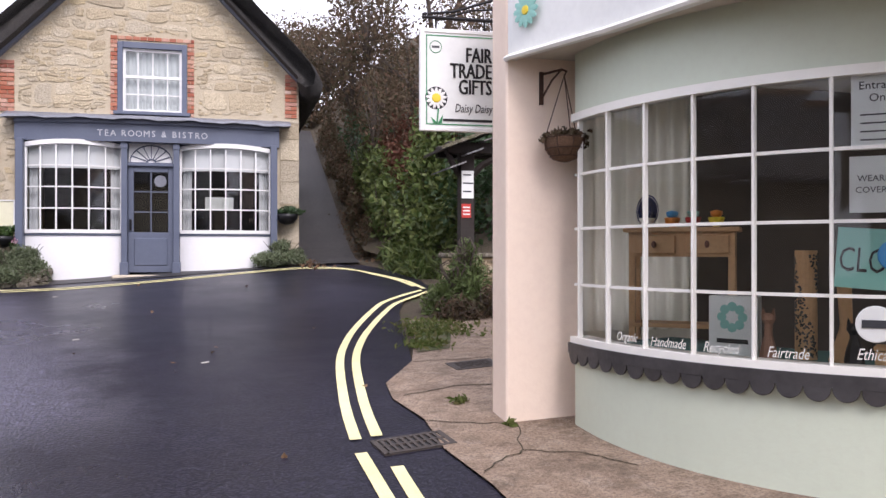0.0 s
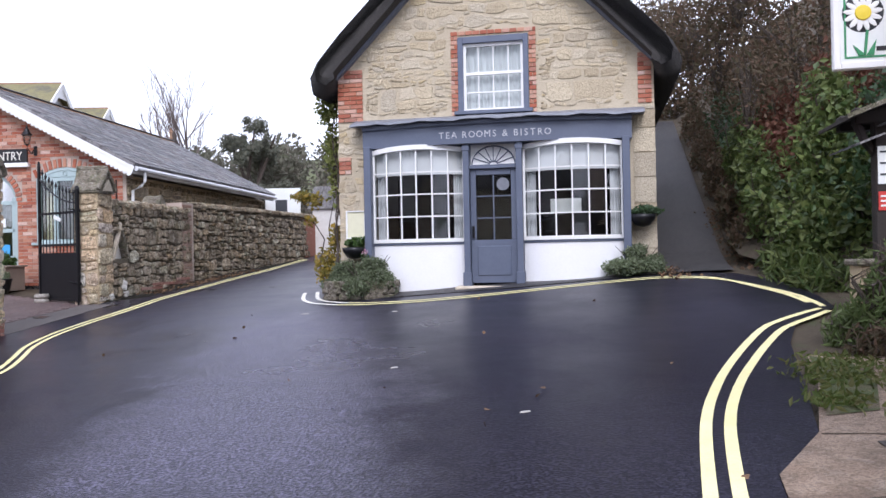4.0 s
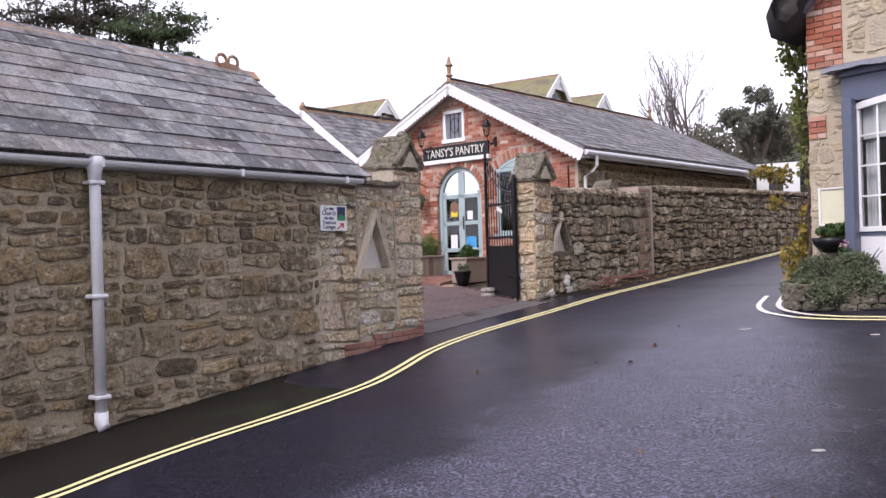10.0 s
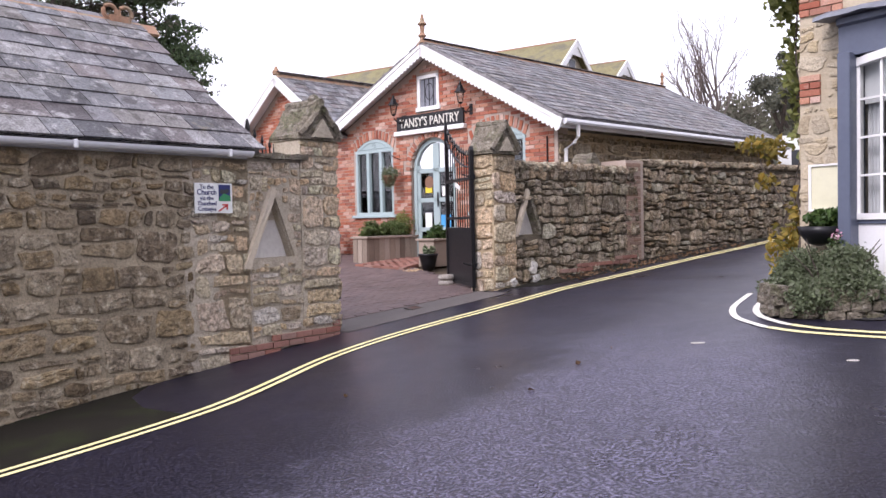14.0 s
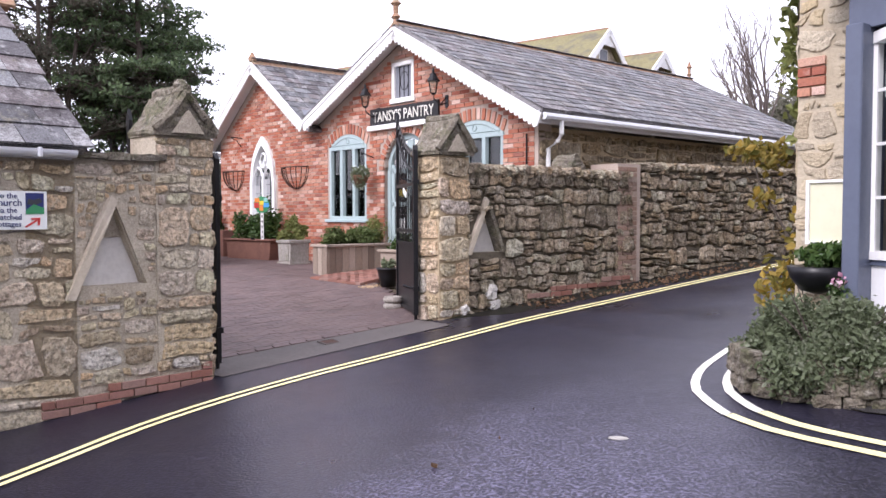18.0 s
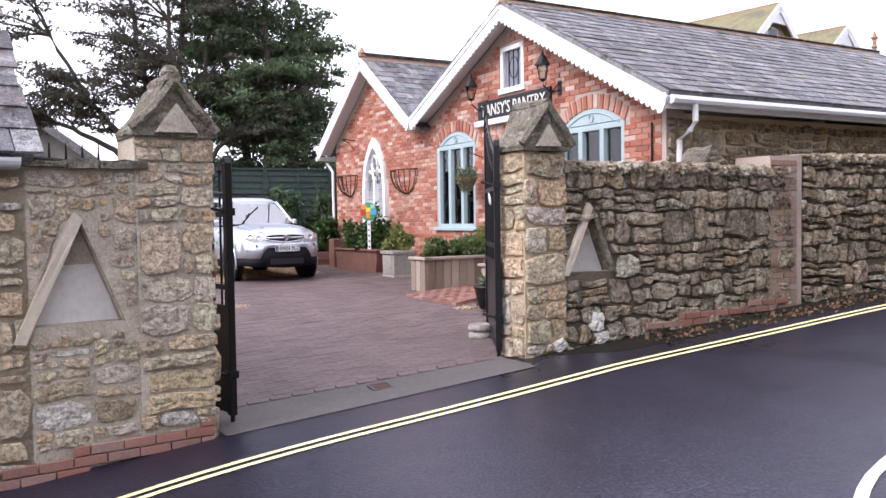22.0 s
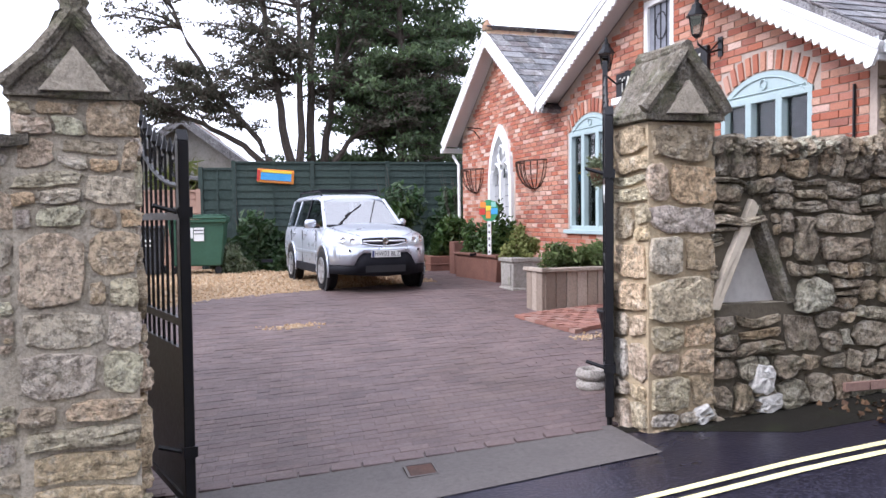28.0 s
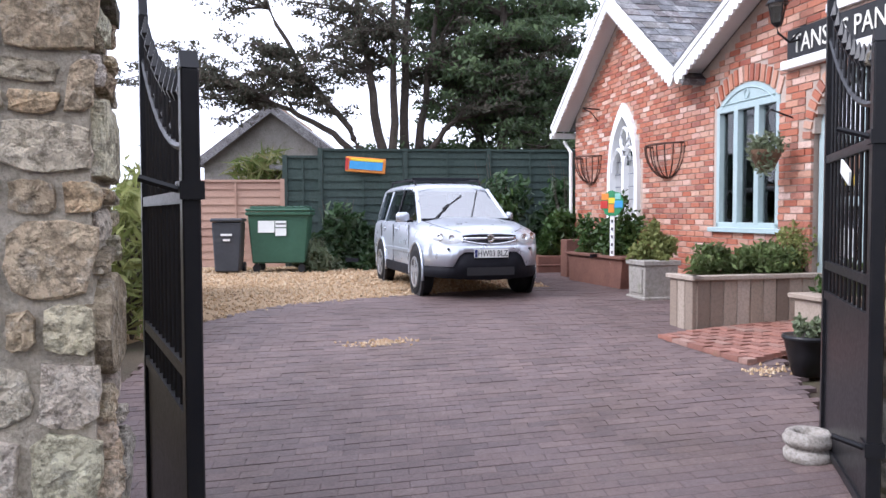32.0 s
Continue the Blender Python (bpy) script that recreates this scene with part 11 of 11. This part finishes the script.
brickwork(pan, IP, -7.35, 3.3, 1.2, 5.5, pan_face, "brick", 55, 300, (-3.2, 2.9), 0.225, 0.075, 0.012, 0.013, 0.3)
rubble(pan, IP @ Matrix.Translation((3.3, 0, 0)) @ pose(0, 0, 0, 0, 0, 90), 0.0, 9.2, 2.3, 3.55, lambda x, z: True, 0.32, "stone", 56, 60, (2, 3), 0.04)

# brick paving of the forecourt
PV = pose(-9.12, 14.05, 0, 0, 0, 87)
rr = random.Random(77)
pm = Geo().box(-0.1, 0.1, -0.0475, 0.0475, -0.03, 0.0).mesh("paver", "paver", 0.003)
rest, count = Geo(), 0
for j in range(112):
    for i in range(-22, 22):
        s, t = i * 0.205 + (0.1 if j % 2 else 0), 0.06 + j * 0.1
        p = PV @ Vector((s, t, 0))
        if not in_poly(p.x, p.y, COURT) or in_poly(p.x, p.y, PATH):
            continue
        e = 0.15
        nx_, ny_ = (ground_z(p.x - e, p.y) - ground_z(p.x + e, p.y)) / (2 * e), (ground_z(p.x, p.y - e) - ground_z(p.x, p.y + e)) / (2 * e)
        q = Vector((0, 0, 1)).rotation_difference(Vector((nx_, ny_, 1)).normalized()).to_matrix().to_4x4()
        m = Matrix.Translation((p.x, p.y, ground_z(p.x, p.y) + 0.006 + rr.uniform(-0.002, 0.002))) @ q @ pose(0, 0, 0, rr.uniform(-0.4, 0.4), rr.uniform(-0.4, 0.4), 87)
        if count < 300:
            part("paver", pm, "paver", court, m=m)
        else:
            rest.box(-0.1, 0.1, -0.0475, 0.0475, -0.03, 0.0, m)
        count += 1
tagged(part("paving", rest, "paver_rest", court), kind="stuff")
edge_m = Geo().box(-0.098, 0.098, -0.046, 0.046, -0.03, 0.004).mesh("edging", "paver", 0.004)
for i in range(14):
    p = PV @ Vector((-1.4 + i * 0.205, -0.04, 0))
    part("edging", edge_m, "path_brick", court, m=pose(p.x, p.y, ground_z(p.x, p.y) + 0.016, 4, -3, 87))
path_ob = bpy.data.objects["pavement_path"]
pmesh = Geo().box(-0.5, 0.5, -0.052, 0.052, -0.09, 0.0).mesh("path_brick", "path_brick")
LAY = pose(-13.25, 16.2, 0, 0, 0, 14.04)
for j in range(18):
    t = 0.056 + j * 0.109
    inside = [k * 0.01 for k in range(-100, 200) if all(in_poly(*(LAY @ Vector((k * 0.01, t + d, 0))).xy, PATH) for d in (-0.045, 0.045))]
    if not inside:
        continue
    x, stop = inside[0], inside[-1]
    while x < stop - 0.03:
        w = 0.11 if x == inside[0] and j % 2 else 0.22
        w = stop - x if stop - x - w < 0.06 else w
        p = LAY @ Vector((x + w / 2, t, 0))
        part("path_brick", pmesh, "path_brick", path_ob, m=pose(p.x, p.y, ground_z(p.x, p.y) + 0.045 + rr.uniform(-0.003, 0.003), rr.uniform(-0.6, 0.6), rr.uniform(-0.6, 0.6), 14 + rr.uniform(-0.6, 0.6)) @ Matrix.Diagonal((w - 0.007, 1, 1, 1)))
        x += w
